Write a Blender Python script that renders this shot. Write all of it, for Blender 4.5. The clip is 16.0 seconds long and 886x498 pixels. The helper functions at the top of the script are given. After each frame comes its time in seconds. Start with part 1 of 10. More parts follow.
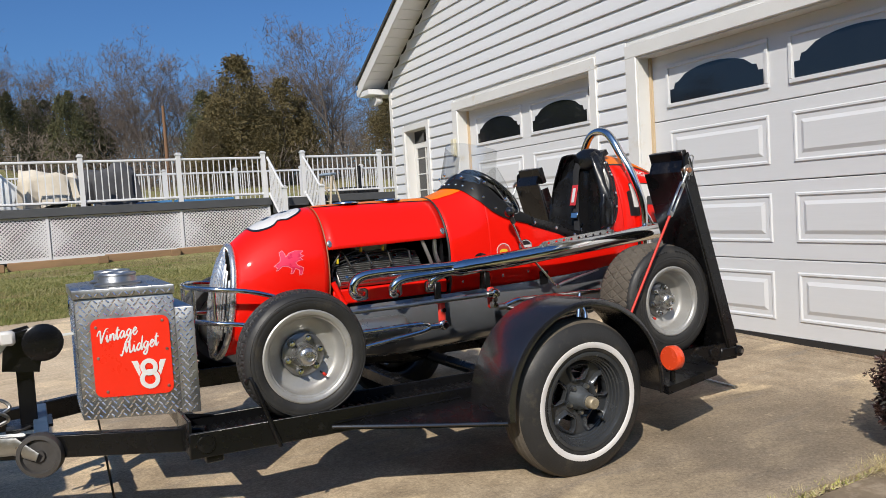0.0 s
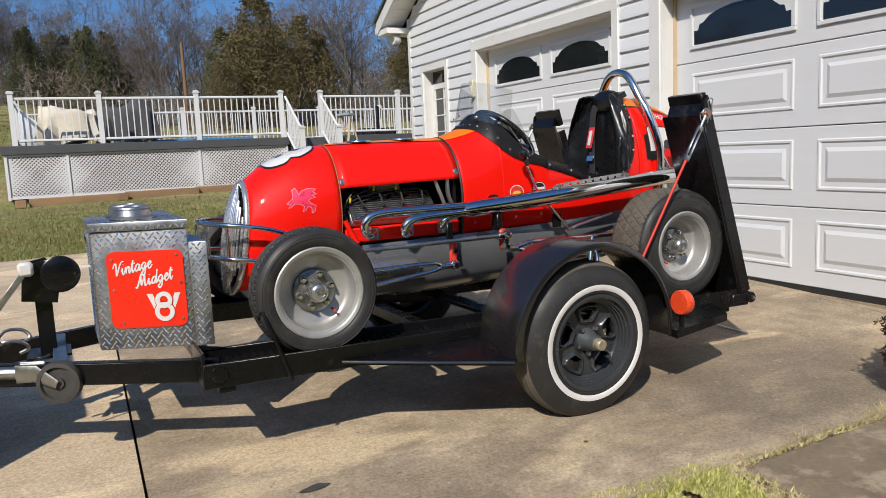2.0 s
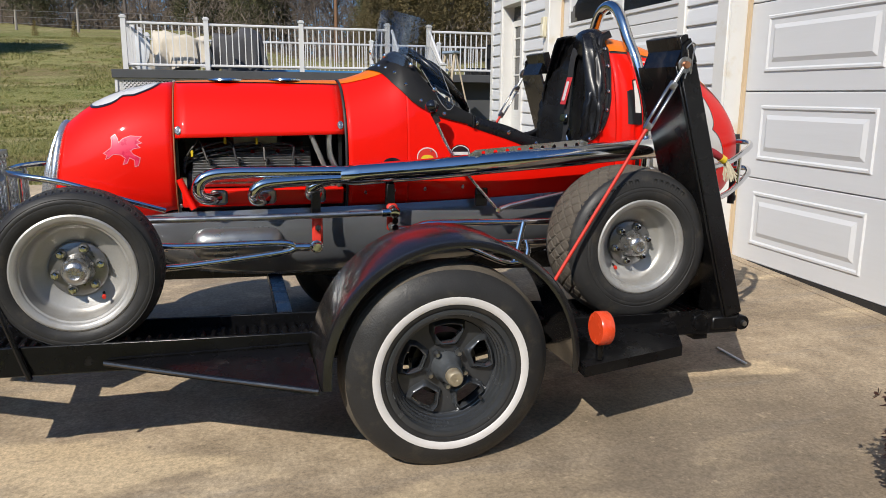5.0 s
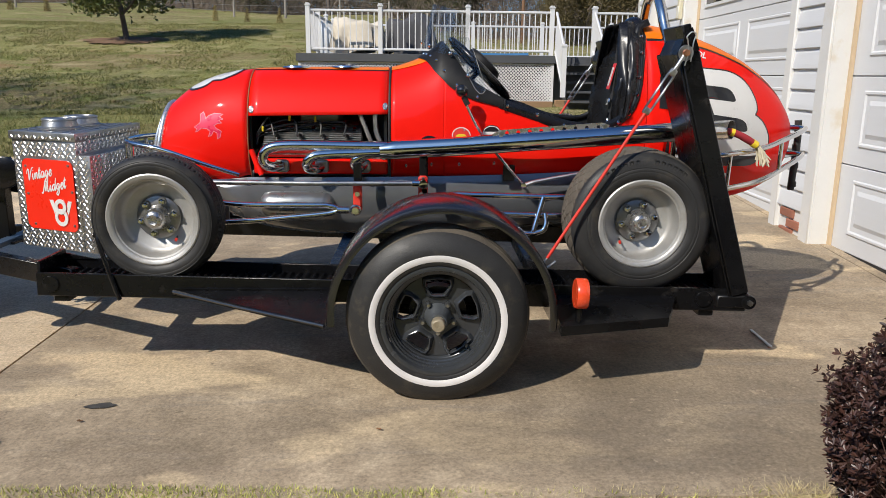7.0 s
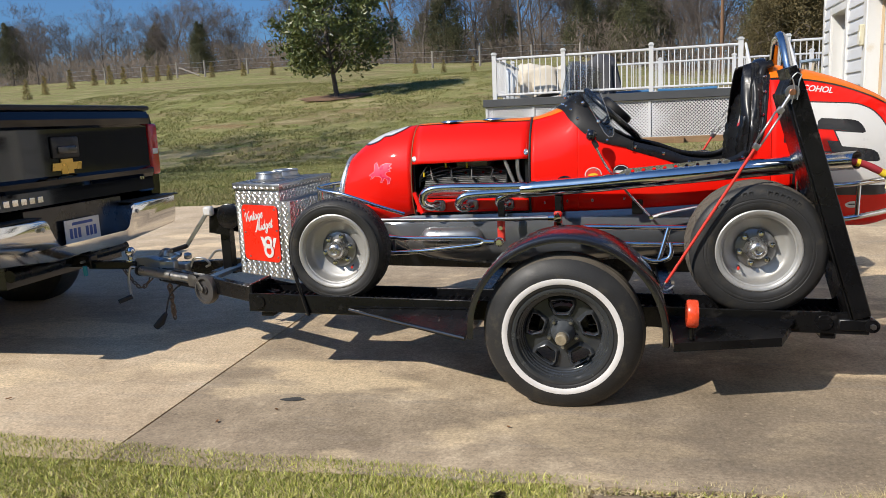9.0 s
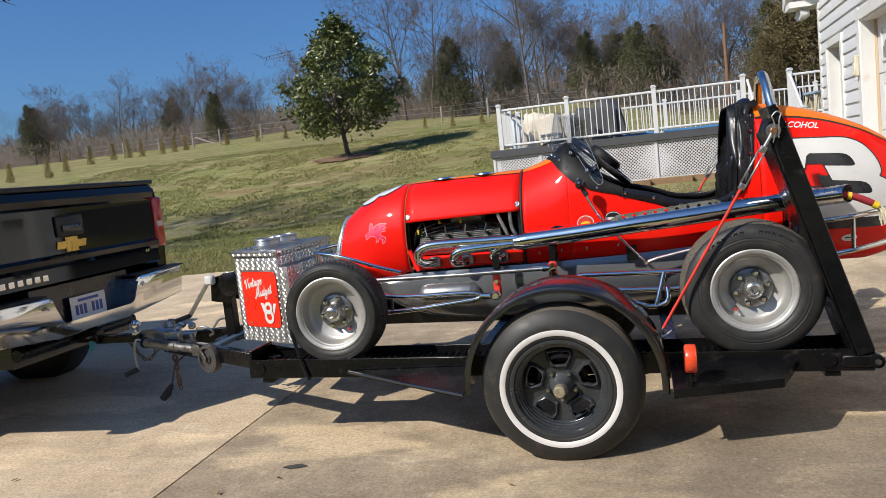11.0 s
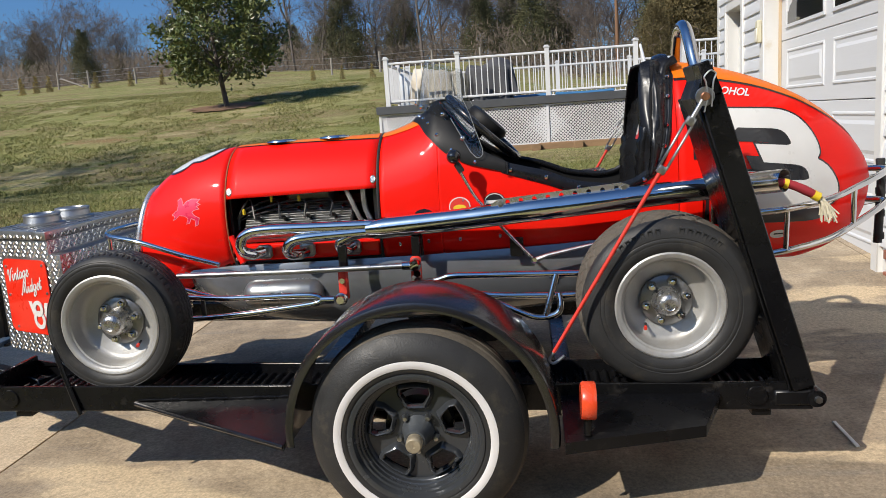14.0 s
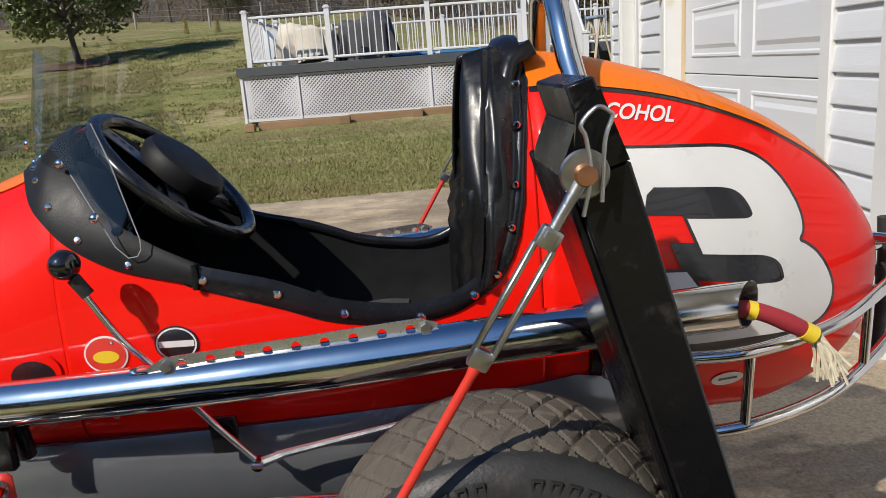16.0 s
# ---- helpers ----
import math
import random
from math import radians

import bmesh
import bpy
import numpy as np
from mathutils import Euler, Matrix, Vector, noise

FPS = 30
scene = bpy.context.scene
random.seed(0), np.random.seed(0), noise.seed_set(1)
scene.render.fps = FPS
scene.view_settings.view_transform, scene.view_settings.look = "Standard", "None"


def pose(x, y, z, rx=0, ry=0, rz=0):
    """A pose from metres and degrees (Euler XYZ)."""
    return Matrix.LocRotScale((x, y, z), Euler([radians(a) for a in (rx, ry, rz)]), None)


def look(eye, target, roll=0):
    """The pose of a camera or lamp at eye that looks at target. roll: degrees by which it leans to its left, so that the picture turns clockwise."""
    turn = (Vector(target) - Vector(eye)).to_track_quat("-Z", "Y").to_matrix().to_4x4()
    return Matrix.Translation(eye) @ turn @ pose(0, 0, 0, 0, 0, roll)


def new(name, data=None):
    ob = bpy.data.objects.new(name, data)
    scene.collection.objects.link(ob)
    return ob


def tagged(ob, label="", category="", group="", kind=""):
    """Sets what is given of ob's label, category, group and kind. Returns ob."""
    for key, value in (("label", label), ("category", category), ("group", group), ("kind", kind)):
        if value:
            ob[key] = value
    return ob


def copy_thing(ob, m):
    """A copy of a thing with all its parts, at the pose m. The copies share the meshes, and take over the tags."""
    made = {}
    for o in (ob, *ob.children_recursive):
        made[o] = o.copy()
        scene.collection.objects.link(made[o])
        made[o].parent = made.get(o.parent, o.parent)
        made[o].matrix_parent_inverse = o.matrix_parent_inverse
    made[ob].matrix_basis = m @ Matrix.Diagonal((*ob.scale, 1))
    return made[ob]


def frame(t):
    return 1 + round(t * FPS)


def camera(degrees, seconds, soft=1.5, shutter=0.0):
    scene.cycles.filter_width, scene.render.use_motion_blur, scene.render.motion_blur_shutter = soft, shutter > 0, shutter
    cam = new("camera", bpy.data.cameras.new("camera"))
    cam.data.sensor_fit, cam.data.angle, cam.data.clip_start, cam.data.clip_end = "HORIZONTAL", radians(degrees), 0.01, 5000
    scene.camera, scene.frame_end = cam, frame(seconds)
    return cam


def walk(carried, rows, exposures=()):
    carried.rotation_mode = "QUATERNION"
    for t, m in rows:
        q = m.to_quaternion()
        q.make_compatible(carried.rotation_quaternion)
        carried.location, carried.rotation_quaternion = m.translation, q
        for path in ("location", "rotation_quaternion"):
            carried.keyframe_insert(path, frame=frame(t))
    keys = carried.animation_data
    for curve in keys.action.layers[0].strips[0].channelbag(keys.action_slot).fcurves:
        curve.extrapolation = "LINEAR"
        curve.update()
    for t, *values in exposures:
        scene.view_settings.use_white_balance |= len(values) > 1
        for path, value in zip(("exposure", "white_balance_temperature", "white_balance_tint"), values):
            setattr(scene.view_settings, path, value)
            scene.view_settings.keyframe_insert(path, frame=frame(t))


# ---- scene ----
cam = camera(60.9, 16.0, soft=0.4)
METRES, EYE, TILT, LEAN, TURN = 5.5, 1.16, 0.0, 0.0, -27.2
PATH = [
    (0, (-1.945, -2.404, 1.143), (-0.984, -0.654, 1.03), -3.5),
    (0.5, (-1.944, -2.409, 1.13), (-1.002, -0.652, 0.973), -3.0),
    (1, (-1.954, -2.41, 1.129), (-1.023, -0.651, 0.93), -2.8),
    (1.5, (-1.948, -2.401, 1.13), (-1.026, -0.641, 0.899), -2.8),
    (2, (-1.924, -2.421, 1.127), (-1.018, -0.656, 0.868), -2.6),
    (2.5, (-1.835, -2.33, 1.096), (-0.963, -0.554, 0.809), -2.2),
    (3, (-1.672, -2.178, 1.145), (-0.841, -0.386, 0.829), -1.6),
    (3.5, (-1.4, -2.149, 1.142), (-0.618, -0.341, 0.797), -0.9),
    (4, (-1.092, -2.117, 1.144), (-0.371, -0.289, 0.77), 0.1),
    (4.2, (-0.99, -2.06, 1.132), (-0.301, -0.222, 0.745), 0.4),
    (6.3, (-0.266, -2.293, 1.187), (-0.024, -0.354, 0.762), 0.3),
    (6.5, (-0.247, -2.367, 1.195), (-0.049, -0.427, 0.749), 0.5),
    (7, (-0.058, -2.53, 1.162), (-0.003, -0.582, 0.71), 0.6),
    (7.5, (0.01, -2.711, 1.181), (-0.131, -0.765, 0.742), -0.2),
    (8, (0.001, -2.913, 1.19), (-0.306, -0.982, 0.769), -0.7),
    (8.5, (0.086, -2.976, 1.203), (-0.325, -1.058, 0.816), -1.4),
    (9, (0.232, -2.976, 1.205), (-0.227, -1.059, 0.864), -2.6),
    (9.5, (0.322, -2.959, 1.218), (-0.163, -1.042, 0.919), -3.9),
    (10, (0.343, -2.95, 1.22), (-0.152, -1.029, 0.962), -5.0),
    (12.3, (0.372, -2.948, 1.22), (-0.12, -1.018, 1.042), -6.7),
    (12.5, (0.383, -2.925, 1.219), (-0.093, -0.992, 1.029), -6.6),
    (13, (0.377, -2.755, 1.198), (-0.046, -0.814, 0.968), -5.9),
    (13.5, (0.296, -2.444, 1.233), (-0.042, -0.493, 0.948), -4.9),
    (14, (0.36, -2.063, 1.231), (0.129, -0.105, 0.892), -3.9),
    (14.5, (0.386, -1.672, 1.255), (0.267, 0.288, 0.876), -3.4),
    (15, (0.389, -1.316, 1.32), (0.359, 0.642, 0.911), -3.6),
    (15.5, (0.552, -0.945, 1.353), (0.576, 1.006, 0.914), -3.9),
    (15.8, (0.655, -0.745, 1.372), (0.677, 1.2, 0.907), -4.7),
    (16, (0.715, -0.581, 1.372), (0.732, 1.361, 0.897), -4.2),
]
walk(cam, [(t, look(eye, target, roll)) for t, eye, target, roll in PATH], [(0, -0.08), (4, -0.08), (6.3, -0.08), (8, 0.0), (9.5, 0.08), (13, 0.05), (15, -0.04), (16, -0.11)])

# ---- light ----
world = bpy.data.worlds.new("sky")
scene.world = world
world.use_nodes = True
_n = world.node_tree.nodes
_sky = _n.new("ShaderNodeTexSky")
_sky.sky_type = "NISHITA"
_sky.sun_disc = False
SUN = Vector((-0.87, -0.92, 1.08)).normalized()
_sky.sun_elevation = math.asin(SUN.z)
_sky.sun_rotation = math.atan2(SUN.x, SUN.y)
_sky.air_density, _sky.dust_density, _sky.ozone_density = 1.0, 1.6, 2.5
_tint = _n.new("ShaderNodeVectorMath")
_tint.operation = "MULTIPLY"
_tint.inputs[1].default_value = (0.60, 0.98, 1.46)
world.node_tree.links.new(_sky.outputs[0], _tint.inputs[0])
world.node_tree.links.new(_tint.outputs[0], _n["Background"].inputs[0])
_n["Background"].inputs[1].default_value = 0.076
sun = new("sun", bpy.data.lights.new("sun", "SUN"))
sun.data.energy = 5.0
sun.data.angle = radians(0.53)
sun.data.color = (1.0, 0.925, 0.82)
sun.matrix_world = SUN.to_track_quat("Z", "Y").to_matrix().to_4x4()

# ---- materials ----


def shader(name):
    m = bpy.data.materials.new(name)
    m.use_nodes = True
    return m, m.node_tree.nodes, m.node_tree.links, m.node_tree.nodes["Principled BSDF"]


def mat(name, col, rough=0.5, metal=0.0, var=0.12, scale=8.0, bump=0.0, bscale=60.0, coat=0.0, fine=1.0, rvar=0.1,
        spec=0.5, wear=None, wear_amount=0.0, wscale=3.0, space="Object", stretch=None, island=0.0, detail=6.0, each=0.0):
    """A surface with coarse stains, fine grain, uneven gloss and fine relief."""
    m, n, l, b = shader(name)
    co = n.new("ShaderNodeTexCoord")
    src = co.outputs[space]
    if stretch:
        mp = n.new("ShaderNodeMapping")
        mp.inputs["Scale"].default_value = stretch
        l.new(src, mp.inputs[0])
        src = mp.outputs[0]
    big = n.new("ShaderNodeTexNoise")
    big.inputs["Scale"].default_value = scale
    big.inputs["Detail"].default_value = detail
    big.inputs["Roughness"].default_value = 0.6
    l.new(src, big.inputs["Vector"])
    small = n.new("ShaderNodeTexNoise")
    small.inputs["Scale"].default_value = bscale
    small.inputs["Detail"].default_value = 4.0
    l.new(src, small.inputs["Vector"])
    add = n.new("ShaderNodeMath")
    add.operation = "MULTIPLY_ADD"
    l.new(small.outputs[0], add.inputs[0])
    add.inputs[1].default_value = 0.35 * fine
    l.new(big.outputs[0], add.inputs[2])
    ramp = n.new("ShaderNodeMapRange")
    ramp.inputs["From Min"].default_value = 0.35 + 0.17 * fine - 0.2
    ramp.inputs["From Max"].default_value = 0.65 + 0.17 * fine + 0.2
    ramp.inputs["To Min"].default_value = 1.0 - var
    ramp.inputs["To Max"].default_value = 1.0 + var
    l.new(add.outputs[0], ramp.inputs[0])
    val = ramp.outputs[0]
    if island or each:
        rnd = n.new("ShaderNodeNewGeometry" if island else "ShaderNodeObjectInfo")
        mr = n.new("ShaderNodeMapRange")
        amount = island or each
        mr.inputs["To Min"].default_value = 1.0 - amount
        mr.inputs["To Max"].default_value = 1.0 + amount
        l.new(rnd.outputs["Random Per Island" if island else "Random"], mr.inputs[0])
        mu = n.new("ShaderNodeMath")
        mu.operation = "MULTIPLY"
        l.new(val, mu.inputs[0])
        l.new(mr.outputs[0], mu.inputs[1])
        val = mu.outputs[0]
    mix = n.new("ShaderNodeVectorMath")
    mix.operation = "SCALE"
    mix.inputs[0].default_value = col
    l.new(val, mix.inputs["Scale"])
    colour = mix.outputs[0]
    if wear:
        wn = n.new("ShaderNodeTexNoise")
        wn.inputs["Scale"].default_value = wscale
        wn.inputs["Detail"].default_value = 8.0
        wn.inputs["Roughness"].default_value = 0.65
        l.new(src, wn.inputs["Vector"])
        wr = n.new("ShaderNodeMapRange")
        wr.inputs["From Min"].default_value = 0.62 - 0.25 * wear_amount
        wr.inputs["From Max"].default_value = 0.72 - 0.2 * wear_amount
        l.new(wn.outputs[0], wr.inputs[0])
        wm = n.new("ShaderNodeMix")
        wm.data_type = "RGBA"
        l.new(wr.outputs[0], wm.inputs["Factor"])
        l.new(colour, wm.inputs["A"])
        wm.inputs["B"].default_value = (*wear, 1)
        colour = wm.outputs["Result"]
    l.new(colour, b.inputs["Base Color"])
    rr = n.new("ShaderNodeMapRange")
    rr.inputs["From Min"].default_value = 0.3
    rr.inputs["From Max"].default_value = 0.7
    rr.inputs["To Min"].default_value = max(0.02, rough - rvar)
    rr.inputs["To Max"].default_value = min(1.0, rough + rvar)
    l.new(big.outputs[0], rr.inputs[0])
    l.new(rr.outputs[0], b.inputs["Roughness"])
    b.inputs["Metallic"].default_value = metal
    b.inputs["Specular IOR Level"].default_value = spec
    b.inputs["Coat Weight"].default_value = coat
    b.inputs["Coat Roughness"].default_value = 0.04
    if bump:
        bp = n.new("ShaderNodeBump")
        bp.inputs["Strength"].default_value = 1.0
        bp.inputs["Distance"].default_value = bump
        l.new(small.outputs[0], bp.inputs["Height"])
        l.new(bp.outputs[0], b.inputs["Normal"])
    return m


RED = mat("red_paint", (0.80, 0.007, 0.0015), 0.55, var=0.05, scale=3, coat=0.5, rvar=0.05, fine=0.3, spec=0.12)
ORANGE = mat("orange_paint", (0.80, 0.17, 0.004), 0.6, var=0.04, scale=3, coat=0.45, rvar=0.05, fine=0.3, spec=0.12)
PEARL = mat("white_decal", (0.68, 0.67, 0.65), 0.3, var=0.05, coat=0.5, rvar=0.05, fine=0.4)
INK = mat("black_decal", (0.012, 0.012, 0.014), 0.3, var=0.1, coat=0.5, rvar=0.05)
PINK = mat("pink_decal", (0.75, 0.03, 0.09), 0.3, var=0.15, scale=30, coat=0.5)
YELLOW = mat("yellow_decal", (0.75, 0.55, 0.03), 0.35, var=0.1, coat=0.3)
CHROME = mat("chrome", (0.74, 0.73, 0.72), 0.09, 1.0, var=0.06, scale=12, rvar=0.04, fine=0.3)
GRILLE = mat("brushed_grille_chrome", (0.78, 0.77, 0.75), 0.26, 0.85, var=0.1, scale=14, rvar=0.06)
STEEL = mat("dull_steel", (0.45, 0.45, 0.44), 0.35, 1.0, var=0.2, scale=20, bump=0.0004, bscale=200)
RUSTY = mat("rusty_steel", (0.20, 0.13, 0.08), 0.7, 0.4, var=0.35, scale=30, bump=0.001, bscale=150)
BRASS = mat("worn_hub_metal", (0.40, 0.34, 0.24), 0.5, 0.5, var=0.3, scale=40, bump=0.0006)
ALLOY = mat("cast_alloy", (0.42, 0.415, 0.40), 0.45, 0.55, var=0.12, scale=14, bump=0.0005, bscale=220, rvar=0.06, wear=(0.38, 0.365, 0.34), wear_amount=0.3, wscale=10)
HUBCAST = mat("worn_hub_casting", (0.46, 0.455, 0.44), 0.28, 0.9, var=0.25, scale=40, bump=0.0006, bscale=160)
HUBSTEEL = mat("dark_hub_steel", (0.25, 0.25, 0.25), 0.35, 0.8, var=0.2, scale=30, bump=0.0004, bscale=200)
PLATETOP = mat("polished_tread_lozenge", (0.78, 0.78, 0.775), 0.24, 0.9, var=0.12, scale=30)
PLATE = mat("diamond_plate", (0.40, 0.405, 0.405), 0.34, 0.88, var=0.22, scale=9, bump=0.0006, bscale=90, rvar=0.1)
BLACK = mat("black_paint", (0.005, 0.005, 0.0056), 0.27, var=0.25, scale=6, bump=0.0005, bscale=70, rvar=0.1, spec=0.36,
            wear=(0.03, 0.027, 0.025), wear_amount=0.05, wscale=9)
FENDER = mat("fender_paint", (0.012, 0.0112, 0.0117), 0.21, var=0.2, scale=5, coat=0.2, rvar=0.06, bump=0.0003, bscale=40, spec=1.0)
RUBBER = mat("tyre_rubber", (0.026, 0.0258, 0.0258), 0.5, var=0.28, scale=12, bump=0.0007, bscale=180, rvar=0.1, spec=0.34,
             wear=(0.048, 0.043, 0.036), wear_amount=0.32, wscale=14)
WHEELBLACK = mat("steel_wheel_black", (0.062, 0.067, 0.074), 0.22, 0.45, var=0.15, scale=12, bump=0.0004, rvar=0.08)
DUSTY = mat("dusty_tread", (0.105, 0.090, 0.072), 0.9, var=0.35, scale=16, bump=0.0012, bscale=160, spec=0.2)
WHITEWALL = mat("whitewall_rubber", (0.68, 0.66, 0.645), 0.55, var=0.06, scale=20, bump=0.0004)
VINYL = mat("black_vinyl", (0.008, 0.008, 0.009), 0.27, var=0.15, scale=10, bump=0.0010, bscale=28, rvar=0.1, spec=0.45)
LEATHER = mat("matte_black_trim", (0.011, 0.011, 0.0115), 0.50, var=0.15, scale=14, bump=0.00025, bscale=240, spec=0.25)
WEBBING = mat("webbing", (0.022, 0.022, 0.024), 0.8, var=0.2, scale=40, bump=0.0006, bscale=250)
GREYPAN = mat("grey_pan_paint", (0.18, 0.19, 0.205), 0.22, 0.45, var=0.14, scale=5, coat=0.35, rvar=0.08, bump=0.0006, bscale=16)
CASTIRON = mat("engine_iron", (0.10, 0.11, 0.12), 0.45, 0.5, var=0.25, scale=20, bump=0.001)
FINNED = mat("finned_aluminium", (0.38, 0.38, 0.37), 0.36, 0.85, var=0.15, scale=30, bump=0.0005)
STRAP_RED = mat("red_rod_sleeve", (0.62, 0.035, 0.02), 0.5, var=0.12, scale=30)
LENS = mat("red_orange_lens", (0.75, 0.07, 0.02), 0.25, var=0.08, scale=20, coat=0.4)
COPPER = mat("copper_pin", (0.55, 0.26, 0.14), 0.35, 0.9, var=0.15, scale=60)
GOLD = mat("gold_badge", (0.72, 0.45, 0.10), 0.3, 0.6, var=0.1)
TRUCKBLACK = mat("truck_paint", (0.003, 0.0035, 0.006), 0.06, var=0.1, coat=0.15, rvar=0.03, fine=0.2, spec=0.4)
TAILLIGHT = mat("tail_light_lens", (0.45, 0.01, 0.012), 0.15, var=0.1, coat=0.6)
ROPE = mat("rope_fibre", (0.62, 0.56, 0.42), 0.9, var=0.25, scale=80, bump=0.002)
MAROON = mat("maroon_cloth_tape", (0.30, 0.02, 0.03), 0.7, var=0.2, scale=50)

SIDING = mat("vinyl_siding", (0.66, 0.67, 0.68), 0.42, var=0.03, scale=3, bump=0.0005, bscale=60, stretch=(1, 0.2, 3), each=0.015)
TRIMWHITE = mat("white_trim", (0.68, 0.675, 0.65), 0.45, var=0.04, scale=5, bump=0.0004, wear=(0.62, 0.57, 0.48), wear_amount=0.05)
DOORWHITE = mat("garage_door_paint", (0.64, 0.65, 0.66), 0.42, var=0.03, scale=4, bump=0.0006, bscale=25, stretch=(1, 0.15, 2))
RAILWHITE = mat("rail_vinyl", (0.70, 0.70, 0.70), 0.4, var=0.03, scale=5)
LATTICE = mat("lattice_vinyl", (0.70, 0.69, 0.70), 0.5, var=0.04, scale=5)
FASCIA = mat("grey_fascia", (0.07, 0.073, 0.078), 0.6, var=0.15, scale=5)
TIMBER = mat("border_timber", (0.26, 0.16, 0.085), 0.85, var=0.3, scale=4, bump=0.003, bscale=30, stretch=(0.3, 2, 2), each=0.2)
BRICK = mat("brick_red", (0.30, 0.12, 0.075), 0.85, var=0.2, scale=20, bump=0.002, bscale=120, each=0.2)
SHINGLE = mat("roof_shingle", (0.06, 0.058, 0.055), 0.9, var=0.3, scale=30, bump=0.003)
SOFFIT = mat("soffit_white", (0.74, 0.74, 0.73), 0.5, var=0.04)
CLOTH = mat("beige_cover", (0.60, 0.54, 0.44), 0.9, var=0.12, scale=7, bump=0.003, bscale=25)
DARKCLOTH = mat("dark_grey_cover", (0.07, 0.07, 0.075), 0.8, var=0.2, scale=7, bump=0.003, bscale=25)
POOLBLUE = mat("pool_blue", (0.04, 0.16, 0.33), 0.4, var=0.2, scale=5)
BARK = mat("bark", (0.125, 0.102, 0.086), 0.95, var=0.35, scale=8, bump=0.01, bscale=40, stretch=(3, 3, 0.6), each=0.2)
TWIG = mat("bare_twigs", (0.165, 0.132, 0.112), 0.95, var=0.2, scale=3, each=0.25)


def foliage(name, col, col2, rough=0.6, trans=0.15):
    m, n, l, b = shader(name)
    g = n.new("ShaderNodeNewGeometry")
    o = n.new("ShaderNodeObjectInfo")
    mx = n.new("ShaderNodeMix")
    mx.data_type = "RGBA"
    mx.inputs["A"].default_value = (*col, 1)
    mx.inputs["B"].default_value = (*col2, 1)
    l.new(g.outputs["Random Per Island"], mx.inputs["Factor"])
    mr = n.new("ShaderNodeMapRange")
    mr.inputs["To Min"].default_value = 0.75
    mr.inputs["To Max"].default_value = 1.2
    l.new(o.outputs["Random"], mr.inputs[0])
    sc = n.new("ShaderNodeVectorMath")
    sc.operation = "SCALE"
    l.new(mx.outputs["Result"], sc.inputs[0])
    l.new(mr.outputs[0], sc.inputs["Scale"])
    l.new(sc.outputs[0], b.inputs["Base Color"])
    b.inputs["Roughness"].default_value = rough
    b.inputs["Subsurface Weight"].default_value = 0.0
    b.inputs["Transmission Weight"].default_value = trans * 0
    return m


MAGNOLIA = foliage("magnolia_leaf", (0.05, 0.08, 0.018), (0.17, 0.18, 0.055), 0.38)
CEDAR = foliage("cedar_foliage", (0.05, 0.058, 0.024), (0.125, 0.115, 0.05), 0.85)
CEDARBROWN = foliage("brown_cedar_foliage", (0.085, 0.07, 0.028), (0.18, 0.135, 0.055), 0.85)
YEW = foliage("young_evergreen_foliage", (0.17, 0.15, 0.045), (0.42, 0.30, 0.11), 0.8)
BRUSH = foliage("winter_brush", (0.10, 0.078, 0.06), (0.21, 0.165, 0.128), 0.9)
BARBERRY = foliage("dark_red_leaf", (0.030, 0.014, 0.013), (0.105, 0.048, 0.036), 0.42)
GRASS = foliage("grass_blade", (0.15, 0.20, 0.018), (0.60, 0.56, 0.17), 0.7)
YARDGRASS = foliage("yard_grass_blade", (0.08, 0.108, 0.018), (0.37, 0.33, 0.125), 0.8)
DRYGRASS = foliage("dry_grass_blade", (0.36, 0.28, 0.14), (0.64, 0.55, 0.33), 0.85)
LEAFLITTER = foliage("dead_leaf", (0.16, 0.08, 0.035), (0.28, 0.15, 0.07), 0.8)


def sheet_glass(name, gloss):
    """Thin clear sheet: see-through with a Fresnel gloss."""
    m, n, l, b = shader(name)
    tr = n.new("ShaderNodeBsdfTransparent")
    tr.inputs[0].default_value = (0.82, 0.83, 0.83, 1)
    gl = n.new("ShaderNodeBsdfGlossy")
    gl.inputs["Roughness"].default_value = 0.03
    lw = n.new("ShaderNodeLayerWeight")
    lw.inputs["Blend"].default_value = 0.5
    pw = n.new("ShaderNodeMath")
    pw.operation = "POWER"
    l.new(lw.outputs["Facing"], pw.inputs[0])
    pw.inputs[1].default_value = 4.0
    fr = n.new("ShaderNodeMath")
    fr.operation = "MULTIPLY_ADD"
    l.new(pw.outputs[0], fr.inputs[0])
    fr.inputs[1].default_value, fr.inputs[2].default_value = 4 * gloss, gloss
    mx = n.new("ShaderNodeMixShader")
    l.new(fr.outputs[0], mx.inputs[0])
    l.new(tr.outputs[0], mx.inputs[1])
    l.new(gl.outputs[0], mx.inputs[2])
    l.new(mx.outputs[0], n["Material Output"].inputs[0])
    return m


CLEAR = sheet_glass("clear_plastic", 0.11)
THINCLEAR = sheet_glass("thin_clear_plastic", 0.055)
EDGEPALE = mat("pale_edge_highlight", (0.30, 0.31, 0.31), 0.2, var=0.1)
DARKGLASS = mat("dark_window_glass", (0.010, 0.012, 0.015), 0.05, var=0.2, rvar=0.02, spec=0.8)


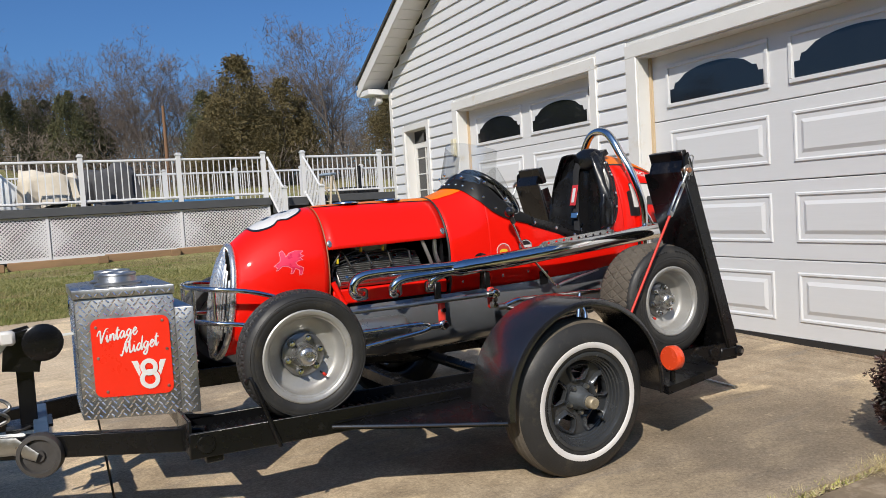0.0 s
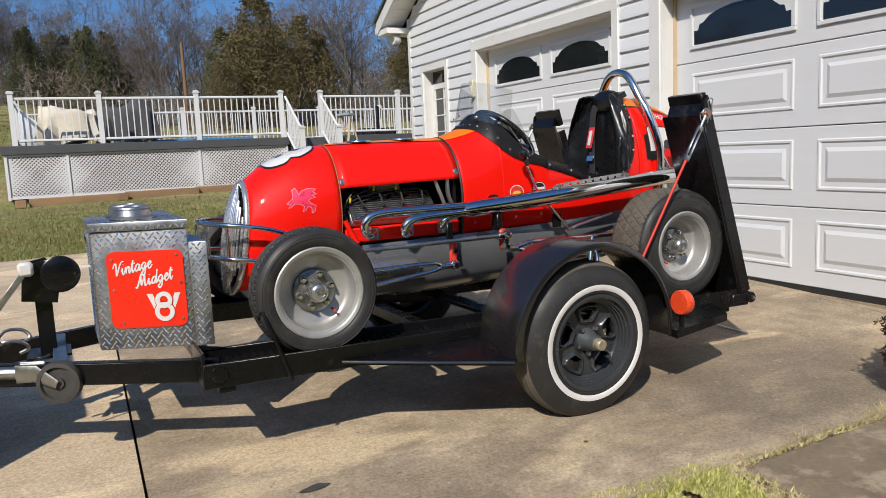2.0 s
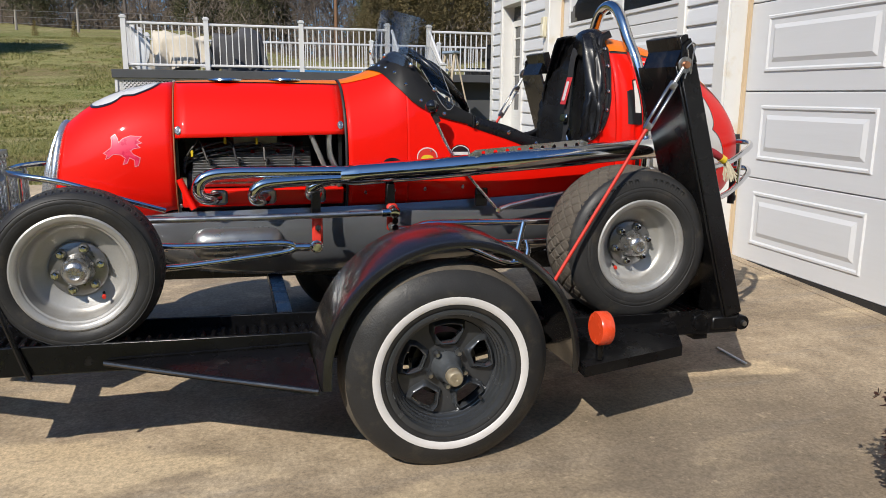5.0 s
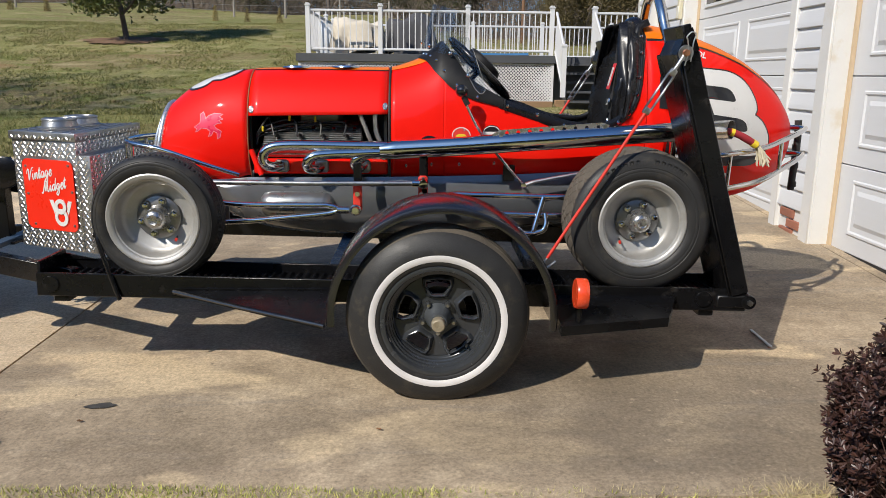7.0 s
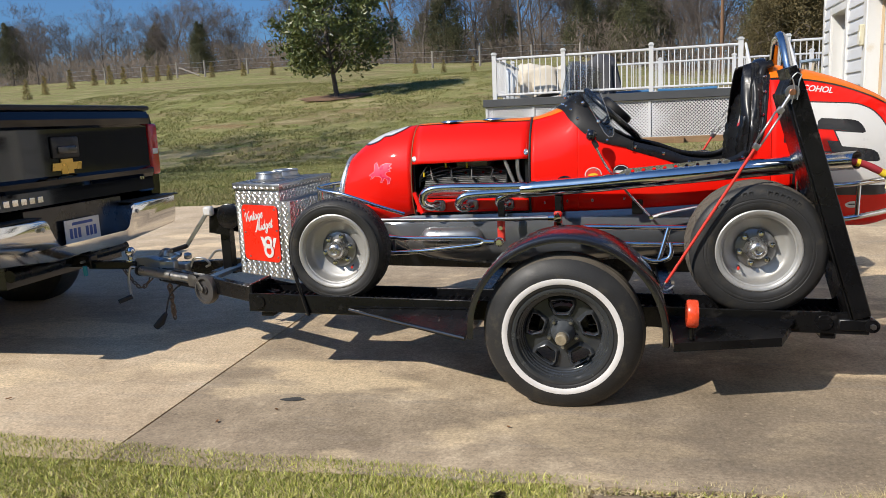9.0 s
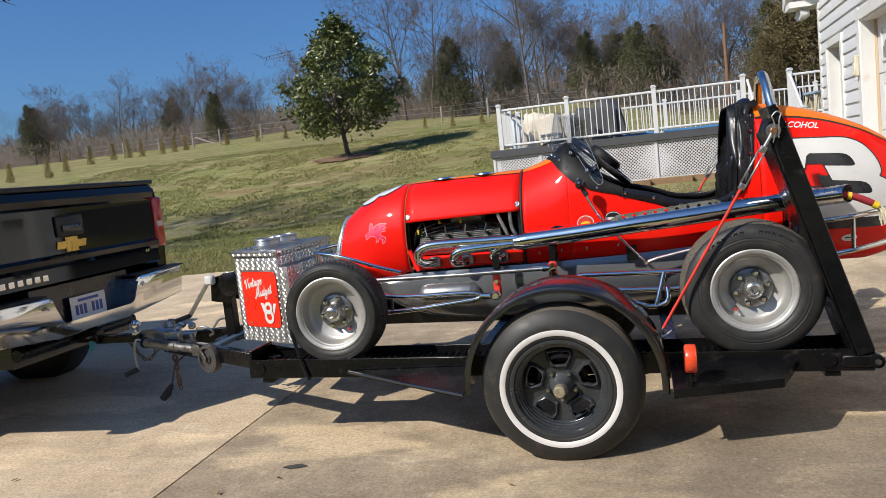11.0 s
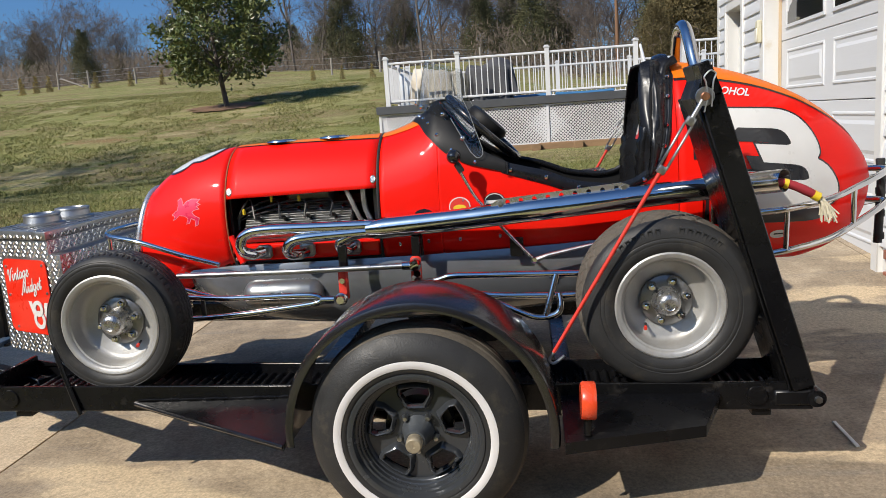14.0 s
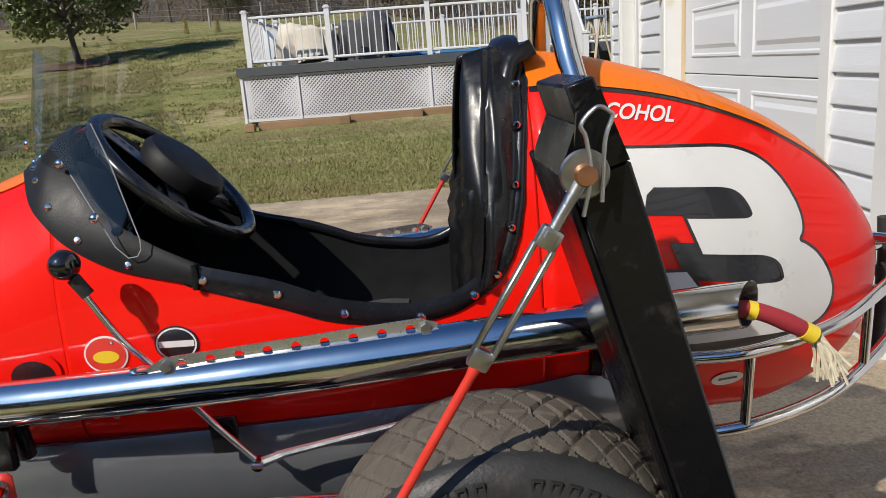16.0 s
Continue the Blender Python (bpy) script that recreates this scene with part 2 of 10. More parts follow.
def concrete(name, dark, middle, light, scuff, tree_shade=None):
    m, n, l, b = shader(name)
    co = n.new("ShaderNodeTexCoord")

    def noisy(scale, detail, rough=0.6, stretch=None):
        t = n.new("ShaderNodeTexNoise")
        t.inputs["Scale"].default_value = scale
        t.inputs["Detail"].default_value = detail
        t.inputs["Roughness"].default_value = rough
        if stretch:
            mp = n.new("ShaderNodeMapping")
            mp.inputs["Scale"].default_value = stretch
            l.new(co.outputs["Object"], mp.inputs[0])
            l.new(mp.outputs[0], t.inputs["Vector"])
        else:
            l.new(co.outputs["Object"], t.inputs["Vector"])
        return t
    stain, mottled, grain, scratch = noisy(0.8, 6), noisy(3.5, 8, 0.7), noisy(70, 8, 0.75), noisy(2.0, 6, 0.6, (0.6, 5, 1))
    ramp = n.new("ShaderNodeValToRGB")
    e = ramp.color_ramp.elements
    e[0].position, e[0].color = 0.36, (*dark, 1)
    e[1].position, e[1].color = 0.62, (*light, 1)
    mid = ramp.color_ramp.elements.new(0.5)
    mid.color = (*middle, 1)
    a = n.new("ShaderNodeMath")
    a.operation = "MULTIPLY_ADD"
    l.new(mottled.outputs[0], a.inputs[0])
    a.inputs[1].default_value = 0.5
    b2 = n.new("ShaderNodeMath")
    b2.operation = "MULTIPLY"
    l.new(stain.outputs[0], b2.inputs[0])
    b2.inputs[1].default_value = 0.5
    l.new(b2.outputs[0], a.inputs[2])
    l.new(a.outputs[0], ramp.inputs[0])
    speck = n.new("ShaderNodeTexVoronoi")
    speck.inputs["Scale"].default_value = 120
    l.new(co.outputs["Object"], speck.inputs["Vector"])
    sr = n.new("ShaderNodeMapRange")
    sr.inputs["From Min"].default_value, sr.inputs["From Max"].default_value = 0.0, 0.8
    sr.inputs["To Min"].default_value, sr.inputs["To Max"].default_value = 1.06, 0.94
    l.new(speck.outputs["Distance"], sr.inputs[0])
    g = n.new("ShaderNodeMapRange")
    g.inputs["From Min"].default_value, g.inputs["From Max"].default_value = 0.3, 0.7
    g.inputs["To Min"].default_value, g.inputs["To Max"].default_value = 0.58, 1.42
    l.new(grain.outputs[0], g.inputs[0])
    s0 = n.new("ShaderNodeMath")
    s0.operation = "MULTIPLY"
    l.new(sr.outputs[0], s0.inputs[0])
    l.new(g.outputs[0], s0.inputs[1])
    # grey scuffs drawn out along the drive
    sc = n.new("ShaderNodeMapRange")
    sc.inputs["From Min"].default_value, sc.inputs["From Max"].default_value = 0.55, 0.7
    l.new(scratch.outputs[0], sc.inputs[0])
    mx = n.new("ShaderNodeMix")
    mx.data_type = "RGBA"
    mf = n.new("ShaderNodeMath")
    mf.operation = "MULTIPLY"
    mf.inputs[1].default_value = scuff
    l.new(sc.outputs[0], mf.inputs[0])
    l.new(mf.outputs[0], mx.inputs["Factor"])
    l.new(ramp.outputs[0], mx.inputs["A"])
    mx.inputs["B"].default_value = (0.22, 0.20, 0.175, 1)
    colour = mx.outputs["Result"]

    def patched(noise_node, lo, hi, amount, tone):
        """Worn patches with a crisp, ragged edge."""
        nonlocal colour
        k = n.new("ShaderNodeMapRange")
        k.inputs["From Min"].default_value, k.inputs["From Max"].default_value = lo, hi
        k.inputs["To Max"].default_value = amount
        l.new(noise_node.outputs[0], k.inputs[0])
        w = n.new("ShaderNodeMix")
        w.data_type = "RGBA"
        l.new(k.outputs[0], w.inputs["Factor"])
        l.new(colour, w.inputs["A"])
        w.inputs["B"].default_value = (*tone, 1)
        colour = w.outputs["Result"]
    patched(noisy(1.1, 5, 0.55, (0.7, 1.6, 1)), 0.555, 0.60, 0.72, (1.25 * light[0], 1.22 * light[1], 1.12 * light[2]))
    patched(noisy(0.55, 7, 0.62, (0.6, 2.6, 1)), 0.53, 0.66, 0.6, tuple(0.78 * c for c in dark))
    if tree_shade:
        # tree shade painted into the concrete as one large patch with a ragged outline
        mp = n.new("ShaderNodeMapping")
        mp.inputs["Location"].default_value = (-tree_shade[0] * 0.72, -tree_shade[1] * 1.5, 0)
        mp.inputs["Scale"].default_value = (0.72, 1.5, 0.0)
        l.new(co.outputs["Object"], mp.inputs[0])
        shade_reach = n.new("ShaderNodeVectorMath")
        shade_reach.operation = "LENGTH"
        l.new(mp.outputs[0], shade_reach.inputs[0])
        ragged = n.new("ShaderNodeMath")
        ragged.operation = "MULTIPLY_ADD"
        l.new(noisy(2.2, 7, 0.65).outputs[0], ragged.inputs[0])
        ragged.inputs[1].default_value = -1.5
        l.new(shade_reach.outputs["Value"], ragged.inputs[2])
        k = n.new("ShaderNodeMapRange")
        k.inputs["From Min"].default_value, k.inputs["From Max"].default_value = 0.25, -0.35
        k.inputs["To Max"].default_value = 0.62
        l.new(ragged.outputs[0], k.inputs[0])
        w = n.new("ShaderNodeMix")
        w.data_type = "RGBA"
        l.new(k.outputs[0], w.inputs["Factor"])
        l.new(colour, w.inputs["A"])
        w.inputs["B"].default_value = (0.15, 0.118, 0.085, 1)
        colour = w.outputs["Result"]
    patched(noisy(26, 3, 0.5), 0.66, 0.72, 0.2, tuple(1.5 * c for c in light))
    patched(noisy(19, 4, 0.6), 0.68, 0.73, 0.6, tuple(0.6 * c for c in dark))
    v = n.new("ShaderNodeVectorMath")
    v.operation = "SCALE"
    l.new(colour, v.inputs[0])
    l.new(s0.outputs[0], v.inputs["Scale"])
    l.new(v.outputs[0], b.inputs["Base Color"])
    b.inputs["Roughness"].default_value = 0.82
    bp = n.new("ShaderNodeBump")
    bp.inputs["Distance"].default_value = 0.0015
    l.new(grain.outputs[0], bp.inputs["Height"])
    l.new(bp.outputs[0], b.inputs["Normal"])
    return m


CONCRETE = concrete("driveway_concrete", (0.185, 0.142, 0.094), (0.34, 0.266, 0.18), (0.50, 0.398, 0.273), 0.5, (1.15, -0.15))
PALECONCRETE = concrete("paler_driveway_concrete", (0.40, 0.305, 0.20), (0.52, 0.405, 0.27), (0.62, 0.50, 0.35), 0.3)


def lawn():
    m, n, l, b = shader("lawn_ground")
    co = n.new("ShaderNodeTexCoord")
    ts = []
    for scale, detail in ((0.12, 5), (0.9, 6), (14, 5), (120, 3)):
        t = n.new("ShaderNodeTexNoise")
        t.inputs["Scale"].default_value, t.inputs["Detail"].default_value = scale, detail
        t.inputs["Roughness"].default_value = 0.65
        l.new(co.outputs["Object"], t.inputs["Vector"])
        ts.append(t)
    w = [0.55, 0.3, 0.25, 0.2]
    acc = None
    for t, k in zip(ts, w):
        ma = n.new("ShaderNodeMath")
        ma.operation = "MULTIPLY_ADD"
        l.new(t.outputs[0], ma.inputs[0])
        ma.inputs[1].default_value = k
        if acc:
            l.new(acc, ma.inputs[2])
        else:
            ma.inputs[2].default_value = -0.15
        acc = ma.outputs[0]
    ramp = n.new("ShaderNodeValToRGB")
    e = ramp.color_ramp.elements
    e[0].position, e[0].color = 0.36, (0.10, 0.128, 0.028, 1)
    e[1].position, e[1].color = 0.66, (0.40, 0.31, 0.17, 1)
    k = ramp.color_ramp.elements.new(0.47)
    k.color = (0.20, 0.20, 0.06, 1)
    k = ramp.color_ramp.elements.new(0.56)
    k.color = (0.29, 0.265, 0.11, 1)
    l.new(acc, ramp.inputs[0])
    # thatch and bare earth in drawn-out patches, and tufts
    mp = n.new("ShaderNodeMapping")
    mp.inputs["Scale"].default_value = (0.16, 0.42, 1.0)
    l.new(co.outputs["Object"], mp.inputs[0])
    colour = ramp.outputs[0]
    for scale, detail, lo, hi, amount, tone in ((1.0, 7, 0.49, 0.57, 0.8, (0.20, 0.138, 0.075)), (2.6, 6, 0.55, 0.62, 0.75, (0.40, 0.33, 0.19)), (4.4, 7, 0.55, 0.62, 0.8, (0.115, 0.165, 0.022)), (1.7, 8, 0.60, 0.66, 0.7, (0.24, 0.115, 0.06)), (9.0, 6, 0.55, 0.62, 0.75, (0.055, 0.085, 0.014)), (24.0, 5, 0.54, 0.62, 0.6, (0.45, 0.40, 0.22)), (60.0, 4, 0.52, 0.62, 0.65, (0.42, 0.38, 0.20)), (150.0, 3, 0.54, 0.62, 0.7, (0.05, 0.065, 0.016))):
        t = n.new("ShaderNodeTexNoise")
        t.inputs["Scale"].default_value, t.inputs["Detail"].default_value, t.inputs["Roughness"].default_value = scale, detail, 0.62
        l.new(mp.outputs[0] if scale < 5 else co.outputs["Object"], t.inputs["Vector"])
        k = n.new("ShaderNodeMapRange")
        k.inputs["From Min"].default_value, k.inputs["From Max"].default_value, k.inputs["To Max"].default_value = lo, hi, amount
        l.new(t.outputs[0], k.inputs[0])
        w = n.new("ShaderNodeMix")
        w.data_type = "RGBA"
        l.new(k.outputs[0], w.inputs["Factor"])
        l.new(colour, w.inputs["A"])
        w.inputs["B"].default_value = (*tone, 1)
        colour = w.outputs["Result"]
    l.new(colour, b.inputs["Base Color"])
    b.inputs["Roughness"].default_value = 0.95
    b.inputs["Specular IOR Level"].default_value = 0.1
    bp = n.new("ShaderNodeBump")
    bp.inputs["Distance"].default_value = 0.03
    l.new(ts[2].outputs[0], bp.inputs["Height"])
    l.new(bp.outputs[0], b.inputs["Normal"])
    return m


LAWN = lawn()

# ---- tools for building ----


def finish(name, bm, material, smooth=40):
    me = bpy.data.meshes.new(name)
    bmesh.ops.recalc_face_normals(bm, faces=bm.faces)
    bm.to_mesh(me)
    bm.free()
    me.materials.append(material)
    if smooth:
        me.shade_smooth()
        me.set_sharp_from_angle(angle=radians(smooth))
    return me


def part(name, bm, material, parent=None, label="", smooth=40):
    ob = new(name, finish(name, bm, material, smooth))
    if parent is not None:
        ob.parent = parent
    return tagged(ob, label)


def thing(name, label, category, group="", kind="", m=None):
    ob = new(name)
    ob.empty_display_size = 0.1
    if m is not None:
        ob.matrix_world = m
    return tagged(ob, label, category, group, kind)


def solid(name, bm, material, label, category, group="", kind="", m=None, smooth=40):
    ob = new(name, finish(name, bm, material, smooth))
    if m is not None:
        ob.matrix_world = m
    return tagged(ob, label, category, group, kind)


def box(bm, x0, x1, y0, y1, z0, z1, bevel=0.0, m=None, seg=1):
    r = bmesh.ops.create_cube(bm, size=1.0)
    t = Matrix.LocRotScale(((x0 + x1) / 2, (y0 + y1) / 2, (z0 + z1) / 2), None, (abs(x1 - x0), abs(y1 - y0), abs(z1 - z0)))
    bmesh.ops.transform(bm, matrix=t, verts=r["verts"])
    vs = r["verts"]
    if bevel:
        es = list({e for v in vs for e in v.link_edges})
        out = bmesh.ops.bevel(bm, geom=es, offset=bevel, segments=seg, profile=0.5, affect="EDGES")
        vs = list({v for f in out["faces"] for v in f.verts} | {v for v in vs if v.is_valid})
    if m is not None:
        bmesh.ops.transform(bm, matrix=m, verts=vs)
    return vs


def boxed(*a, **k):
    bm = bmesh.new()
    box(bm, *a, **k)
    return bm


def smoothline(pts, n=8):
    """A curve through the points (Catmull-Rom)."""
    p = [Vector(q) for q in pts]
    if len(p) < 3:
        return p
    p = [2 * p[0] - p[1]] + p + [2 * p[-1] - p[-2]]
    out = []
    for i in range(1, len(p) - 2):
        a, b, c, d = p[i - 1:i + 3]
        for k in range(n):
            t = k / n
            out.append(0.5 * (2 * b + (c - a) * t + (2 * a - 5 * b + 4 * c - d) * t * t + (3 * b - a - 3 * c + d) * t ** 3))
    out.append(p[-2])
    return out


def tube(bm, pts, r, n=10, cap=True, closed=False, flat=None):
    """A pipe along the points; r may be a list; flat squeezes it along the frame's second axis."""
    pts = [Vector(p) for p in pts]
    rs = r if isinstance(r, (list, tuple)) else [r] * len(pts)
    rings = []
    ref = None
    for i, p in enumerate(pts):
        if closed:
            d = pts[(i + 1) % len(pts)] - pts[i - 1]
        else:
            d = pts[min(i + 1, len(pts) - 1)] - pts[max(i - 1, 0)]
        d.normalize()
        if ref is None:
            ref = Vector((0, 0, 1)) if abs(d.z) < 0.9 else Vector((0, 1, 0))
        u = (ref - d * ref.dot(d)).normalized()
        v = d.cross(u)
        ref = u
        k = flat if flat else 1.0
        rings.append([bm.verts.new(p + rs[i] * (math.cos(2 * math.pi * j / n) * u + k * math.sin(2 * math.pi * j / n) * v)) for j in range(n)])
    for i in range(len(rings) - (0 if closed else 1)):
        a, b = rings[i], rings[(i + 1) % len(rings)]
        for j in range(n):
            bm.faces.new((a[j], a[(j + 1) % n], b[(j + 1) % n], b[j]))
    if cap and not closed:
        bm.faces.new(rings[0])
        bm.faces.new(rings[-1])
    return bm


def tubed(pts, r, n=10, **k):
    return tube(bmesh.new(), pts, r, n, **k)


def lathe(bm, profile, n=48, m=None, closed=False):
    """Turns (radius, along) pairs about the y axis."""
    rings = []
    new_verts = []
    for r, a in profile:
        if r < 1e-5:
            ring = [bm.verts.new((0, a, 0))]
        else:
            ring = [bm.verts.new((r * math.sin(2 * math.pi * j / n), a, r * math.cos(2 * math.pi * j / n))) for j in range(n)]
        rings.append(ring)
        new_verts += ring
    pairs = list(zip(rings, rings[1:])) + ([(rings[-1], rings[0])] if closed else [])
    for a, b in pairs:
        for j in range(n):
            k = (j + 1) % n
            if len(a) == 1 and len(b) == 1:
                continue
            if len(a) == 1:
                bm.faces.new((a[0], b[j], b[k]))
            elif len(b) == 1:
                bm.faces.new((a[j], a[k], b[0]))
            else:
                bm.faces.new((a[j], a[k], b[k], b[j]))
    if m is not None:
        bmesh.ops.transform(bm, matrix=m, verts=new_verts)
    return new_verts


def lathed(profile, n=48, m=None, closed=False):
    bm = bmesh.new()
    lathe(bm, profile, n, m, closed)
    return bm


def prism(bm, outline, depth, m=None, bevel=0.0):
    """A plate: the outline (x, z) pushed along y by depth."""
    a = [bm.verts.new((x, 0, z)) for x, z in outline]
    b = [bm.verts.new((x, depth, z)) for x, z in outline]
    bm.faces.new(a)
    bm.faces.new(list(reversed(b)))
    k = len(a)
    for i in range(k):
        bm.faces.new((a[i], b[i], b[(i + 1) % k], a[(i + 1) % k]))
    vs = a + b
    if bevel:
        es = [e for e in {e for v in vs for e in v.link_edges}]
        out = bmesh.ops.bevel(bm, geom=es, offset=bevel, segments=2, profile=0.5, affect="EDGES")
        vs = list({v for f in out["faces"] for v in f.verts} | {v for v in vs if v.is_valid})
    if m is not None:
        bmesh.ops.transform(bm, matrix=m, verts=vs)
    return vs


def prismed(outline, depth, m=None, bevel=0.0):
    bm = bmesh.new()
    prism(bm, outline, depth, m, bevel)
    return bm


def raw(name, verts, faces, material, smooth=0):
    me = bpy.data.meshes.new(name)
    me.from_pydata(verts, [], faces)
    me.materials.append(material)
    if smooth:
        me.shade_smooth()
        me.set_sharp_from_angle(angle=radians(smooth))
    me.update()
    return me


def words(text, size, material, m, parent, name="lettering", shear=0.0, bold=0.0, extrude=0.0008, align="CENTER"):
    """Raised lettering in the built-in font; it faces -y before m."""
    cu = bpy.data.curves.new(name, "FONT")
    cu.body, cu.size, cu.shear, cu.offset, cu.extrude = text, size, shear, bold, extrude
    cu.align_x, cu.align_y = align, "CENTER"
    tmp = bpy.data.objects.new(name, cu)
    me = bpy.data.meshes.new_from_object(tmp)
    bpy.data.objects.remove(tmp)
    me.transform(m @ pose(0, 0, 0, 90, 0, 0))
    me.materials.clear()
    me.materials.append(material)
    ob = new(name, me)
    ob.parent = parent
    return ob


def lerp(tab, x):
    """Smooth-ish table reading: rows (x, a, b, ...)."""
    if x <= tab[0][0]:
        return tab[0][1:]
    for a, b in zip(tab, tab[1:]):
        if x <= b[0]:
            t = (x - a[0]) / (b[0] - a[0])
            return tuple(p + (q - p) * t for p, q in zip(a[1:], b[1:]))
    return tab[-1][1:]


def spline(tab, x):
    """Monotone-like Hermite reading of rows (x, a, b, ...)."""
    if x <= tab[0][0]:
        return tab[0][1:]
    if x >= tab[-1][0]:
        return tab[-1][1:]
    for i in range(len(tab) - 1):
        if x <= tab[i + 1][0]:
            break
    a, b = tab[i], tab[i + 1]
    h = b[0] - a[0]
    t = (x - a[0]) / h
    out = []
    for k in range(1, len(a)):
        s = (b[k] - a[k]) / h
        s0 = (a[k] - tab[i - 1][k]) / (a[0] - tab[i - 1][0]) if i > 0 else s
        s1 = (tab[i + 2][k] - b[k]) / (tab[i + 2][0] - b[0]) if i + 2 < len(tab) else s
        d0 = 0.0 if s0 * s <= 0 else 2 * s0 * s / (s0 + s)
        d1 = 0.0 if s1 * s <= 0 else 2 * s1 * s / (s1 + s)
        if i == 0:
            d0 = s
        if i + 2 == len(tab):
            d1 = s
        out.append((2 * t ** 3 - 3 * t * t + 1) * a[k] + (t ** 3 - 2 * t * t + t) * h * d0 + (-2 * t ** 3 + 3 * t * t) * b[k] + (t ** 3 - t * t) * h * d1)
    return tuple(out)

# ---- ground ----


def ground_z(x, y):
    z = 0.015 * max(-40.0, min(40.0, x)) + 0.038 * max(-30.0, min(60.0, y))
    # level as far as the deck, then the hill
    z += 0.133 * max(0.0, min(y, 24.2) - 13.52) + 0.1 * max(0.0, min(y, 30.0) - 24.2) + 0.05 * max(0.0, min(y, 75.0) - 30.0)
    z += 0.028 * max(0.0, min(y, 60.0) - 24.2) * max(0.0, min(1.0, (-x - 10.5) / 15.0))
    # the yard behind the house stays lower than the hill
    side = max(0.0, min(1.0, (x + 3.0) / 8.0))
    z -= side * 0.06 * max(0.0, min(y, 45.0) - 13.52)
    return z


def drive_z(x, y):
    return 0.015 * x + 0.038 * y


def build_ground():
    xs = [-2500, -900, -300, -140] + [-100 + 4 * i for i in range(20)] + [-20 + 0.5 * i for i in range(70)] + [16 + 4 * i for i in range(16)] + [90, 300, 900, 2500]
    ys = [-2500, -600, -150, -50] + [-20 + 2 * i for i in range(8)] + [-4 + 0.4 * i for i in range(70)] + [24.5 + 2 * i for i in range(28)] + [90, 150, 400, 1200, 2500]
    verts, faces = [], []
    for y in ys:
        for x in xs:
            onroad = -60 < x < 2.9 and -0.62 < y < 6.6
            z = ground_z(x, y)
            if onroad:
                z -= 0.06
            elif abs(x) < 60 and -10 < y < 40:
                z += 0.02 * noise.noise((x * 0.6, y * 0.6, 3.0)) - 0.0
            verts.append((x, y, z - 0.015))
    w = len(xs)
    for j in range(len(ys) - 1):
        for i in range(w - 1):
            faces.append((j * w + i, j * w + i + 1, j * w + w + i + 1, j * w + w + i))
    g = new("ground", raw("ground", verts, faces, LAWN, 60))
    tagged(g, "patchy winter lawn rising to a wooded hill", "lawn", kind="structure")


build_ground()


def slab(x0, x1, y0, y1, edge=None, skew=(0.0, 0.0)):
    """One cast slab of the drive, with a softened rim."""
    bm = bmesh.new()
    nx, ny = max(2, int((x1 - x0) / 0.25)), max(2, int((y1 - y0) / 0.25))
    nx, ny = min(nx, 60), min(ny, 60)
    top = []
    for j in range(ny + 1):
        row = []
        for i in range(nx + 1):
            x, y = x0 + (x1 - x0) * i / nx, y0 + (y1 - y0) * j / ny
            x += (y + 0.6) * (skew[0] + (skew[1] - skew[0]) * i / nx)
            if j == 0 and edge:
                y += edge * (noise.noise((x * 1.3, 7.0, 0)) + 0.5 * noise.noise((x * 5, 1.0, 0)))
            row.append(bm.verts.new((x, y, drive_z(x, y) + 0.003 * noise.noise((x, y, 0)))))
        top.append(row)
    for j in range(ny):
        for i in range(nx):
            bm.faces.new((top[j][i], top[j][i + 1], top[j + 1][i + 1], top[j + 1][i]))
    rim = [e for e in bm.edges if e.is_boundary]
    ext = bmesh.ops.extrude_edge_only(bm, edges=rim)
    down = [v for v in ext["geom"] if isinstance(v, bmesh.types.BMVert)]
    bmesh.ops.translate(bm, verts=down, vec=(0, 0, -0.14))
    return bm


drive = thing("driveway", "pale brown weathered concrete driveway with scuffs", "driveway", kind="structure")
for a, b, c, d, e, skew in ((-1.757, 2.362, -0.60, 6.4, 0.05, (0.03, 0.049)), (2.371, 2.62, -0.60, 6.4, 0.05, (0.049, 0.03)), (-9.0, -1.768, -0.60, 6.4, 0.05, (0.0, 0.03)), (-40.0, -9.015, -0.6, 6.4, 0.0, (0.0, 0.0))):
    part("slab", slab(a, b, c, d, e, skew), CONCRETE if b > 0 else PALECONCRETE, drive, smooth=30)

# ---- garage ----
GA = pose(2.495, 0, 0, 0, 0, -2.0)
FACE = -0.13          # the siding's plane, out from the doors
BASE = 0.10
S_FAR, S_NEAR, RIDGE = 7.18, -2.26, 2.46
EAVE = 2.86
PITCH = 0.52
DOORS = ((5.21, 2.77), (2.157, -0.283))
HEAD = 2.235


def gable_top(s):
    return EAVE + 0.1 + PITCH * (RIDGE - S_NEAR - abs(s - RIDGE))


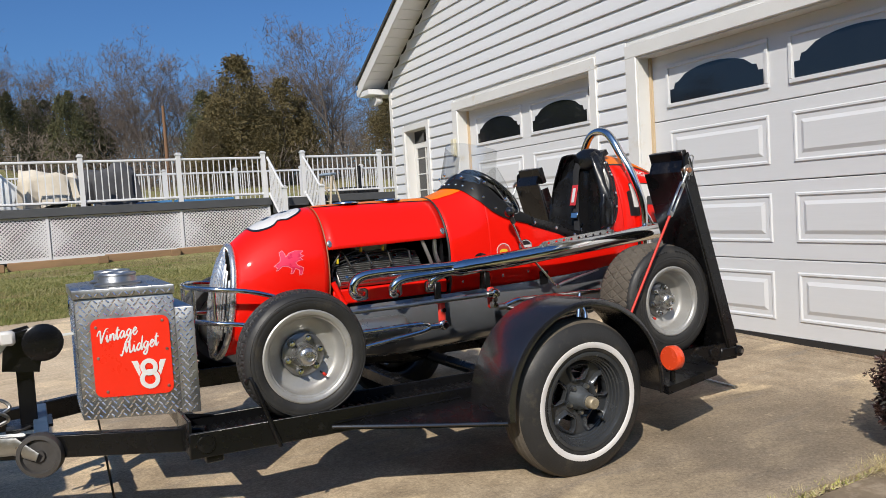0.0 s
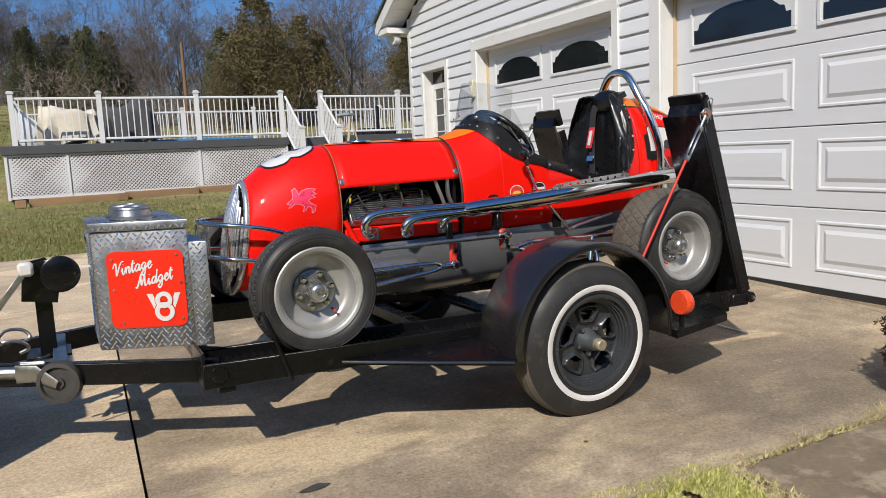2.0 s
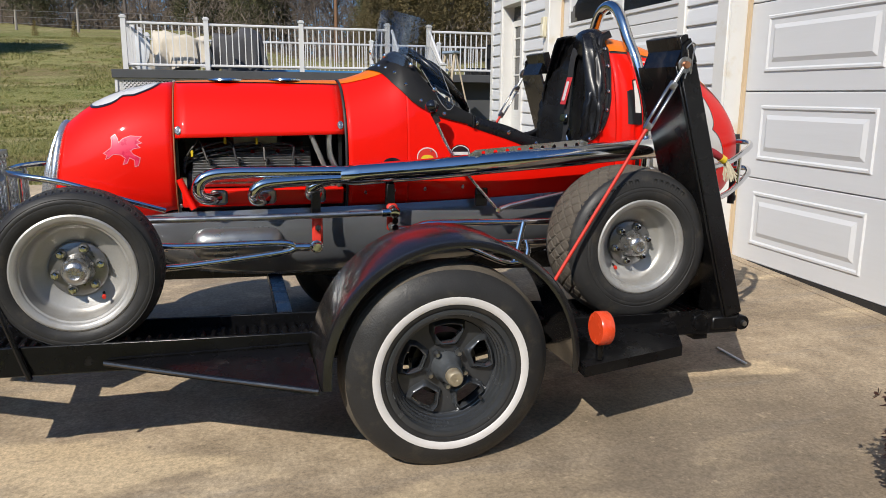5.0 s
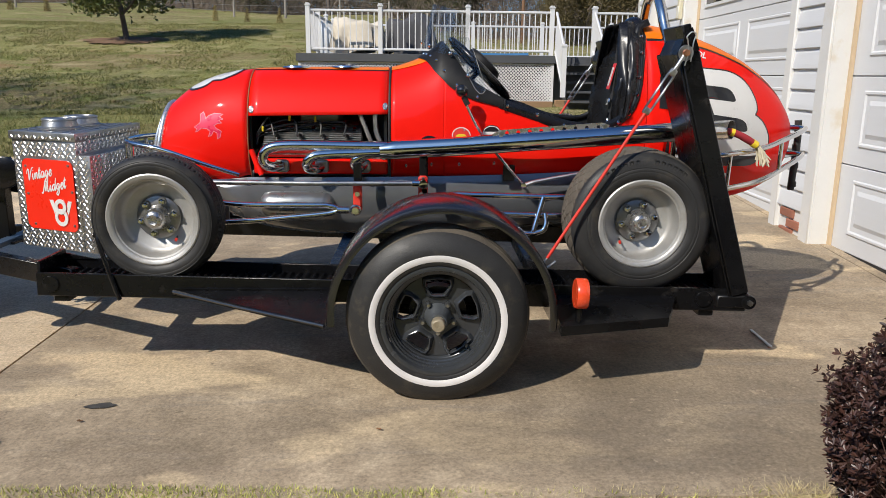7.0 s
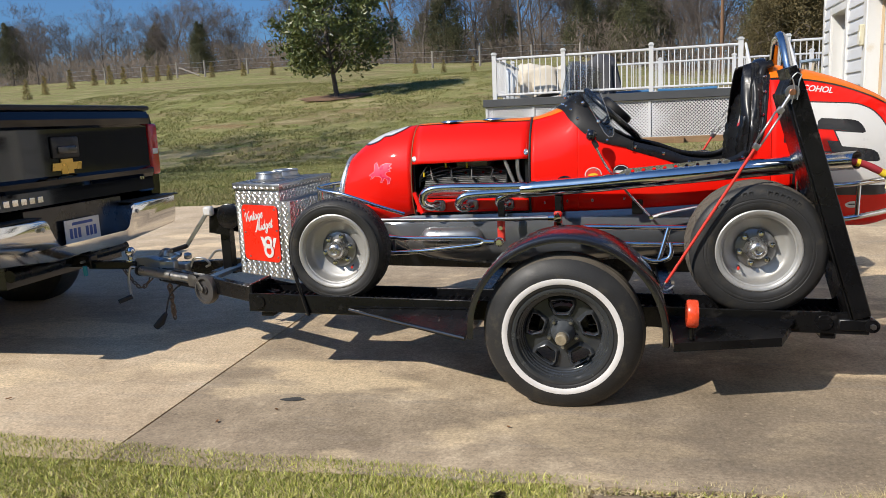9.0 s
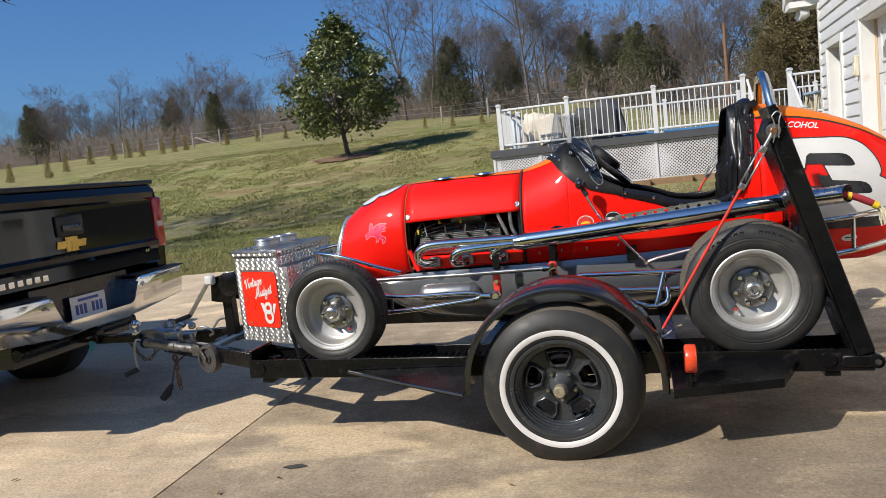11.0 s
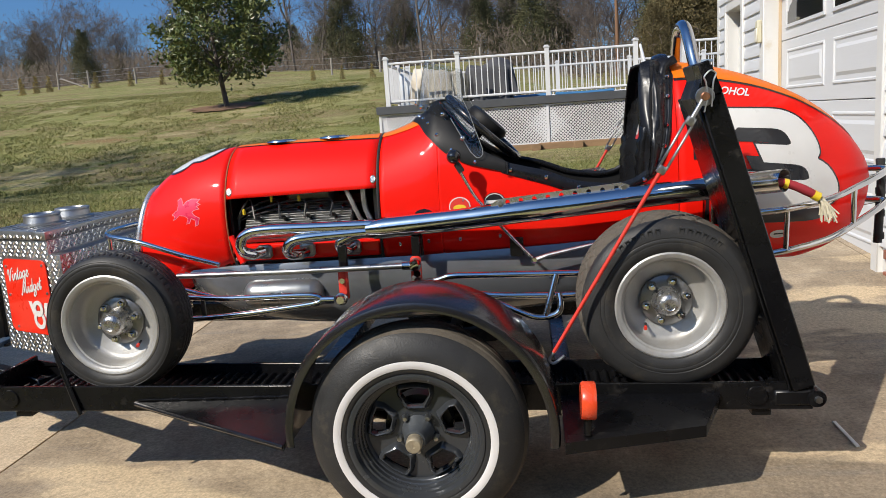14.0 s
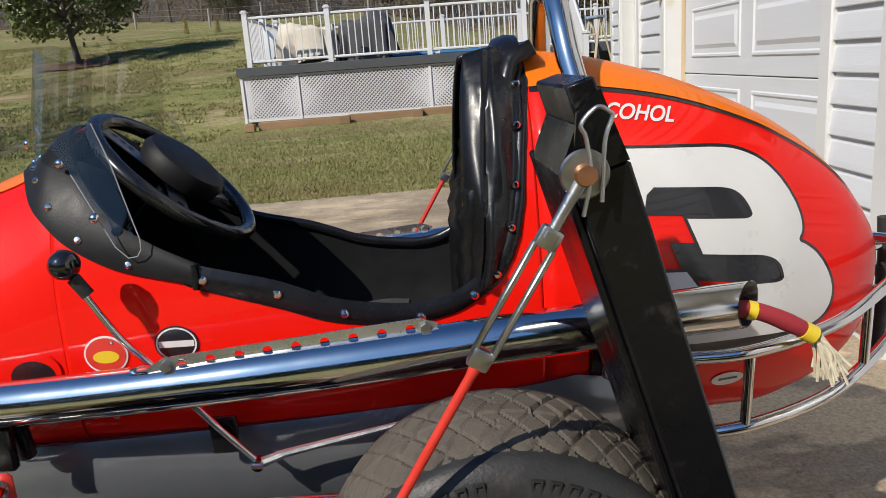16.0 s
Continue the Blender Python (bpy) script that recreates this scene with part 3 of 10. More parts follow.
def build_garage():
    wall = thing("wall_garage", "white vinyl-sided garage front wall with a gable", "wall", kind="structure", m=GA)
    # backing with openings
    bm = bmesh.new()
    holes = [(DOORS[0][1], DOORS[0][0], -0.3, HEAD), (DOORS[1][1], DOORS[1][0], -0.3, HEAD), (6.06, 6.72, -0.3, 2.16)]
    cuts = sorted({S_NEAR, S_FAR, *[h[0] for h in holes], *[h[1] for h in holes]})
    for a, b in zip(cuts, cuts[1:]):
        mid = (a + b) / 2
        h = next((h for h in holes if h[0] < mid < h[1]), None)
        box(bm, FACE + 0.012, FACE + 0.15, a, b, (h[3] if h else -0.3), EAVE + 0.05)
    # gable as a slab
    pts = [(S_NEAR, EAVE + 0.05), (S_FAR, EAVE + 0.05), (RIDGE, gable_top(RIDGE))]
    va = [bm.verts.new((FACE + 0.012, s, z)) for s, z in pts]
    vb = [bm.verts.new((FACE + 0.15, s, z)) for s, z in pts]
    bm.faces.new(va)
    bm.faces.new(vb)
    for i in range(3):
        bm.faces.new((va[i], va[(i + 1) % 3], vb[(i + 1) % 3], vb[i]))
    part("wall_core", bm, TRIMWHITE, wall, smooth=0)
    # clapboards: every course a row of boards between the openings' trims
    blocked = [(DOORS[0][1] - 0.10, DOORS[0][0] + 0.12, HEAD + 0.115), (DOORS[1][1] - 0.14, DOORS[1][0] + 0.143, HEAD + 0.115), (5.98, 6.79, 2.24)]
    z, step = BASE + 0.2, 0.1315
    rng = random.Random(3)
    while z < gable_top(RIDGE) - 0.05:
        lo, hi = S_NEAR + 0.06, S_FAR - 0.06
        if z + step > EAVE + 0.1:
            half = (gable_top(RIDGE) - z - step) / PITCH
            lo, hi = max(lo, RIDGE - half - 0.03), min(hi, RIDGE + half + 0.03)
        spans = [(lo, hi)]
        for a, b, top in blocked:
            if z < top - 0.02:
                spans = [q for s, e in spans for q in ((s, min(e, a)), (max(s, b), e)) if q[1] - q[0] > 0.03]
        for s, e in spans:
            if e - s < 0.02:
                continue
            bm = bmesh.new()
            sec = [(0.0, 0.0), (-0.019, 0.0005), (-0.0205, 0.005), (-0.0185, 0.03), (-0.008, step * 0.78), (-0.0055, step * 0.82), (-0.002, step + 0.002), (0.0, step + 0.002)]
            va = [bm.verts.new((FACE + 0.012 + x, s, z + q)) for x, q in sec]
            vb = [bm.verts.new((FACE + 0.012 + x, e, z + q)) for x, q in sec]
            k = len(sec)
            for i in range(k):
                bm.faces.new((va[i], vb[i], vb[(i + 1) % k], va[(i + 1) % k]))
            bm.faces.new(va)
            bm.faces.new(vb)
            part("clapboard", bm, SIDING, wall, smooth=0)
        z += step
    for s0, s1 in ((S_FAR - 0.075, S_FAR + 0.012), (S_NEAR - 0.012, S_NEAR + 0.075)):
        part("corner_post", boxed(FACE - 0.008, FACE + 0.06, s0, s1, BASE + 0.17, EAVE + 0.06, bevel=0.004), TRIMWHITE, wall)
    # footing course of brick below the siding
    rows = [(S_NEAR, DOORS[1][1] - 0.12), (DOORS[1][0] + 0.16, DOORS[0][1] - 0.10), (DOORS[0][0] + 0.14, 6.0)]
    bmesh_brick = boxed(-0.05, 0.05, -0.098, 0.098, 0, 0.057, bevel=0.004)
    me = finish("brick", bmesh_brick, BRICK, 30)
    for a, b in rows:
        part("footing", boxed(FACE + 0.018, FACE + 0.14, a, b, -0.3, BASE + 0.21), TRIMWHITE, wall, smooth=0)
        for r in range(4):
            s = a + 0.1 - (0.1 if r % 2 else 0)
            while s < b - 0.05:
                if s > a + 0.02:
                    o = new("brick", me)
                    o.parent = wall
                    o.location = (FACE + 0.045, s, BASE - 0.07 + 0.067 * r)
                s += 0.208
    return wall


wall = build_garage()


def arched(bm, s0, s1, z0, z1, x, depth):
    """A pane cut as a low scalloped arch."""
    w = s1 - s0
    pts = [(s0, z0), (s1, z0), (s1, z0 + 0.42 * (z1 - z0)), (s1 - 0.04, z0 + 0.42 * (z1 - z0)), (s1 - 0.055, z0 + 0.6 * (z1 - z0))]
    for i in range(11):
        t = i / 10
        a = math.pi * t
        pts.append((s1 - 0.09 - (w - 0.18) * t, z0 + (z1 - z0) * (0.62 + 0.36 * math.sin(a) ** 0.55)))
    pts += [(s0 + 0.055, z0 + 0.6 * (z1 - z0)), (s0 + 0.04, z0 + 0.42 * (z1 - z0)), (s0, z0 + 0.42 * (z1 - z0))]
    vs = [bm.verts.new((x, s, z)) for s, z in pts]
    f = bm.faces.new(vs)
    r = bmesh.ops.extrude_face_region(bm, geom=[f])
    bmesh.ops.translate(bm, verts=[v for v in r["geom"] if isinstance(v, bmesh.types.BMVert)], vec=(depth, 0, 0))


def frame_ring(bm, s0, s1, z0, z1, x0, x1, w):
    box(bm, x0, x1, s0, s1, z0, z0 + w, 0.003)
    box(bm, x0, x1, s0, s1, z1 - w, z1, 0.003)
    box(bm, x0, x1, s0, s0 + w, z0 + w, z1 - w, 0.003)
    box(bm, x0, x1, s1 - w, s1, z0 + w, z1 - w, 0.003)


def garage_door(index, s_hi, s_lo):
    d = thing("door_%d" % index, "closed white sectional garage door with raised panels and arched windows", "garage door", kind="structure", m=GA)
    sec = (HEAD - BASE) / 4
    mid = (s_hi + s_lo) / 2
    for k in range(4):
        z0 = BASE + 0.012 + k * sec
        panel = part("door_section", boxed(0.0, 0.05, s_lo - 0.04, s_hi + 0.04, z0, z0 + sec - 0.006, bevel=0.004), DOORWHITE, d, smooth=30)
        for c in (mid + 0.56, mid - 0.56):
            a, b = c - 0.468, c + 0.468
            if k < 3:
                lo, hi = z0 + 0.11, z0 + sec - 0.085
                bm = bmesh.new()
                rings = [(0.0, 0.004), (0.008, -0.006), (0.02, -0.006), (0.030, 0.0035), (0.058, 0.0035), (0.085, -0.008)]
                loops = []
                for off, x in rings:
                    loops.append([bm.verts.new((x - 0.003, s, z)) for s, z in ((a + off, lo + off), (b - off, lo + off), (b - off, hi - off), (a + off, hi - off))])
                for p, q in zip(loops, loops[1:]):
                    for i in range(4):
                        bm.faces.new((p[i], p[(i + 1) % 4], q[(i + 1) % 4], q[i]))
                bm.faces.new(loops[-1])
                part("raised_panel", bm, DOORWHITE, panel, smooth=0)
            else:
                lo, hi = z0 + 0.115, z0 + sec - 0.128
                bm = bmesh.new()
                frame_ring(bm, a - 0.012, b + 0.012, lo - 0.02, hi + 0.02, -0.016, 0.004, 0.028)
                win = part("window_frame", bm, DOORWHITE, panel, smooth=30)
                bm = bmesh.new()
                box(bm, -0.004, -0.001, a + 0.014, b - 0.014, lo + 0.006, hi - 0.006)
                part("window_insert", bm, DOORWHITE, win, smooth=0)
                bm = bmesh.new()
                arched(bm, a + 0.03, b - 0.03, lo + 0.012, hi - 0.03, -0.0085, 0.004)
                part("pane", bm, DARKGLASS, win, "dark glass pane with a scalloped arch", smooth=0)
    # jambs, stops and casing
    x0 = FACE - 0.02
    for s0, s1 in ((s_hi - 0.005, s_hi + 0.003), (s_lo - 0.003, s_lo + 0.005)):
        part("jamb", boxed(x0 + 0.015, -0.001, s0, s1, BASE - 0.02, HEAD + 0.02), TRIMWHITE, d, smooth=0)
    part("casing", boxed(x0, FACE + 0.02, s_hi + 0.004, s_hi + 0.13, BASE - 0.02, HEAD + 0.11, bevel=0.006), TRIMWHITE, d)
    part("casing", boxed(x0, FACE + 0.02, s_lo - 0.10, s_lo - 0.004, BASE - 0.02, HEAD + 0.11, bevel=0.006), TRIMWHITE, d)
    part("casing", boxed(x0 - 0.002, FACE + 0.02, s_lo - 0.10, s_hi + 0.13, HEAD + 0.004, HEAD + 0.112, bevel=0.006), TRIMWHITE, d)
    part("head", boxed(x0 + 0.015, -0.001, s_lo, s_hi, HEAD - 0.006, HEAD + 0.003), TRIMWHITE, d, smooth=0)
    part("door_stop", boxed(-0.022, -0.002, s_hi - 0.03, s_hi - 0.0055, BASE + 0.01, HEAD - 0.0065), TIMBERTAN, d)
    part("weather_strip", boxed(-0.004, 0.03, s_lo, s_hi, BASE - 0.035, BASE + 0.012), RUBBER, d)


TIMBERTAN = mat("tan_door_stop", (0.55, 0.42, 0.27), 0.7, var=0.12, scale=9, stretch=(1, 1, 0.2))
garage_door(1, *DOORS[0])
garage_door(2, *DOORS[1])
part("sill", boxed(-0.02, 0.16, -2.2, 7.1, -0.2, BASE - 0.03), CONCRETE, tagged(thing("garage_sill", "concrete sill below the garage doors", "sill", kind="structure", m=GA)), smooth=0)


def side_door():
    d = thing("door_3", "narrow white glazed garage side door with panes", "door", kind="structure", m=GA)
    s0, s1, z0, z1 = 6.06, 6.72, BASE, 2.16
    bm = bmesh.new()
    x0 = FACE - 0.02
    box(bm, x0, FACE + 0.02, s0 - 0.08, s0, z0, z1 + 0.08, 0.004)
    box(bm, x0, FACE + 0.02, s1, s1 + 0.07, z0, z1 + 0.08, 0.004)
    box(bm, x0, FACE + 0.02, s0, s1, z1, z1 + 0.08, 0.004)
    part("casing", bm, TRIMWHITE, d)
    part("jamb", boxed(FACE, 0.02, s1 - 0.015, s1, z0, z1), TRIMWHITE, d)
    leaf = part("leaf", boxed(-0.02, 0.02, s0, s1 - 0.016, z0, 0.9), TRIMWHITE, d)
    bm = bmesh.new()
    frame_ring(bm, s0, s1 - 0.016, 0.9, z1 - 0.16, -0.02, 0.02, 0.07)
    for k in range(1, 5):
        box(bm, -0.015, 0.01, s0 + 0.07, s1 - 0.086, 0.95 + k * 0.21, 0.965 + k * 0.21)
    box(bm, -0.015, 0.01, (s0 + s1) / 2 - 0.015, (s0 + s1) / 2, 0.97, z1 - 0.23)
    part("window_frame", bm, TRIMWHITE, leaf)
    part("pane", boxed(0.0, 0.006, s0 + 0.06, s1 - 0.07, 0.96, z1 - 0.2), DARKGLASS, leaf)
    part("transom", boxed(-0.005, 0.006, s0, s1 - 0.016, z1 - 0.16, z1), DARKGLASS, d)


side_door()


def roof():
    r = thing("roof_garage", "gable roof with white soffit, fascia and dark shingles", "roof", kind="structure", m=GA)
    over, depth = 0.29, 9.0
    ang = math.atan(PITCH)
    for sgn, s_wall in ((1, S_FAR), (-1, S_NEAR)):
        run = abs(s_wall - RIDGE) + 0.34
        # slab of roof deck in the slope's own frame
        def q(u, h):
            return (RIDGE + sgn * u, gable_top(RIDGE) + 0.02 - PITCH * u + h)
        bm = bmesh.new()
        pts = [q(0, 0.16), q(run, 0.16), q(run, 0.0), q(0, 0.0)]
        va = [bm.verts.new((FACE - over - 0.015, *p)) for p in pts]
        vb = [bm.verts.new((depth, *p)) for p in pts]
        bm.faces.new(va)
        bm.faces.new(vb)
        for i in range(4):
            bm.faces.new((va[i], va[(i + 1) % 4], vb[(i + 1) % 4], vb[i]))
        part("shingle_deck", bm, SHINGLE, r, smooth=0)
        bm = bmesh.new()
        pts = [q(0, 0.168), q(run + 0.03, 0.168), q(run + 0.03, 0.128), q(0, 0.128)]
        va = [bm.verts.new((FACE - over - 0.062, *p)) for p in pts]
        vb = [bm.verts.new((FACE - over - 0.0155, *p)) for p in pts]
        bm.faces.new(va)
        bm.faces.new(vb)
        for i in range(4):
            bm.faces.new((va[i], va[(i + 1) % 4], vb[(i + 1) % 4], vb[i]))
        part("shingle_edge", bm, SHINGLE, r, smooth=0)
        bm = bmesh.new()
        pts = [q(0, 0.125), q(run + 0.01, 0.125), q(run + 0.01, -0.045), q(0, -0.045)]
        va = [bm.verts.new((FACE - over - 0.035, *p)) for p in pts]
        vb = [bm.verts.new((FACE - over - 0.018, *p)) for p in pts]
        bm.faces.new(va)
        bm.faces.new(vb)
        for i in range(4):
            bm.faces.new((va[i], va[(i + 1) % 4], vb[(i + 1) % 4], vb[i]))
        part("rake_board", bm, TRIMWHITE, r, smooth=0)
        # soffit panels under the rake
        n = int(run / 0.15)
        for k in range(n):
            u0, u1 = run * k / n + 0.004, run * (k + 1) / n - 0.004
            bm = bmesh.new()
            pts = [q(u0, -0.004), q(u1, -0.004), q(u1, -0.016), q(u0, -0.016)]
            va = [bm.verts.new((FACE - over - 0.016, *p)) for p in pts]
            vb = [bm.verts.new((FACE + 0.01, *p)) for p in pts]
            bm.faces.new(va)
            bm.faces.new(vb)
            for i in range(4):
                bm.faces.new((va[i], va[(i + 1) % 4], vb[(i + 1) % 4], vb[i]))
            part("soffit_panel", bm, SOFFIT, r, smooth=0)
        # eave box
        s_e = RIDGE + sgn * run
        zb = q(run, -0.045)[1]
        a, b = sorted((s_wall, s_e))
        part("eave_box", boxed(FACE - over - 0.02, depth, a, b, zb - 0.02, zb + 0.05), SOFFIT, r, smooth=0)
        part("gutter", boxed(FACE - over - 0.03, depth, min(s_e, s_e + sgn * 0.1), max(s_e, s_e + sgn * 0.1), zb + 0.0, zb + 0.11, bevel=0.02), TRIMWHITE, r)


roof()
# plain walls that close the garage
bm = bmesh.new()
box(bm, FACE + 0.15, 9.0, S_FAR - 0.15, S_FAR - 0.01, -0.3, EAVE)
box(bm, FACE + 0.15, 9.0, S_NEAR + 0.01, S_NEAR + 0.15, -0.3, EAVE)
box(bm, 8.85, 9.0, S_NEAR + 0.15, S_FAR - 0.15, -0.3, EAVE)
solid("wall_garage_sides", bm, SIDING, "plain white side walls of the garage", "wall", kind="structure", m=GA, smooth=0)


def flood_light():
    f = thing("flood_light", "white twin-head flood light on the soffit corner", "light", m=GA @ pose(FACE - 0.06, S_FAR + 0.16, 2.72))
    part("base_plate", lathed([(0, 0), (0.055, 0), (0.05, 0.02), (0, 0.02)], 20, pose(0, 0, 0.04, 90)), TRIMWHITE, f)
    for dy in (-0.06, 0.08):
        h = part("arm", tubed([(0, dy * 0.4, 0.03), (-0.02, dy * 0.7, -0.02), (-0.05, dy, -0.04)], 0.012), TRIMWHITE, f)
        part("lamp_head", lathed([(0, -0.07), (0.03, -0.068), (0.05, -0.04), (0.056, 0.0), (0.06, 0.05), (0.0, 0.045)], 20, pose(-0.08, dy, -0.06, 0, 0, 100)), PEARL, h)


flood_light()


def wall_box():
    f = thing("keypad_box", "small beige plastic box on the door casing", "keypad", m=GA)
    part("body", boxed(FACE - 0.06, FACE - 0.02, 5.25, 5.33, 1.72, 1.92, bevel=0.008), mat("beige_plastic", (0.62, 0.58, 0.42), 0.5), f)
    part("cover", boxed(FACE - 0.068, FACE - 0.058, 5.255, 5.325, 1.73, 1.85, bevel=0.004), mat("pale_plastic", (0.70, 0.68, 0.58), 0.4), f)


wall_box()

# ---- deck ----
DY = 13.65
DECK = 1.56


def rail_run(parent, p0, p1, posts=True, h=0.92, drop=0.0, step=0.115):
    """Balusters between two rails from p0 to p1 (deck level points)."""
    p0, p1 = Vector(p0), Vector(p1)
    d = p1 - p0
    n = max(2, int(d.length / step))
    for zz in (0.09, h - 0.06):
        part("rail", tubed([p0 + Vector((0, 0, zz)), p1 + Vector((0, 0, zz))], 0.026, 6), RAILWHITE, parent, smooth=0)
    bm = bmesh.new()
    box(bm, -0.0095, 0.0095, -0.0095, 0.0095, 0.1, h - 0.07)
    me = finish("baluster", bm, RAILWHITE, 0)
    for i in range(1, n):
        o = new("baluster", me)
        o.parent = parent
        o.location = p0 + d * (i / n)


def rail_post(parent, x, y, z, h=0.95):
    o = part("post", boxed(x - 0.045, x + 0.045, y - 0.045, y + 0.045, z - 0.02, z + h), RAILWHITE, parent, smooth=0)
    bm = bmesh.new()
    box(bm, x - 0.06, x + 0.06, y - 0.06, y + 0.06, z + h, z + h + 0.025)
    box(bm, x - 0.045, x + 0.045, y - 0.045, y + 0.045, z + h + 0.025, z + h + 0.05, 0.01)
    part("post_cap", bm, RAILWHITE, o)


def deck():
    x0, x1, xs0, xs1, xr, yb = -2.62, 2.66, 2.70, 3.52, 8.5, 18.2
    d = thing("deck", "raised deck with dark grey fascia and white lattice skirt", "deck", kind="structure")
    part("deck_floor", boxed(x0 - 0.02, xr, DY - 0.02, yb, DECK - 0.16, DECK - 0.02), FASCIA, d, smooth=0)
    part("fascia_board", boxed(x0 - 0.06, x1 + 0.05, DY - 0.07, DY - 0.02, DECK - 0.16, DECK, bevel=0.006), FASCIA, d)
    part("fascia_board", boxed(xs1, xr, DY - 0.07, DY - 0.02, DECK - 0.16, DECK, bevel=0.006), FASCIA, d)
    part("fascia_board", boxed(x0 - 0.06, x0 - 0.02, DY, yb, DECK - 0.16, DECK, bevel=0.006), FASCIA, d)
    # lattice panels: diagonal slats in two layers, joined per panel
    zb, zt = 0.60, DECK - 0.165

    def lattice(name, p, u, width, parent):
        """Slats in the plane through p along u."""
        hgt = zt - zb
        nn = Vector((u.y, -u.x, 0)) * 0.008
        bm = bmesh.new()
        for z0, z1 in ((zb - 0.02, zb + 0.03), (zt - 0.03, zt)):
            q = [p + nn, p + u * width + nn, p + u * width + nn * 1.8, p + nn * 1.8]
            lo = [bm.verts.new((v.x, v.y, z0)) for v in q]
            hi = [bm.verts.new((v.x, v.y, z1)) for v in q]
            bm.faces.new(lo)
            bm.faces.new(hi)
            for i in range(4):
                bm.faces.new((lo[i], lo[(i + 1) % 4], hi[(i + 1) % 4], hi[i]))
        panel = part(name, bm, LATTICE, parent, smooth=0)
        for layer, sgn in ((0, 1), (1, -1)):
            verts, faces = [], []
            pitch, w = 0.070, 0.033
            k = -int(hgt / pitch) - 1
            while k * pitch < width + hgt:
                # centre line: s = k*pitch + sgn*(z-zb)
                c = k * pitch
                seg = []
                for z in (0.0, hgt):
                    seg.append((c + (z if sgn > 0 else hgt - z), z))
                k += 1
                (s0, z0), (s1, z1) = seg
                # clip to the panel
                def cut(s0, z0, s1, z1):
                    if s0 > s1:
                        s0, z0, s1, z1 = s1, z1, s0, z0
                    if s1 <= 0.02 or s0 >= width - 0.02:
                        return None
                    m = (z1 - z0) / (s1 - s0)
                    if s0 < 0:
                        z0, s0 = z0 - m * s0, 0.0
                    if s1 > width:
                        z1, s1 = z1 + m * (width - s1), width
                    return s0, z0, s1, z1
                r = cut(s0, z0, s1, z1)
                if not r:
                    continue
                s0, z0, s1, z1 = r
                b = len(verts)
                h = w * 0.7071
                for s, z in ((s0, z0 - h * 1), (s0, z0 + h), (s1, z1 + h), (s1, z1 - h)):
                    z = max(0.0, min(hgt, z))
                    for off in (0.006 * layer - 0.006, 0.006 * layer):
                        q = p + u * s + Vector((0, 0, z)) + Vector((u.y, -u.x, 0)) * off
                        verts.append(tuple(q))
                f = [(0, 2, 4, 6), (1, 7, 5, 3), (0, 1, 3, 2), (2, 3, 5, 4), (4, 5, 7, 6), (6, 7, 1, 0)]
                faces += [tuple(b + i for i in ff) for ff in f]
            o = new("slats", raw("slats", verts, faces, LATTICE))
            tagged(o, kind="stuff")
            o.parent = panel
        return panel
    edges = (x0, -1.60, 0.83, x1)
    for a, b in zip(edges, edges[1:]):
        lattice("lattice_panel", Vector((a, DY, zb)), Vector((1, 0, 0)), b - a, d)
        part("lattice_trim", boxed(a - 0.02, a + 0.03, DY - 0.03, DY - 0.014, zb - 0.04, zt), LATTICE, d, smooth=0)
    lattice("lattice_panel", Vector((x0, DY + 3.5, zb)), Vector((0, -1, 0)), 3.5, d)
    part("lattice_trim", boxed(x1 - 0.03, x1 + 0.02, DY - 0.03, DY - 0.014, zb - 0.1, zt), LATTICE, d, smooth=0)
    # dark panel added behind the lattice to close the view underneath
    part("skirt_dark_filler", boxed(x0 + 0.1, xr, DY + 0.25, DY + 0.3, 0.2, zt), FASCIA, d, smooth=0)
    rails = thing("deck_railing", "white vinyl railing with square balusters round the deck", "railing", kind="structure")
    px = (-2.43, -0.945, 0.866, 2.615)
    for x in px:
        rail_post(rails, x, DY + 0.05, DECK)
    for a, b in zip(px, px[1:]):
        rail_run(rails, (a, DY + 0.05, DECK), (b, DY + 0.05, DECK))
    for x in (3.50, 5.35, 7.2):
        rail_post(rails, x, DY + 0.05, DECK)
    rail_run(rails, (3.5, DY + 0.05, DECK), (5.35, DY + 0.05, DECK))
    rail_run(rails, (5.35, DY + 0.05, DECK), (7.2, DY + 0.05, DECK))
    # stair rails, sloping down to the yard
    for x in (2.70, 3.50):
        bot = (x, DY - 1.05, DECK - 0.72)
        rail_post(rails, x, DY - 1.05, DECK - 0.80, 0.95)
        p0, p1 = Vector((x, DY - 0.0, DECK)), Vector((x, DY - 1.05, DECK - 0.75))
        rail_run(rails, p0, p1)
    for k in range(5):
        part("tread", boxed(2.74, 3.46, DY - 0.02 - 0.26 * (k + 1), DY - 0.03 - 0.26 * k, DECK - 0.2 - 0.18 * k, DECK - 0.16 - 0.18 * k), FASCIA, d)
        part("riser", boxed(2.74, 3.46, DY - 0.06 - 0.26 * k, DY - 0.035 - 0.26 * k, DECK - 0.34 - 0.18 * k, DECK - 0.165 - 0.18 * k), FASCIA, d)
    # the far side of the deck
    fence = thing("pool_fence", "white vinyl fence on the far side of the deck", "fence", kind="structure")
    xf = [-2.4 + 1.83 * i for i in range(7)]
    for x in xf:
        rail_post(fence, x, yb - 0.1, DECK - 0.02, 0.93)
    for a, b in zip(xf, xf[1:]):
        rail_run(fence, (a, yb - 0.1, DECK), (b, yb - 0.1, DECK), h=0.9)
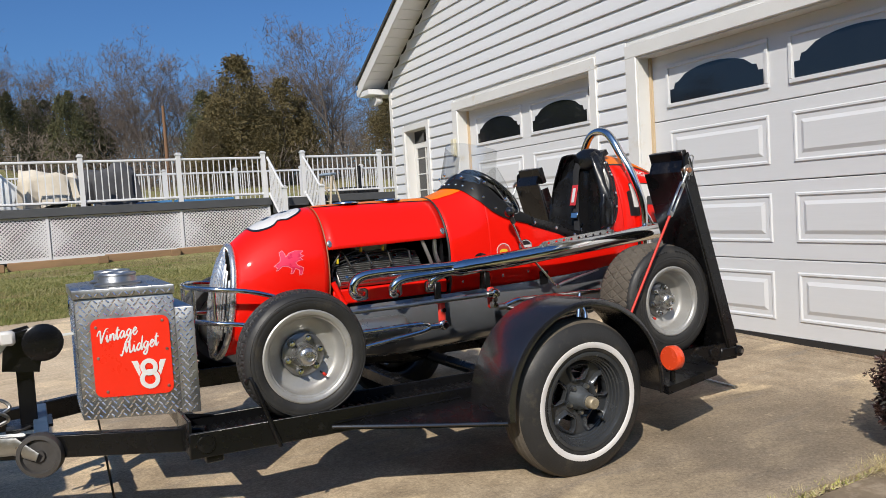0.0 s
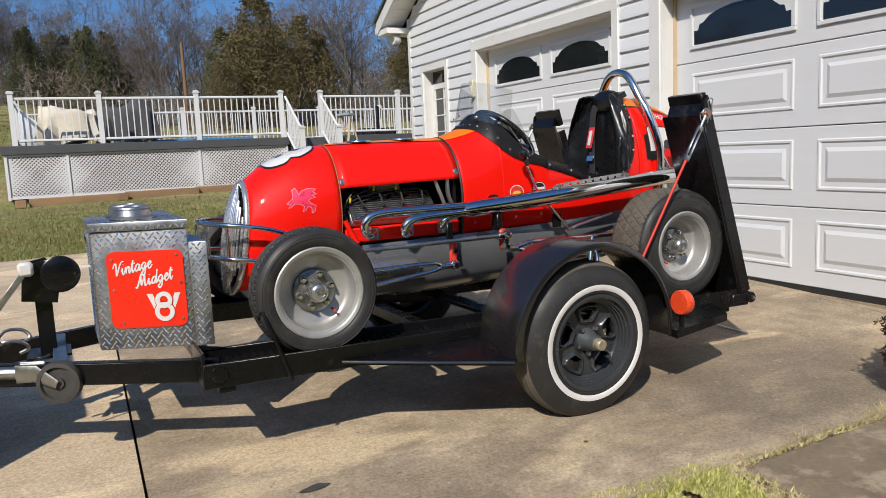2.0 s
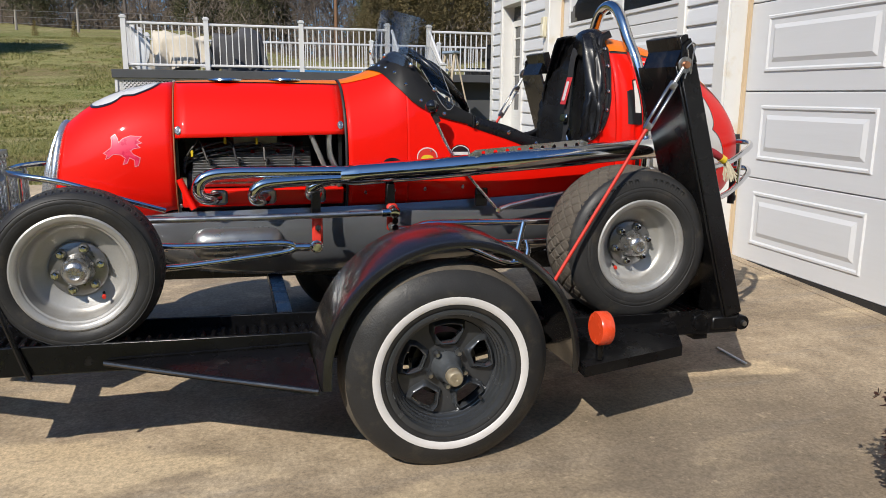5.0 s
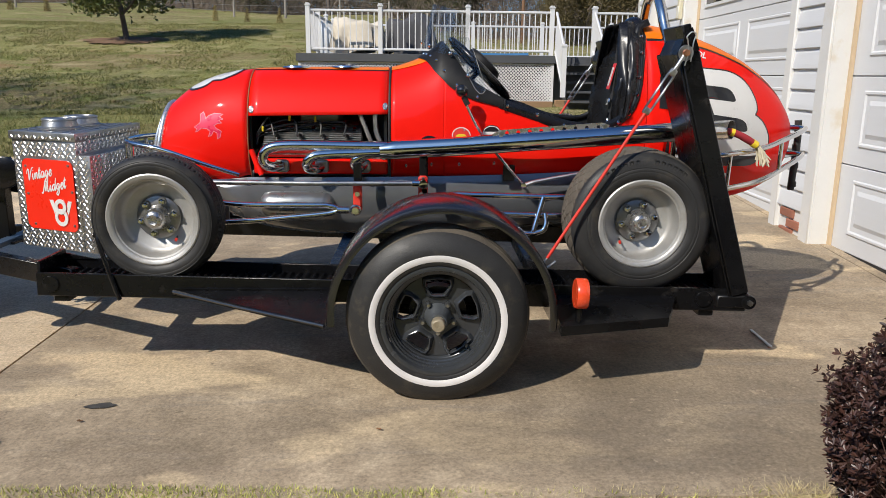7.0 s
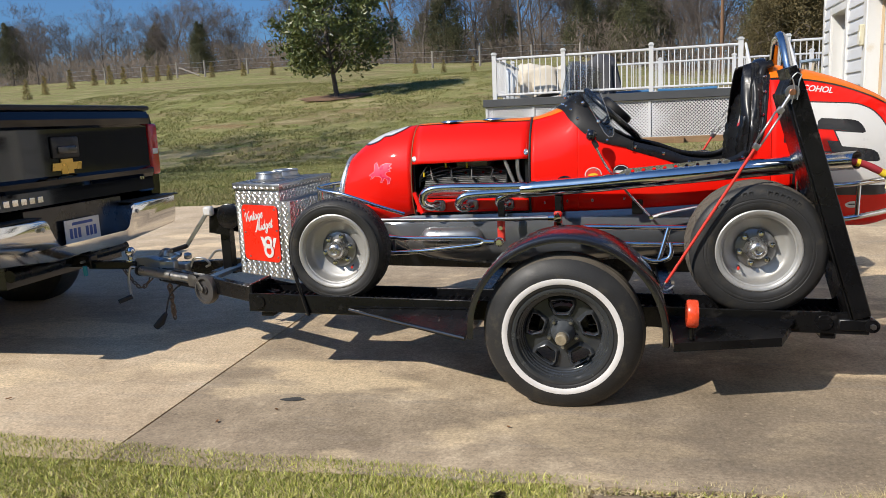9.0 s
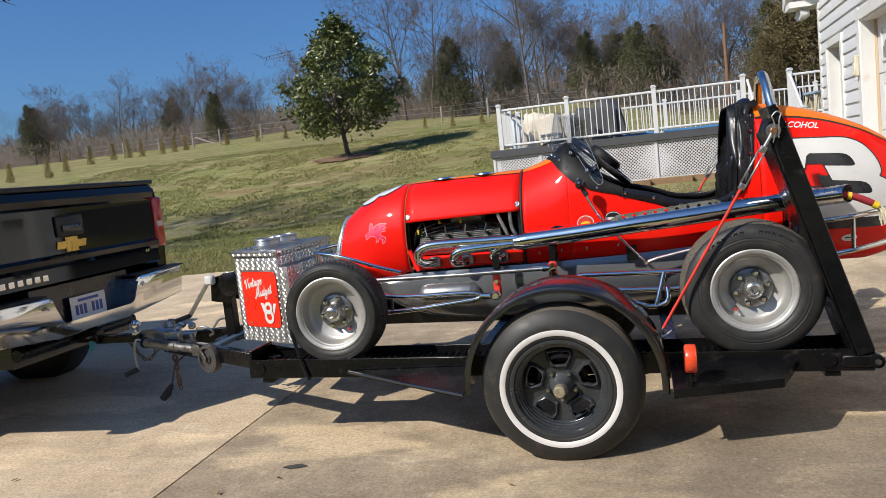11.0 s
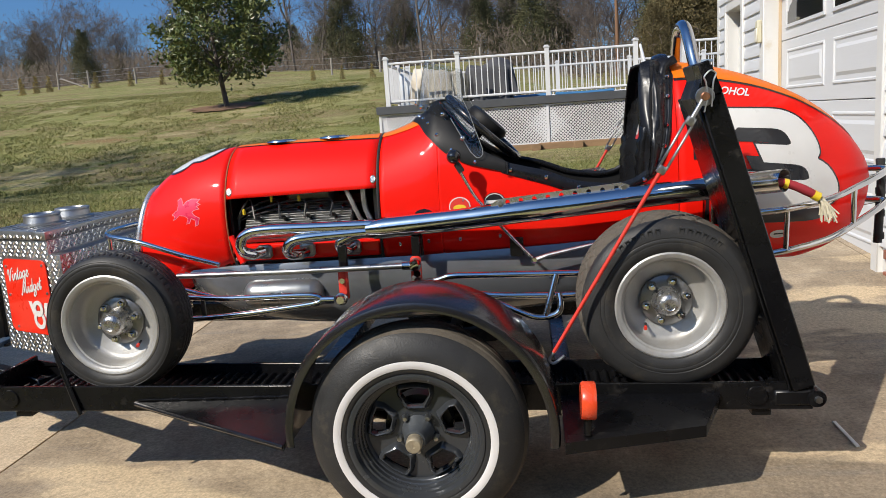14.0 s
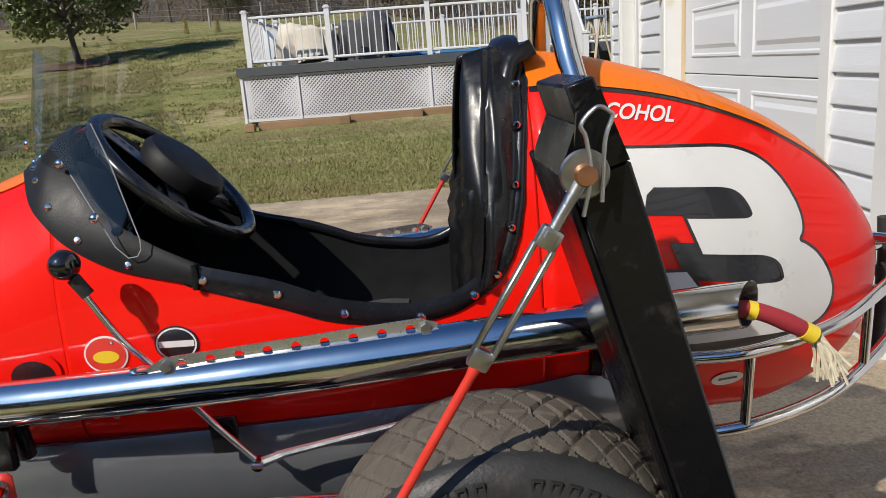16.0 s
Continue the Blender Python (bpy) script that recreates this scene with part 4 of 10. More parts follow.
    for k in range(3):
        y = DY + 0.05 + 1.5 * (k + 1)
        rail_post(rails, -2.43, y, DECK)
        rail_run(rails, (-2.43, y - 1.5, DECK), (-2.43, y, DECK))
    # timber border with short blocks
    bed = thing("timber_border", "weathered landscape timbers along the lattice", "border", kind="structure")
    for a, b, dy in ((-2.3, -0.75, 0.0), (-0.68, 0.55, 0.04), (0.62, 2.6, -0.05), (2.66, 4.4, 0.05)):
        z = ground_z(a, DY - 0.5)
        part("timber", boxed(a, b, DY - 0.5 + dy, DY - 0.38 + dy, z - 0.03, z + 0.13, bevel=0.012), TIMBER, bed)
    for x in (-2.42, -0.72, 0.58, 1.4):
        z = ground_z(x, DY - 0.6)
        part("timber_block", boxed(x - 0.1, x + 0.08, DY - 0.68, DY - 0.53, z - 0.02, z + 0.12, bevel=0.01), TIMBER, bed)
    return d


deck()

# ---- trailer ----
TILT_DEG = 1.24
TR = thing("car_trailer", "black steel car trailer with wheel tracks and rounded fenders", "trailer", m=pose(0, 0, 0, 0, TILT_DEG, 0))
TR.matrix_basis = pose(0, 0, 0, 0, TILT_DEG, 0)
bpy.context.view_layer.update()
CAR = thing("race_car", "red vintage midget race car with chrome pipes on the trailer", "race car")

# ---- wheels ----


def tread_mesh(name, r, y0, y1, crown, pattern, material, nu=360, nv=22):
    """A tyre's tread band with cut grooves; pattern(u metres, v 0..1) gives the depth."""
    verts, faces = [], []
    for j in range(nv + 1):
        v = j / nv
        y = y0 + (y1 - y0) * v
        rr = r - crown * (2 * v - 1) ** 4 - 0.3 * crown * (2 * v - 1) ** 2
        for i in range(nu):
            a = 2 * math.pi * i / nu
            d = pattern(a * r, v)
            verts.append(((rr - d) * math.sin(a), y, (rr - d) * math.cos(a)))
    for j in range(nv):
        for i in range(nu):
            k = (i + 1) % nu
            faces.append((j * nu + i, j * nu + k, (j + 1) * nu + k, (j + 1) * nu + i))
    return raw(name, verts, faces, material, 35)


def diamonds(u, v):
    s, w = 0.047, 0.0052
    d = 0.0
    for sg in (1, -1):
        q = (u + sg * (v - 0.5) * 0.13) % s
        d = max(d, 1.0 if min(q, s - q) < w / 2 else 0.0)
    if abs(v - 0.5) < 0.015:
        d = 1.0
    return 0.0045 * d


def ribs(u, v):
    d = 0.0
    for g in (0.24, 0.41, 0.59, 0.76):
        if abs(v - g - 0.012 * math.sin(u * 210)) < 0.022:
            d = 0.005
    if (v < 0.16 or v > 0.84) and (u % 0.022) < 0.007:
        d = 0.005
    return d


def worn(u, v):
    return 0.004 if min(abs(v - g) for g in (0.2, 0.4, 0.6, 0.8)) < 0.022 else 0.0


def relief_block():
    """A hollow, barely raised block of moulded lettering."""
    v, f = [], []
    for hw, hh, y in ((0.0075, 0.0115, 0.004), (0.0068, 0.0108, -0.0004), (0.0045, 0.0085, -0.0004), (0.004, 0.008, 0.004)):
        v += [(-hw, y, -hh), (hw, y, -hh), (hw, y, hh), (-hw, y, hh)]
    for k in range(3):
        for i in range(4):
            f.append((4 * k + i, 4 * k + (i + 1) % 4, 4 * k + 4 + (i + 1) % 4, 4 * k + 4 + i))
    return v, f


def race_wheel(name, label, m, r, rim, w, pattern, rear):
    """A race tyre on a deep cast wheel; outer face towards -y at y = 0."""
    sh = 0.025 if rear else 0.018
    t = tyre = rimob = part(name, lathed([(rim - 0.012, 0.035), (rim, 0.014), (rim + 0.012, 0.004), (rim + 0.03, 0.0), (rim + 0.034, 0.001), (rim + 0.036, 0.0),
                                (rim + 0.045, 0.001), (rim + 0.047, 0.0025), (rim + 0.049, 0.001),
                                ((r + rim) / 2 + 0.01, 0.003), (r - 0.03, 0.010), (r - sh * 0.7, 0.02), (r - sh * 0.42, 0.03),
                                (r - sh * 0.42, w - 0.03), (r - 0.03, w - 0.01), ((r + rim) / 2, w), (rim, w - 0.014), (rim - 0.012, w - 0.035)], 96), RUBBER, CAR, label)
    t.matrix_basis = m
    me = tread_mesh("tread", r, 0.028, w - 0.028, sh * 0.42, pattern, DUSTY if rear else RUBBER, nu=480 if rear else 400, nv=36 if rear else 26)
    o = new("tread", me)
    o.parent = tyre
    tagged(o, "dusty cross-cut tread" if rear else "ribbed tread")
    if rear:
        # moulded sidewall lettering as plain raised blocks
        rr = (r + rim) / 2 + 0.012
        lip = raw("raised_letter_block", *relief_block(), RUBBER)
        for base, count in ((-1.15, 11), (0.15, 6)):
            for i in range(count):
                o = new("raised_letter_block", lip)
                o.parent = tyre
                o.matrix_basis = pose(0, 0, 0, 0, math.degrees(base + i * 0.1), 0) @ pose(0, 0.0028, rr)
    dish = 0.098 if rear else 0.086
    part("rim", lathed([(rim - 0.012, w - 0.02), (rim - 0.016, w * 0.6), (rim - 0.016, 0.03), (rim - 0.002, 0.022), (rim + 0.003, 0.016), (rim + 0.003, 0.009), (rim - 0.002, 0.006), (rim - 0.012, 0.008),
                                (rim - 0.018, 0.012), (rim - 0.020, 0.018), (rim - 0.0255, 0.020), (rim - 0.028, 0.030), (rim - 0.031, dish - 0.026), (rim - 0.037, dish - 0.011), (rim - 0.05, dish - 0.004), (0.09, dish + 0.001), (0.086, dish + 0.004), (0.0, dish + 0.004)], 72), ALLOY, t, "cast aluminium wheel rim")
    plate = part("centre_plate", lathed([(0.083, dish + 0.003), (0.083, dish - 0.006), (0.078, dish - 0.010), (0.045, dish - 0.011), (0.0, dish - 0.011)], 40), HUBSTEEL, rimob)
    for k in range(6):
        a = k * math.pi / 3 + 0.3
        part("hub_boss", lathed([(0.0, -0.007), (0.013, -0.007), (0.0155, -0.004), (0.017, 0.004), (0.0, 0.004)], 20, pose(0.065 * math.sin(a), dish - 0.010, 0.065 * math.cos(a))), HUBSTEEL, rimob)
        part("wheel_nut", lathed([(0.0, -0.026), (0.006, -0.026), (0.0065, -0.016), (0.0115, -0.015), (0.0115, -0.004), (0.0, -0.004)], 6,
                                 pose(0.065 * math.sin(a), dish - 0.012, 0.065 * math.cos(a))), CHROME, rimob)
    part("hub_cap", lathed([(0.0, -0.068), (0.016, -0.068), (0.018, -0.0695), (0.021, -0.069), (0.030, -0.064), (0.037, -0.055), (0.041, -0.040), (0.042, -0.018), (0.046, -0.010), (0.048, 0.0), (0.0, 0.0)], 32, pose(0, dish - 0.011, 0)), HUBCAST, rimob, "worn cast hub cap with a stamped face")
    for k in range(8):
        a = k * math.pi / 4
        part("hub_stamp", boxed(-0.0012, 0.0012, -0.0005, 0.0015, -0.003, 0.003, m=pose(0, dish - 0.0792, 0, 0, 45 * k, 0) @ pose(0, 0, 0.0115)), HUBSTEEL, rimob)
    a = 2.45 if not rear else 3.85
    part("valve_stem", tubed([(0.10 * math.sin(a), dish - 0.005, 0.10 * math.cos(a)), (0.106 * math.sin(a), dish - 0.03, 0.106 * math.cos(a))], 0.004, 8), RUBBER, rimob)
    part("valve_cap", tubed([(0.106 * math.sin(a), dish - 0.03, 0.106 * math.cos(a)), (0.109 * math.sin(a), dish - 0.042, 0.109 * math.cos(a))], 0.0058, 8), STRAP_RED, rimob, "red valve cap")
    part("brake_drum", lathed([(0, 0.12), (0.105, 0.12), (0.115, 0.13), (0.115, w + 0.03), (0.0, w + 0.03)], 32), CASTIRON, t)
    return t


CY = 0.96


def mirrored(m):
    """The same pose on the far side, turned to face outwards."""
    p = m.translation
    return pose(p.x, 2 * CY - p.y, p.z, 0, 0, 180)


FW = pose(-1.068, 0.262, 0.618)
RW = pose(0.783, 0.262, 0.612)
for m in (FW, mirrored(FW)):
    race_wheel("front_wheel", "small race wheel with cast aluminium rim and black treaded tyre", m, 0.245, 0.172, 0.17, ribs, False)
for m in (RW, mirrored(RW)):
    race_wheel("rear_wheel", "wide race wheel with cast rim and cross-cut dusty tyre", m, 0.282, 0.168, 0.26, diamonds, True)


def trailer_wheel(m):
    r, w = 0.332, 0.205
    t = tyre = rim = part("trailer_wheel", lathed([(0.188, 0.05), (0.196, 0.02), (0.207, 0.009), (0.2155, 0.006), (0.249, 0.004), (0.27, 0.010), (0.29, 0.020), (0.308, 0.032), (0.318, 0.042),
                                (0.318, w - 0.042), (0.29, w - 0.015), (0.25, w), (0.2, w - 0.02), (0.188, w - 0.05)], 96), RUBBER, TR, "trailer wheel with whitewall tyre and black slotted steel rim")
    t.matrix_basis = TR.matrix_world.inverted() @ m
    part("whitewall", lathed([(0.2205, 0.008), (0.221, 0.0045), (0.2225, 0.0032), (0.2425, 0.0024), (0.2445, 0.0030), (0.245, 0.008)], 96), WHITEWALL, tyre, "bright whitewall band")
    o = new("tread", tread_mesh("tread", r, 0.034, w - 0.034, 0.018, worn, DUSTY, nu=240, nv=30))
    o.parent = tyre
    tagged(o, "dusty worn tread")
    part("rim", lathed([(0.188, w - 0.04), (0.176, w - 0.05), (0.172, 0.06), (0.186, 0.03), (0.199, 0.020), (0.2045, 0.012), (0.2045, 0.007), (0.197, 0.005), (0.188, 0.008), (0.184, 0.016),
                              (0.182, 0.024), (0.176, 0.026), (0.174, 0.036), (0.169, 0.038), (0.167, 0.050), (0.163, 0.052), (0.161, 0.064), (0.157, 0.067), (0.154, 0.078), (0.147, 0.084)], 80), WHEELBLACK, t, "black steel wheel rim")
    # centre disc with five windows
    bm = bmesh.new()

    def loop(pts):
        vs = [bm.verts.new((x, 0.074 - 0.0 * x, z)) for x, z in pts]
        return [bm.edges.new((vs[i], vs[(i + 1) % len(vs)])) for i in range(len(vs))]

    def slot(k, grow=0.0):
        a = 2 * math.pi * k / 5
        raw_pts = [(-0.021 - grow, 0.084 - grow), (0.021 + grow, 0.084 - grow), (0.043 + grow, 0.118), (0.041 + grow, 0.136 + grow), (0.0, 0.142 + grow), (-0.041 - grow, 0.136 + grow), (-0.043 - grow, 0.118)]
        pts = [Vector((x, 0, z)) for x, z in raw_pts]
        out = []
        n = len(pts)
        for i in range(n):
            p, q, s = pts[i - 1], pts[i], pts[(i + 1) % n]
            for f in (0.3, 0.12):
                out.append(q.lerp(p, f))
            out.append(q.lerp((p + s) / 2, 0.08))
            for f in (0.12, 0.3):
                out.append(q.lerp(s, f))
        c, s_ = math.cos(a), math.sin(a)
        return [(p.x * c + p.z * s_, -p.x * s_ + p.z * c) for p in out]
    es = loop([(0.154 * math.sin(2 * math.pi * i / 60), 0.154 * math.cos(2 * math.pi * i / 60)) for i in range(60)])
    for k in range(5):
        es += loop(slot(k))
    bmesh.ops.triangle_fill(bm, edges=es, use_beauty=True, use_dissolve=False)
    ext = bmesh.ops.extrude_face_region(bm, geom=bm.faces[:])
    bmesh.ops.translate(bm, verts=[v for v in ext["geom"] if isinstance(v, bmesh.types.BMVert)], vec=(0, 0.012, 0))
    disc = part("centre_disc", bm, WHEELBLACK, rim)
    for k in range(5):
        bm = bmesh.new()
        # pressed flange: a sloping wall from the disc up to a thin rolled lip
        loops = [[bm.verts.new((x, y, z)) for x, z in slot(k, g)] for g, y in ((0.016, 0.0755), (0.012, 0.068), (0.008, 0.060), (0.004, 0.0565), (0.001, 0.058), (0.0, 0.066), (0.0, 0.086))]
        for lo, hi in zip(loops, loops[1:]):
            for i in range(len(lo)):
                bm.faces.new((lo[i - 1], lo[i], hi[i], hi[i - 1]))
        part("slot_flange", bm, WHEELBLACK, rim)
        a = 2 * math.pi * (k + 0.5) / 5
        part("wheel_nut", lathed([(0.0, -0.014), (0.007, -0.013), (0.0105, -0.004), (0.0105, 0.008), (0.0, 0.008)], 6, pose(0.058 * math.sin(a), 0.060, 0.058 * math.cos(a))), STEEL, rim)
    part("brake_backing", lathed([(0, 0.10), (0.104, 0.10), (0.104, 0.150), (0, 0.150)], 32), BLACK, rim)
    part("hub_barrel", lathed([(0.050, 0.078), (0.046, 0.056), (0.036, 0.045), (0.033, 0.006), (0.030, 0.0), (0.0, 0.0)], 32), CASTIRON, t)
    part("grease_cap", lathed([(0.0, -0.033), (0.004, -0.033), (0.005, -0.034), (0.020, -0.034), (0.0235, -0.030), (0.0245, -0.018), (0.0245, 0.002), (0.028, 0.004), (0.028, 0.010), (0.0, 0.010)], 28), BRASS, t, "dull brass-coloured grease cap")
    a = 2.35
    part("valve_stem", tubed([(0.148 * math.sin(a), 0.06, 0.148 * math.cos(a)), (0.143 * math.sin(a), 0.03, 0.143 * math.cos(a))], 0.004, 8), RUBBER, rim)
    return t


TW = pose(-0.001, -0.022, 0.3135, 2.3)
trailer_wheel(TW)
trailer_wheel(mirrored(TW))

FLOOR = 0.352


def track(y0, y1, outer):
    x0, x1 = -1.525, 1.20
    part("side_rail", boxed(x0, x1, y0, y0 + 0.012, 0.295, 0.385, bevel=0.003), BLACK, TR)
    part("side_rail", boxed(x0, x1, y1 - 0.012, y1, 0.295, 0.385, bevel=0.003), BLACK, TR)
    f = part("track_floor", boxed(x0 + 0.01, x1 - 0.02, y0 + 0.012, y1 - 0.012, FLOOR - 0.022, FLOOR - 0.012), BLACK, TR, smooth=0)
    # pressed cross ribs of the floor
    verts, faces = [], []
    n = 6
    pitch = 0.033
    k = 0
    x = x0 + 0.02
    ya, yb = y0 + 0.016, y1 - 0.016
    while x < x1 - 0.05:
        for i in range(n + 1):
            t = i / n
            z = FLOOR - 0.012 + 0.0125 * max(0.0, math.sin(math.pi * t)) ** 0.8
            verts += [(x + 0.024 * t, ya, z), (x + 0.024 * t, yb, z)]
        b = k * (n + 1) * 2
        for i in range(n):
            q = b + 2 * i
            faces.append((q, q + 1, q + 3, q + 2))
        k += 1
        x += pitch
    o = new("floor_ribs", raw("floor_ribs", verts, faces, BLACK, 60))
    o.parent = f
    tagged(o, "pressed cross ribs", kind="stuff")
    # folded wheel stop at the front
    st = part("wheel_stop", boxed(x0 + 0.0, x0 + 0.012, y0 + 0.013, y1 - 0.013, 0.30, 0.425, bevel=0.002), BLACK, TR)
    part("gusset", prismed([(x0 + 0.012, 0.386), (x0 + 0.13, 0.386), (x0 + 0.012, 0.408)], 0.008, pose(0, (y1 - 0.02) if outer else y0 + 0.014, 0)), BLACK, st)
    yo = y0 if outer else y1
    sg = -1 if outer else 1
    for xx in (x0 + 0.055, 1.03):
        part("tube_end", lathed([(0, -0.004), (0.030, -0.004), (0.032, 0.0), (0.032, 0.004), (0, 0.004)], 28, pose(xx, yo + sg * 0.002, 0.342)), BLACK, TR)


track(0.256, 0.50, True)
track(1.42, 1.664, False)
for x in (-1.44, -0.45, 0.45, 1.05):
    part("crossmember", boxed(x - 0.03, x + 0.03, 0.27, 1.65, 0.27, 0.325, bevel=0.003), BLACK, TR)
part("axle", tubed([(0, 0.16, 0.30), (0, 1.76, 0.30)], 0.03, 14), BLACK, TR)
for y in (0.31, 1.61):
    part("leaf_spring", tubed(smoothline([(-0.33, y, 0.30), (-0.15, y, 0.262), (0, y, 0.25), (0.15, y, 0.262), (0.33, y, 0.30)]), 0.022, 8, flat=0.6), BLACK, TR)


def fender(sg, yw):
    """A half-round fender; yw: the frame side, sg: outwards."""
    bm = bmesh.new()
    R, n = 0.408, 44
    prof = [(-0.006, 0.0), (0.0, 0.0), (0.0, 0.262), (-0.006, 0.275), (-0.022, 0.281), (-0.03, 0.280), (-0.03, 0.276), (-0.020, 0.276), (-0.008, 0.268), (-0.006, 0.262)]
    rings = []
    for i in range(n + 1):
        a = math.radians(-95 + 190 * i / n)
        ring = []
        for dr, y in prof:
            r = R + dr
            z = 0.325 + r * math.cos(a)
            ring.append(bm.verts.new((r * math.sin(a) + 0.006, yw + sg * y, z)))
        rings.append(ring)
    k = len(prof)
    for p, q in zip(rings, rings[1:]):
        for j in range(k):
            bm.faces.new((p[j], p[(j + 1) % k], q[(j + 1) % k], q[j]))
    bm.faces.new(rings[0])
    bm.faces.new(rings[-1])
    fe = part("fender", bm, FENDER, TR, "gloss black half-round fender")
    # front wedge-shaped step
    bm = bmesh.new()
    pts = [(-1.015, yw, 0.331), (-0.41, yw, 0.345), (-0.405, yw + sg * 0.277, 0.300)]
    up = [bm.verts.new(p) for p in pts]
    dn = [bm.verts.new((p[0], p[1], p[2] - 0.02)) for p in pts]
    bm.faces.new(up)
    bm.faces.new(dn)
    for i in range(3):
        bm.faces.new((up[i], up[(i + 1) % 3], dn[(i + 1) % 3], dn[i]))
    st = part("wedge_step", bm, BLACK, TR, smooth=0)
    part("step_edge", tubed([(-1.012, yw + sg * 0.004, 0.324), (-0.72, yw + sg * 0.138, 0.308), (-0.407, yw + sg * 0.274, 0.293)], 0.007, 8), FENDER, st)
    rng = random.Random(5)
    beads = [(-1.0 + 0.014 * i, yw + sg * 0.003, 0.334 + 0.00033 * i + rng.uniform(-0.0015, 0.0015)) for i in range(43)]
    part("weld_bead", tubed(beads, [0.0045 + rng.uniform(-0.0015, 0.0015) for _ in beads], 6), BLACK, st)
    # rear step
    bm = bmesh.new()
    pts = [(0.425, yw, 0.345), (0.92, yw, 0.352), (0.835, yw + sg * 0.19, 0.325), (0.425, yw + sg * 0.285, 0.312)]
    up = [bm.verts.new(p) for p in pts]
    dn = [bm.verts.new((p[0], p[1], p[2] - 0.035)) for p in pts]
    bm.faces.new(up)
    bm.faces.new(dn)
    for i in range(4):
        bm.faces.new((up[i], up[(i + 1) % 4], dn[(i + 1) % 4], dn[i]))
    st = part("rear_step", bm, BLACK, TR, smooth=0)
    lamp = part("marker_lamp", lathed([(0, -0.022), (0.044, -0.022), (0.047, -0.020), (0.052, -0.022), (0.055, -0.018), (0.055, 0.014), (0.051, 0.020), (0, 0.020)], 32, pose(0.492, yw + sg * 0.245, 0.424, 0, 0, 90)), LENS, TR, "round red-orange marker lamp")
    part("lamp_stem", tubed([(0.492, yw + sg * 0.245, 0.32), (0.492, yw + sg * 0.245, 0.372)], 0.012, 10), BLACK, lamp)


fender(-1, 0.256)
fender(1, 1.664)


def ramp(y0, y1, outer):
    """A loading ramp, folded up on its rear hinge and leaning forward."""
    m = pose(1.195, 0, 0.375 + 0.0, 0, -18.0, 0)
    L = 1.045
    r = part("ramp", boxed(-0.074, -0.064, y0 + 0.004, y1 - 0.004, 0.0, L - 0.09, bevel=0.003, m=m), BLACK, TR, "folded-up black loading ramp")

    def piece(name, *a, parent=r, **k):
        return part(name, boxed(*a, m=m, **k), BLACK, parent)
    yo0, yo1 = (y0, y0 + 0.05) if outer else (y1 - 0.05, y1)
    yi0, yi1 = (y1 - 0.012, y1) if outer else (y0, y0 + 0.012)
    piece("ramp_beam", -0.0635, 0.006, yo0, yo1, 0.0, L - 0.10, bevel=0.004)
    piece("ramp_tongue", -0.036, -0.002, min(yo0, yi0) + 0.008, max(yo1, yi1) - 0.03, L - 0.0995, L, bevel=0.003)
    part("ramp_gusset", prismed([(-0.062, L - 0.0995), (0.005, L - 0.0995), (-0.002, L - 0.015), (-0.034, L - 0.03)], 0.008, m @ pose(0, yo0 - 0.002 if outer else yo1 - 0.006, 0)), BLACK, r)
    part("ramp_kink", prismed([(-0.073, L - 0.092), (-0.062, L - 0.098), (-0.028, L - 0.085), (-0.037, L - 0.045)], (y1 - y0) - 0.05, m @ pose(0, y0 + 0.012 if outer else y0 + 0.035, 0)), BLACK, r)
    piece("ramp_flange", -0.0635, -0.010, yi0, yi1, 0.0, L - 0.13, bevel=0.002)
    for k in range(4):
        piece("rung", -0.063, -0.035, yi1 if not outer else yo1, yo0 if not outer else yi0, 0.12 + 0.22 * k, 0.145 + 0.22 * k, bevel=0.002)
    hinge = part("hinge", lathed([(0, 0), (0.026, 0), (0.028, 0.004), (0.028, 0.07), (0, 0.07)], 24, pose(1.205, (y0 - 0.006) if outer else y1 - 0.064, 0.335)), BLACK, TR)
    part("hinge_bolt", lathed([(0, -0.012), (0.011, -0.012), (0.012, 0.0), (0, 0.0)], 6, pose(1.205, (y0 - 0.006) if outer else y1 + 0.012, 0.335)), STEEL, hinge)
    part("hinge_arm", boxed(1.08, 1.2, y0 + 0.003 if outer else y1 - 0.05, y0 + 0.05 if outer else y1 - 0.003, 0.31, 0.36, bevel=0.006), BLACK, TR)


ramp(0.245, 0.505, True)
ramp(1.415, 1.675, False)


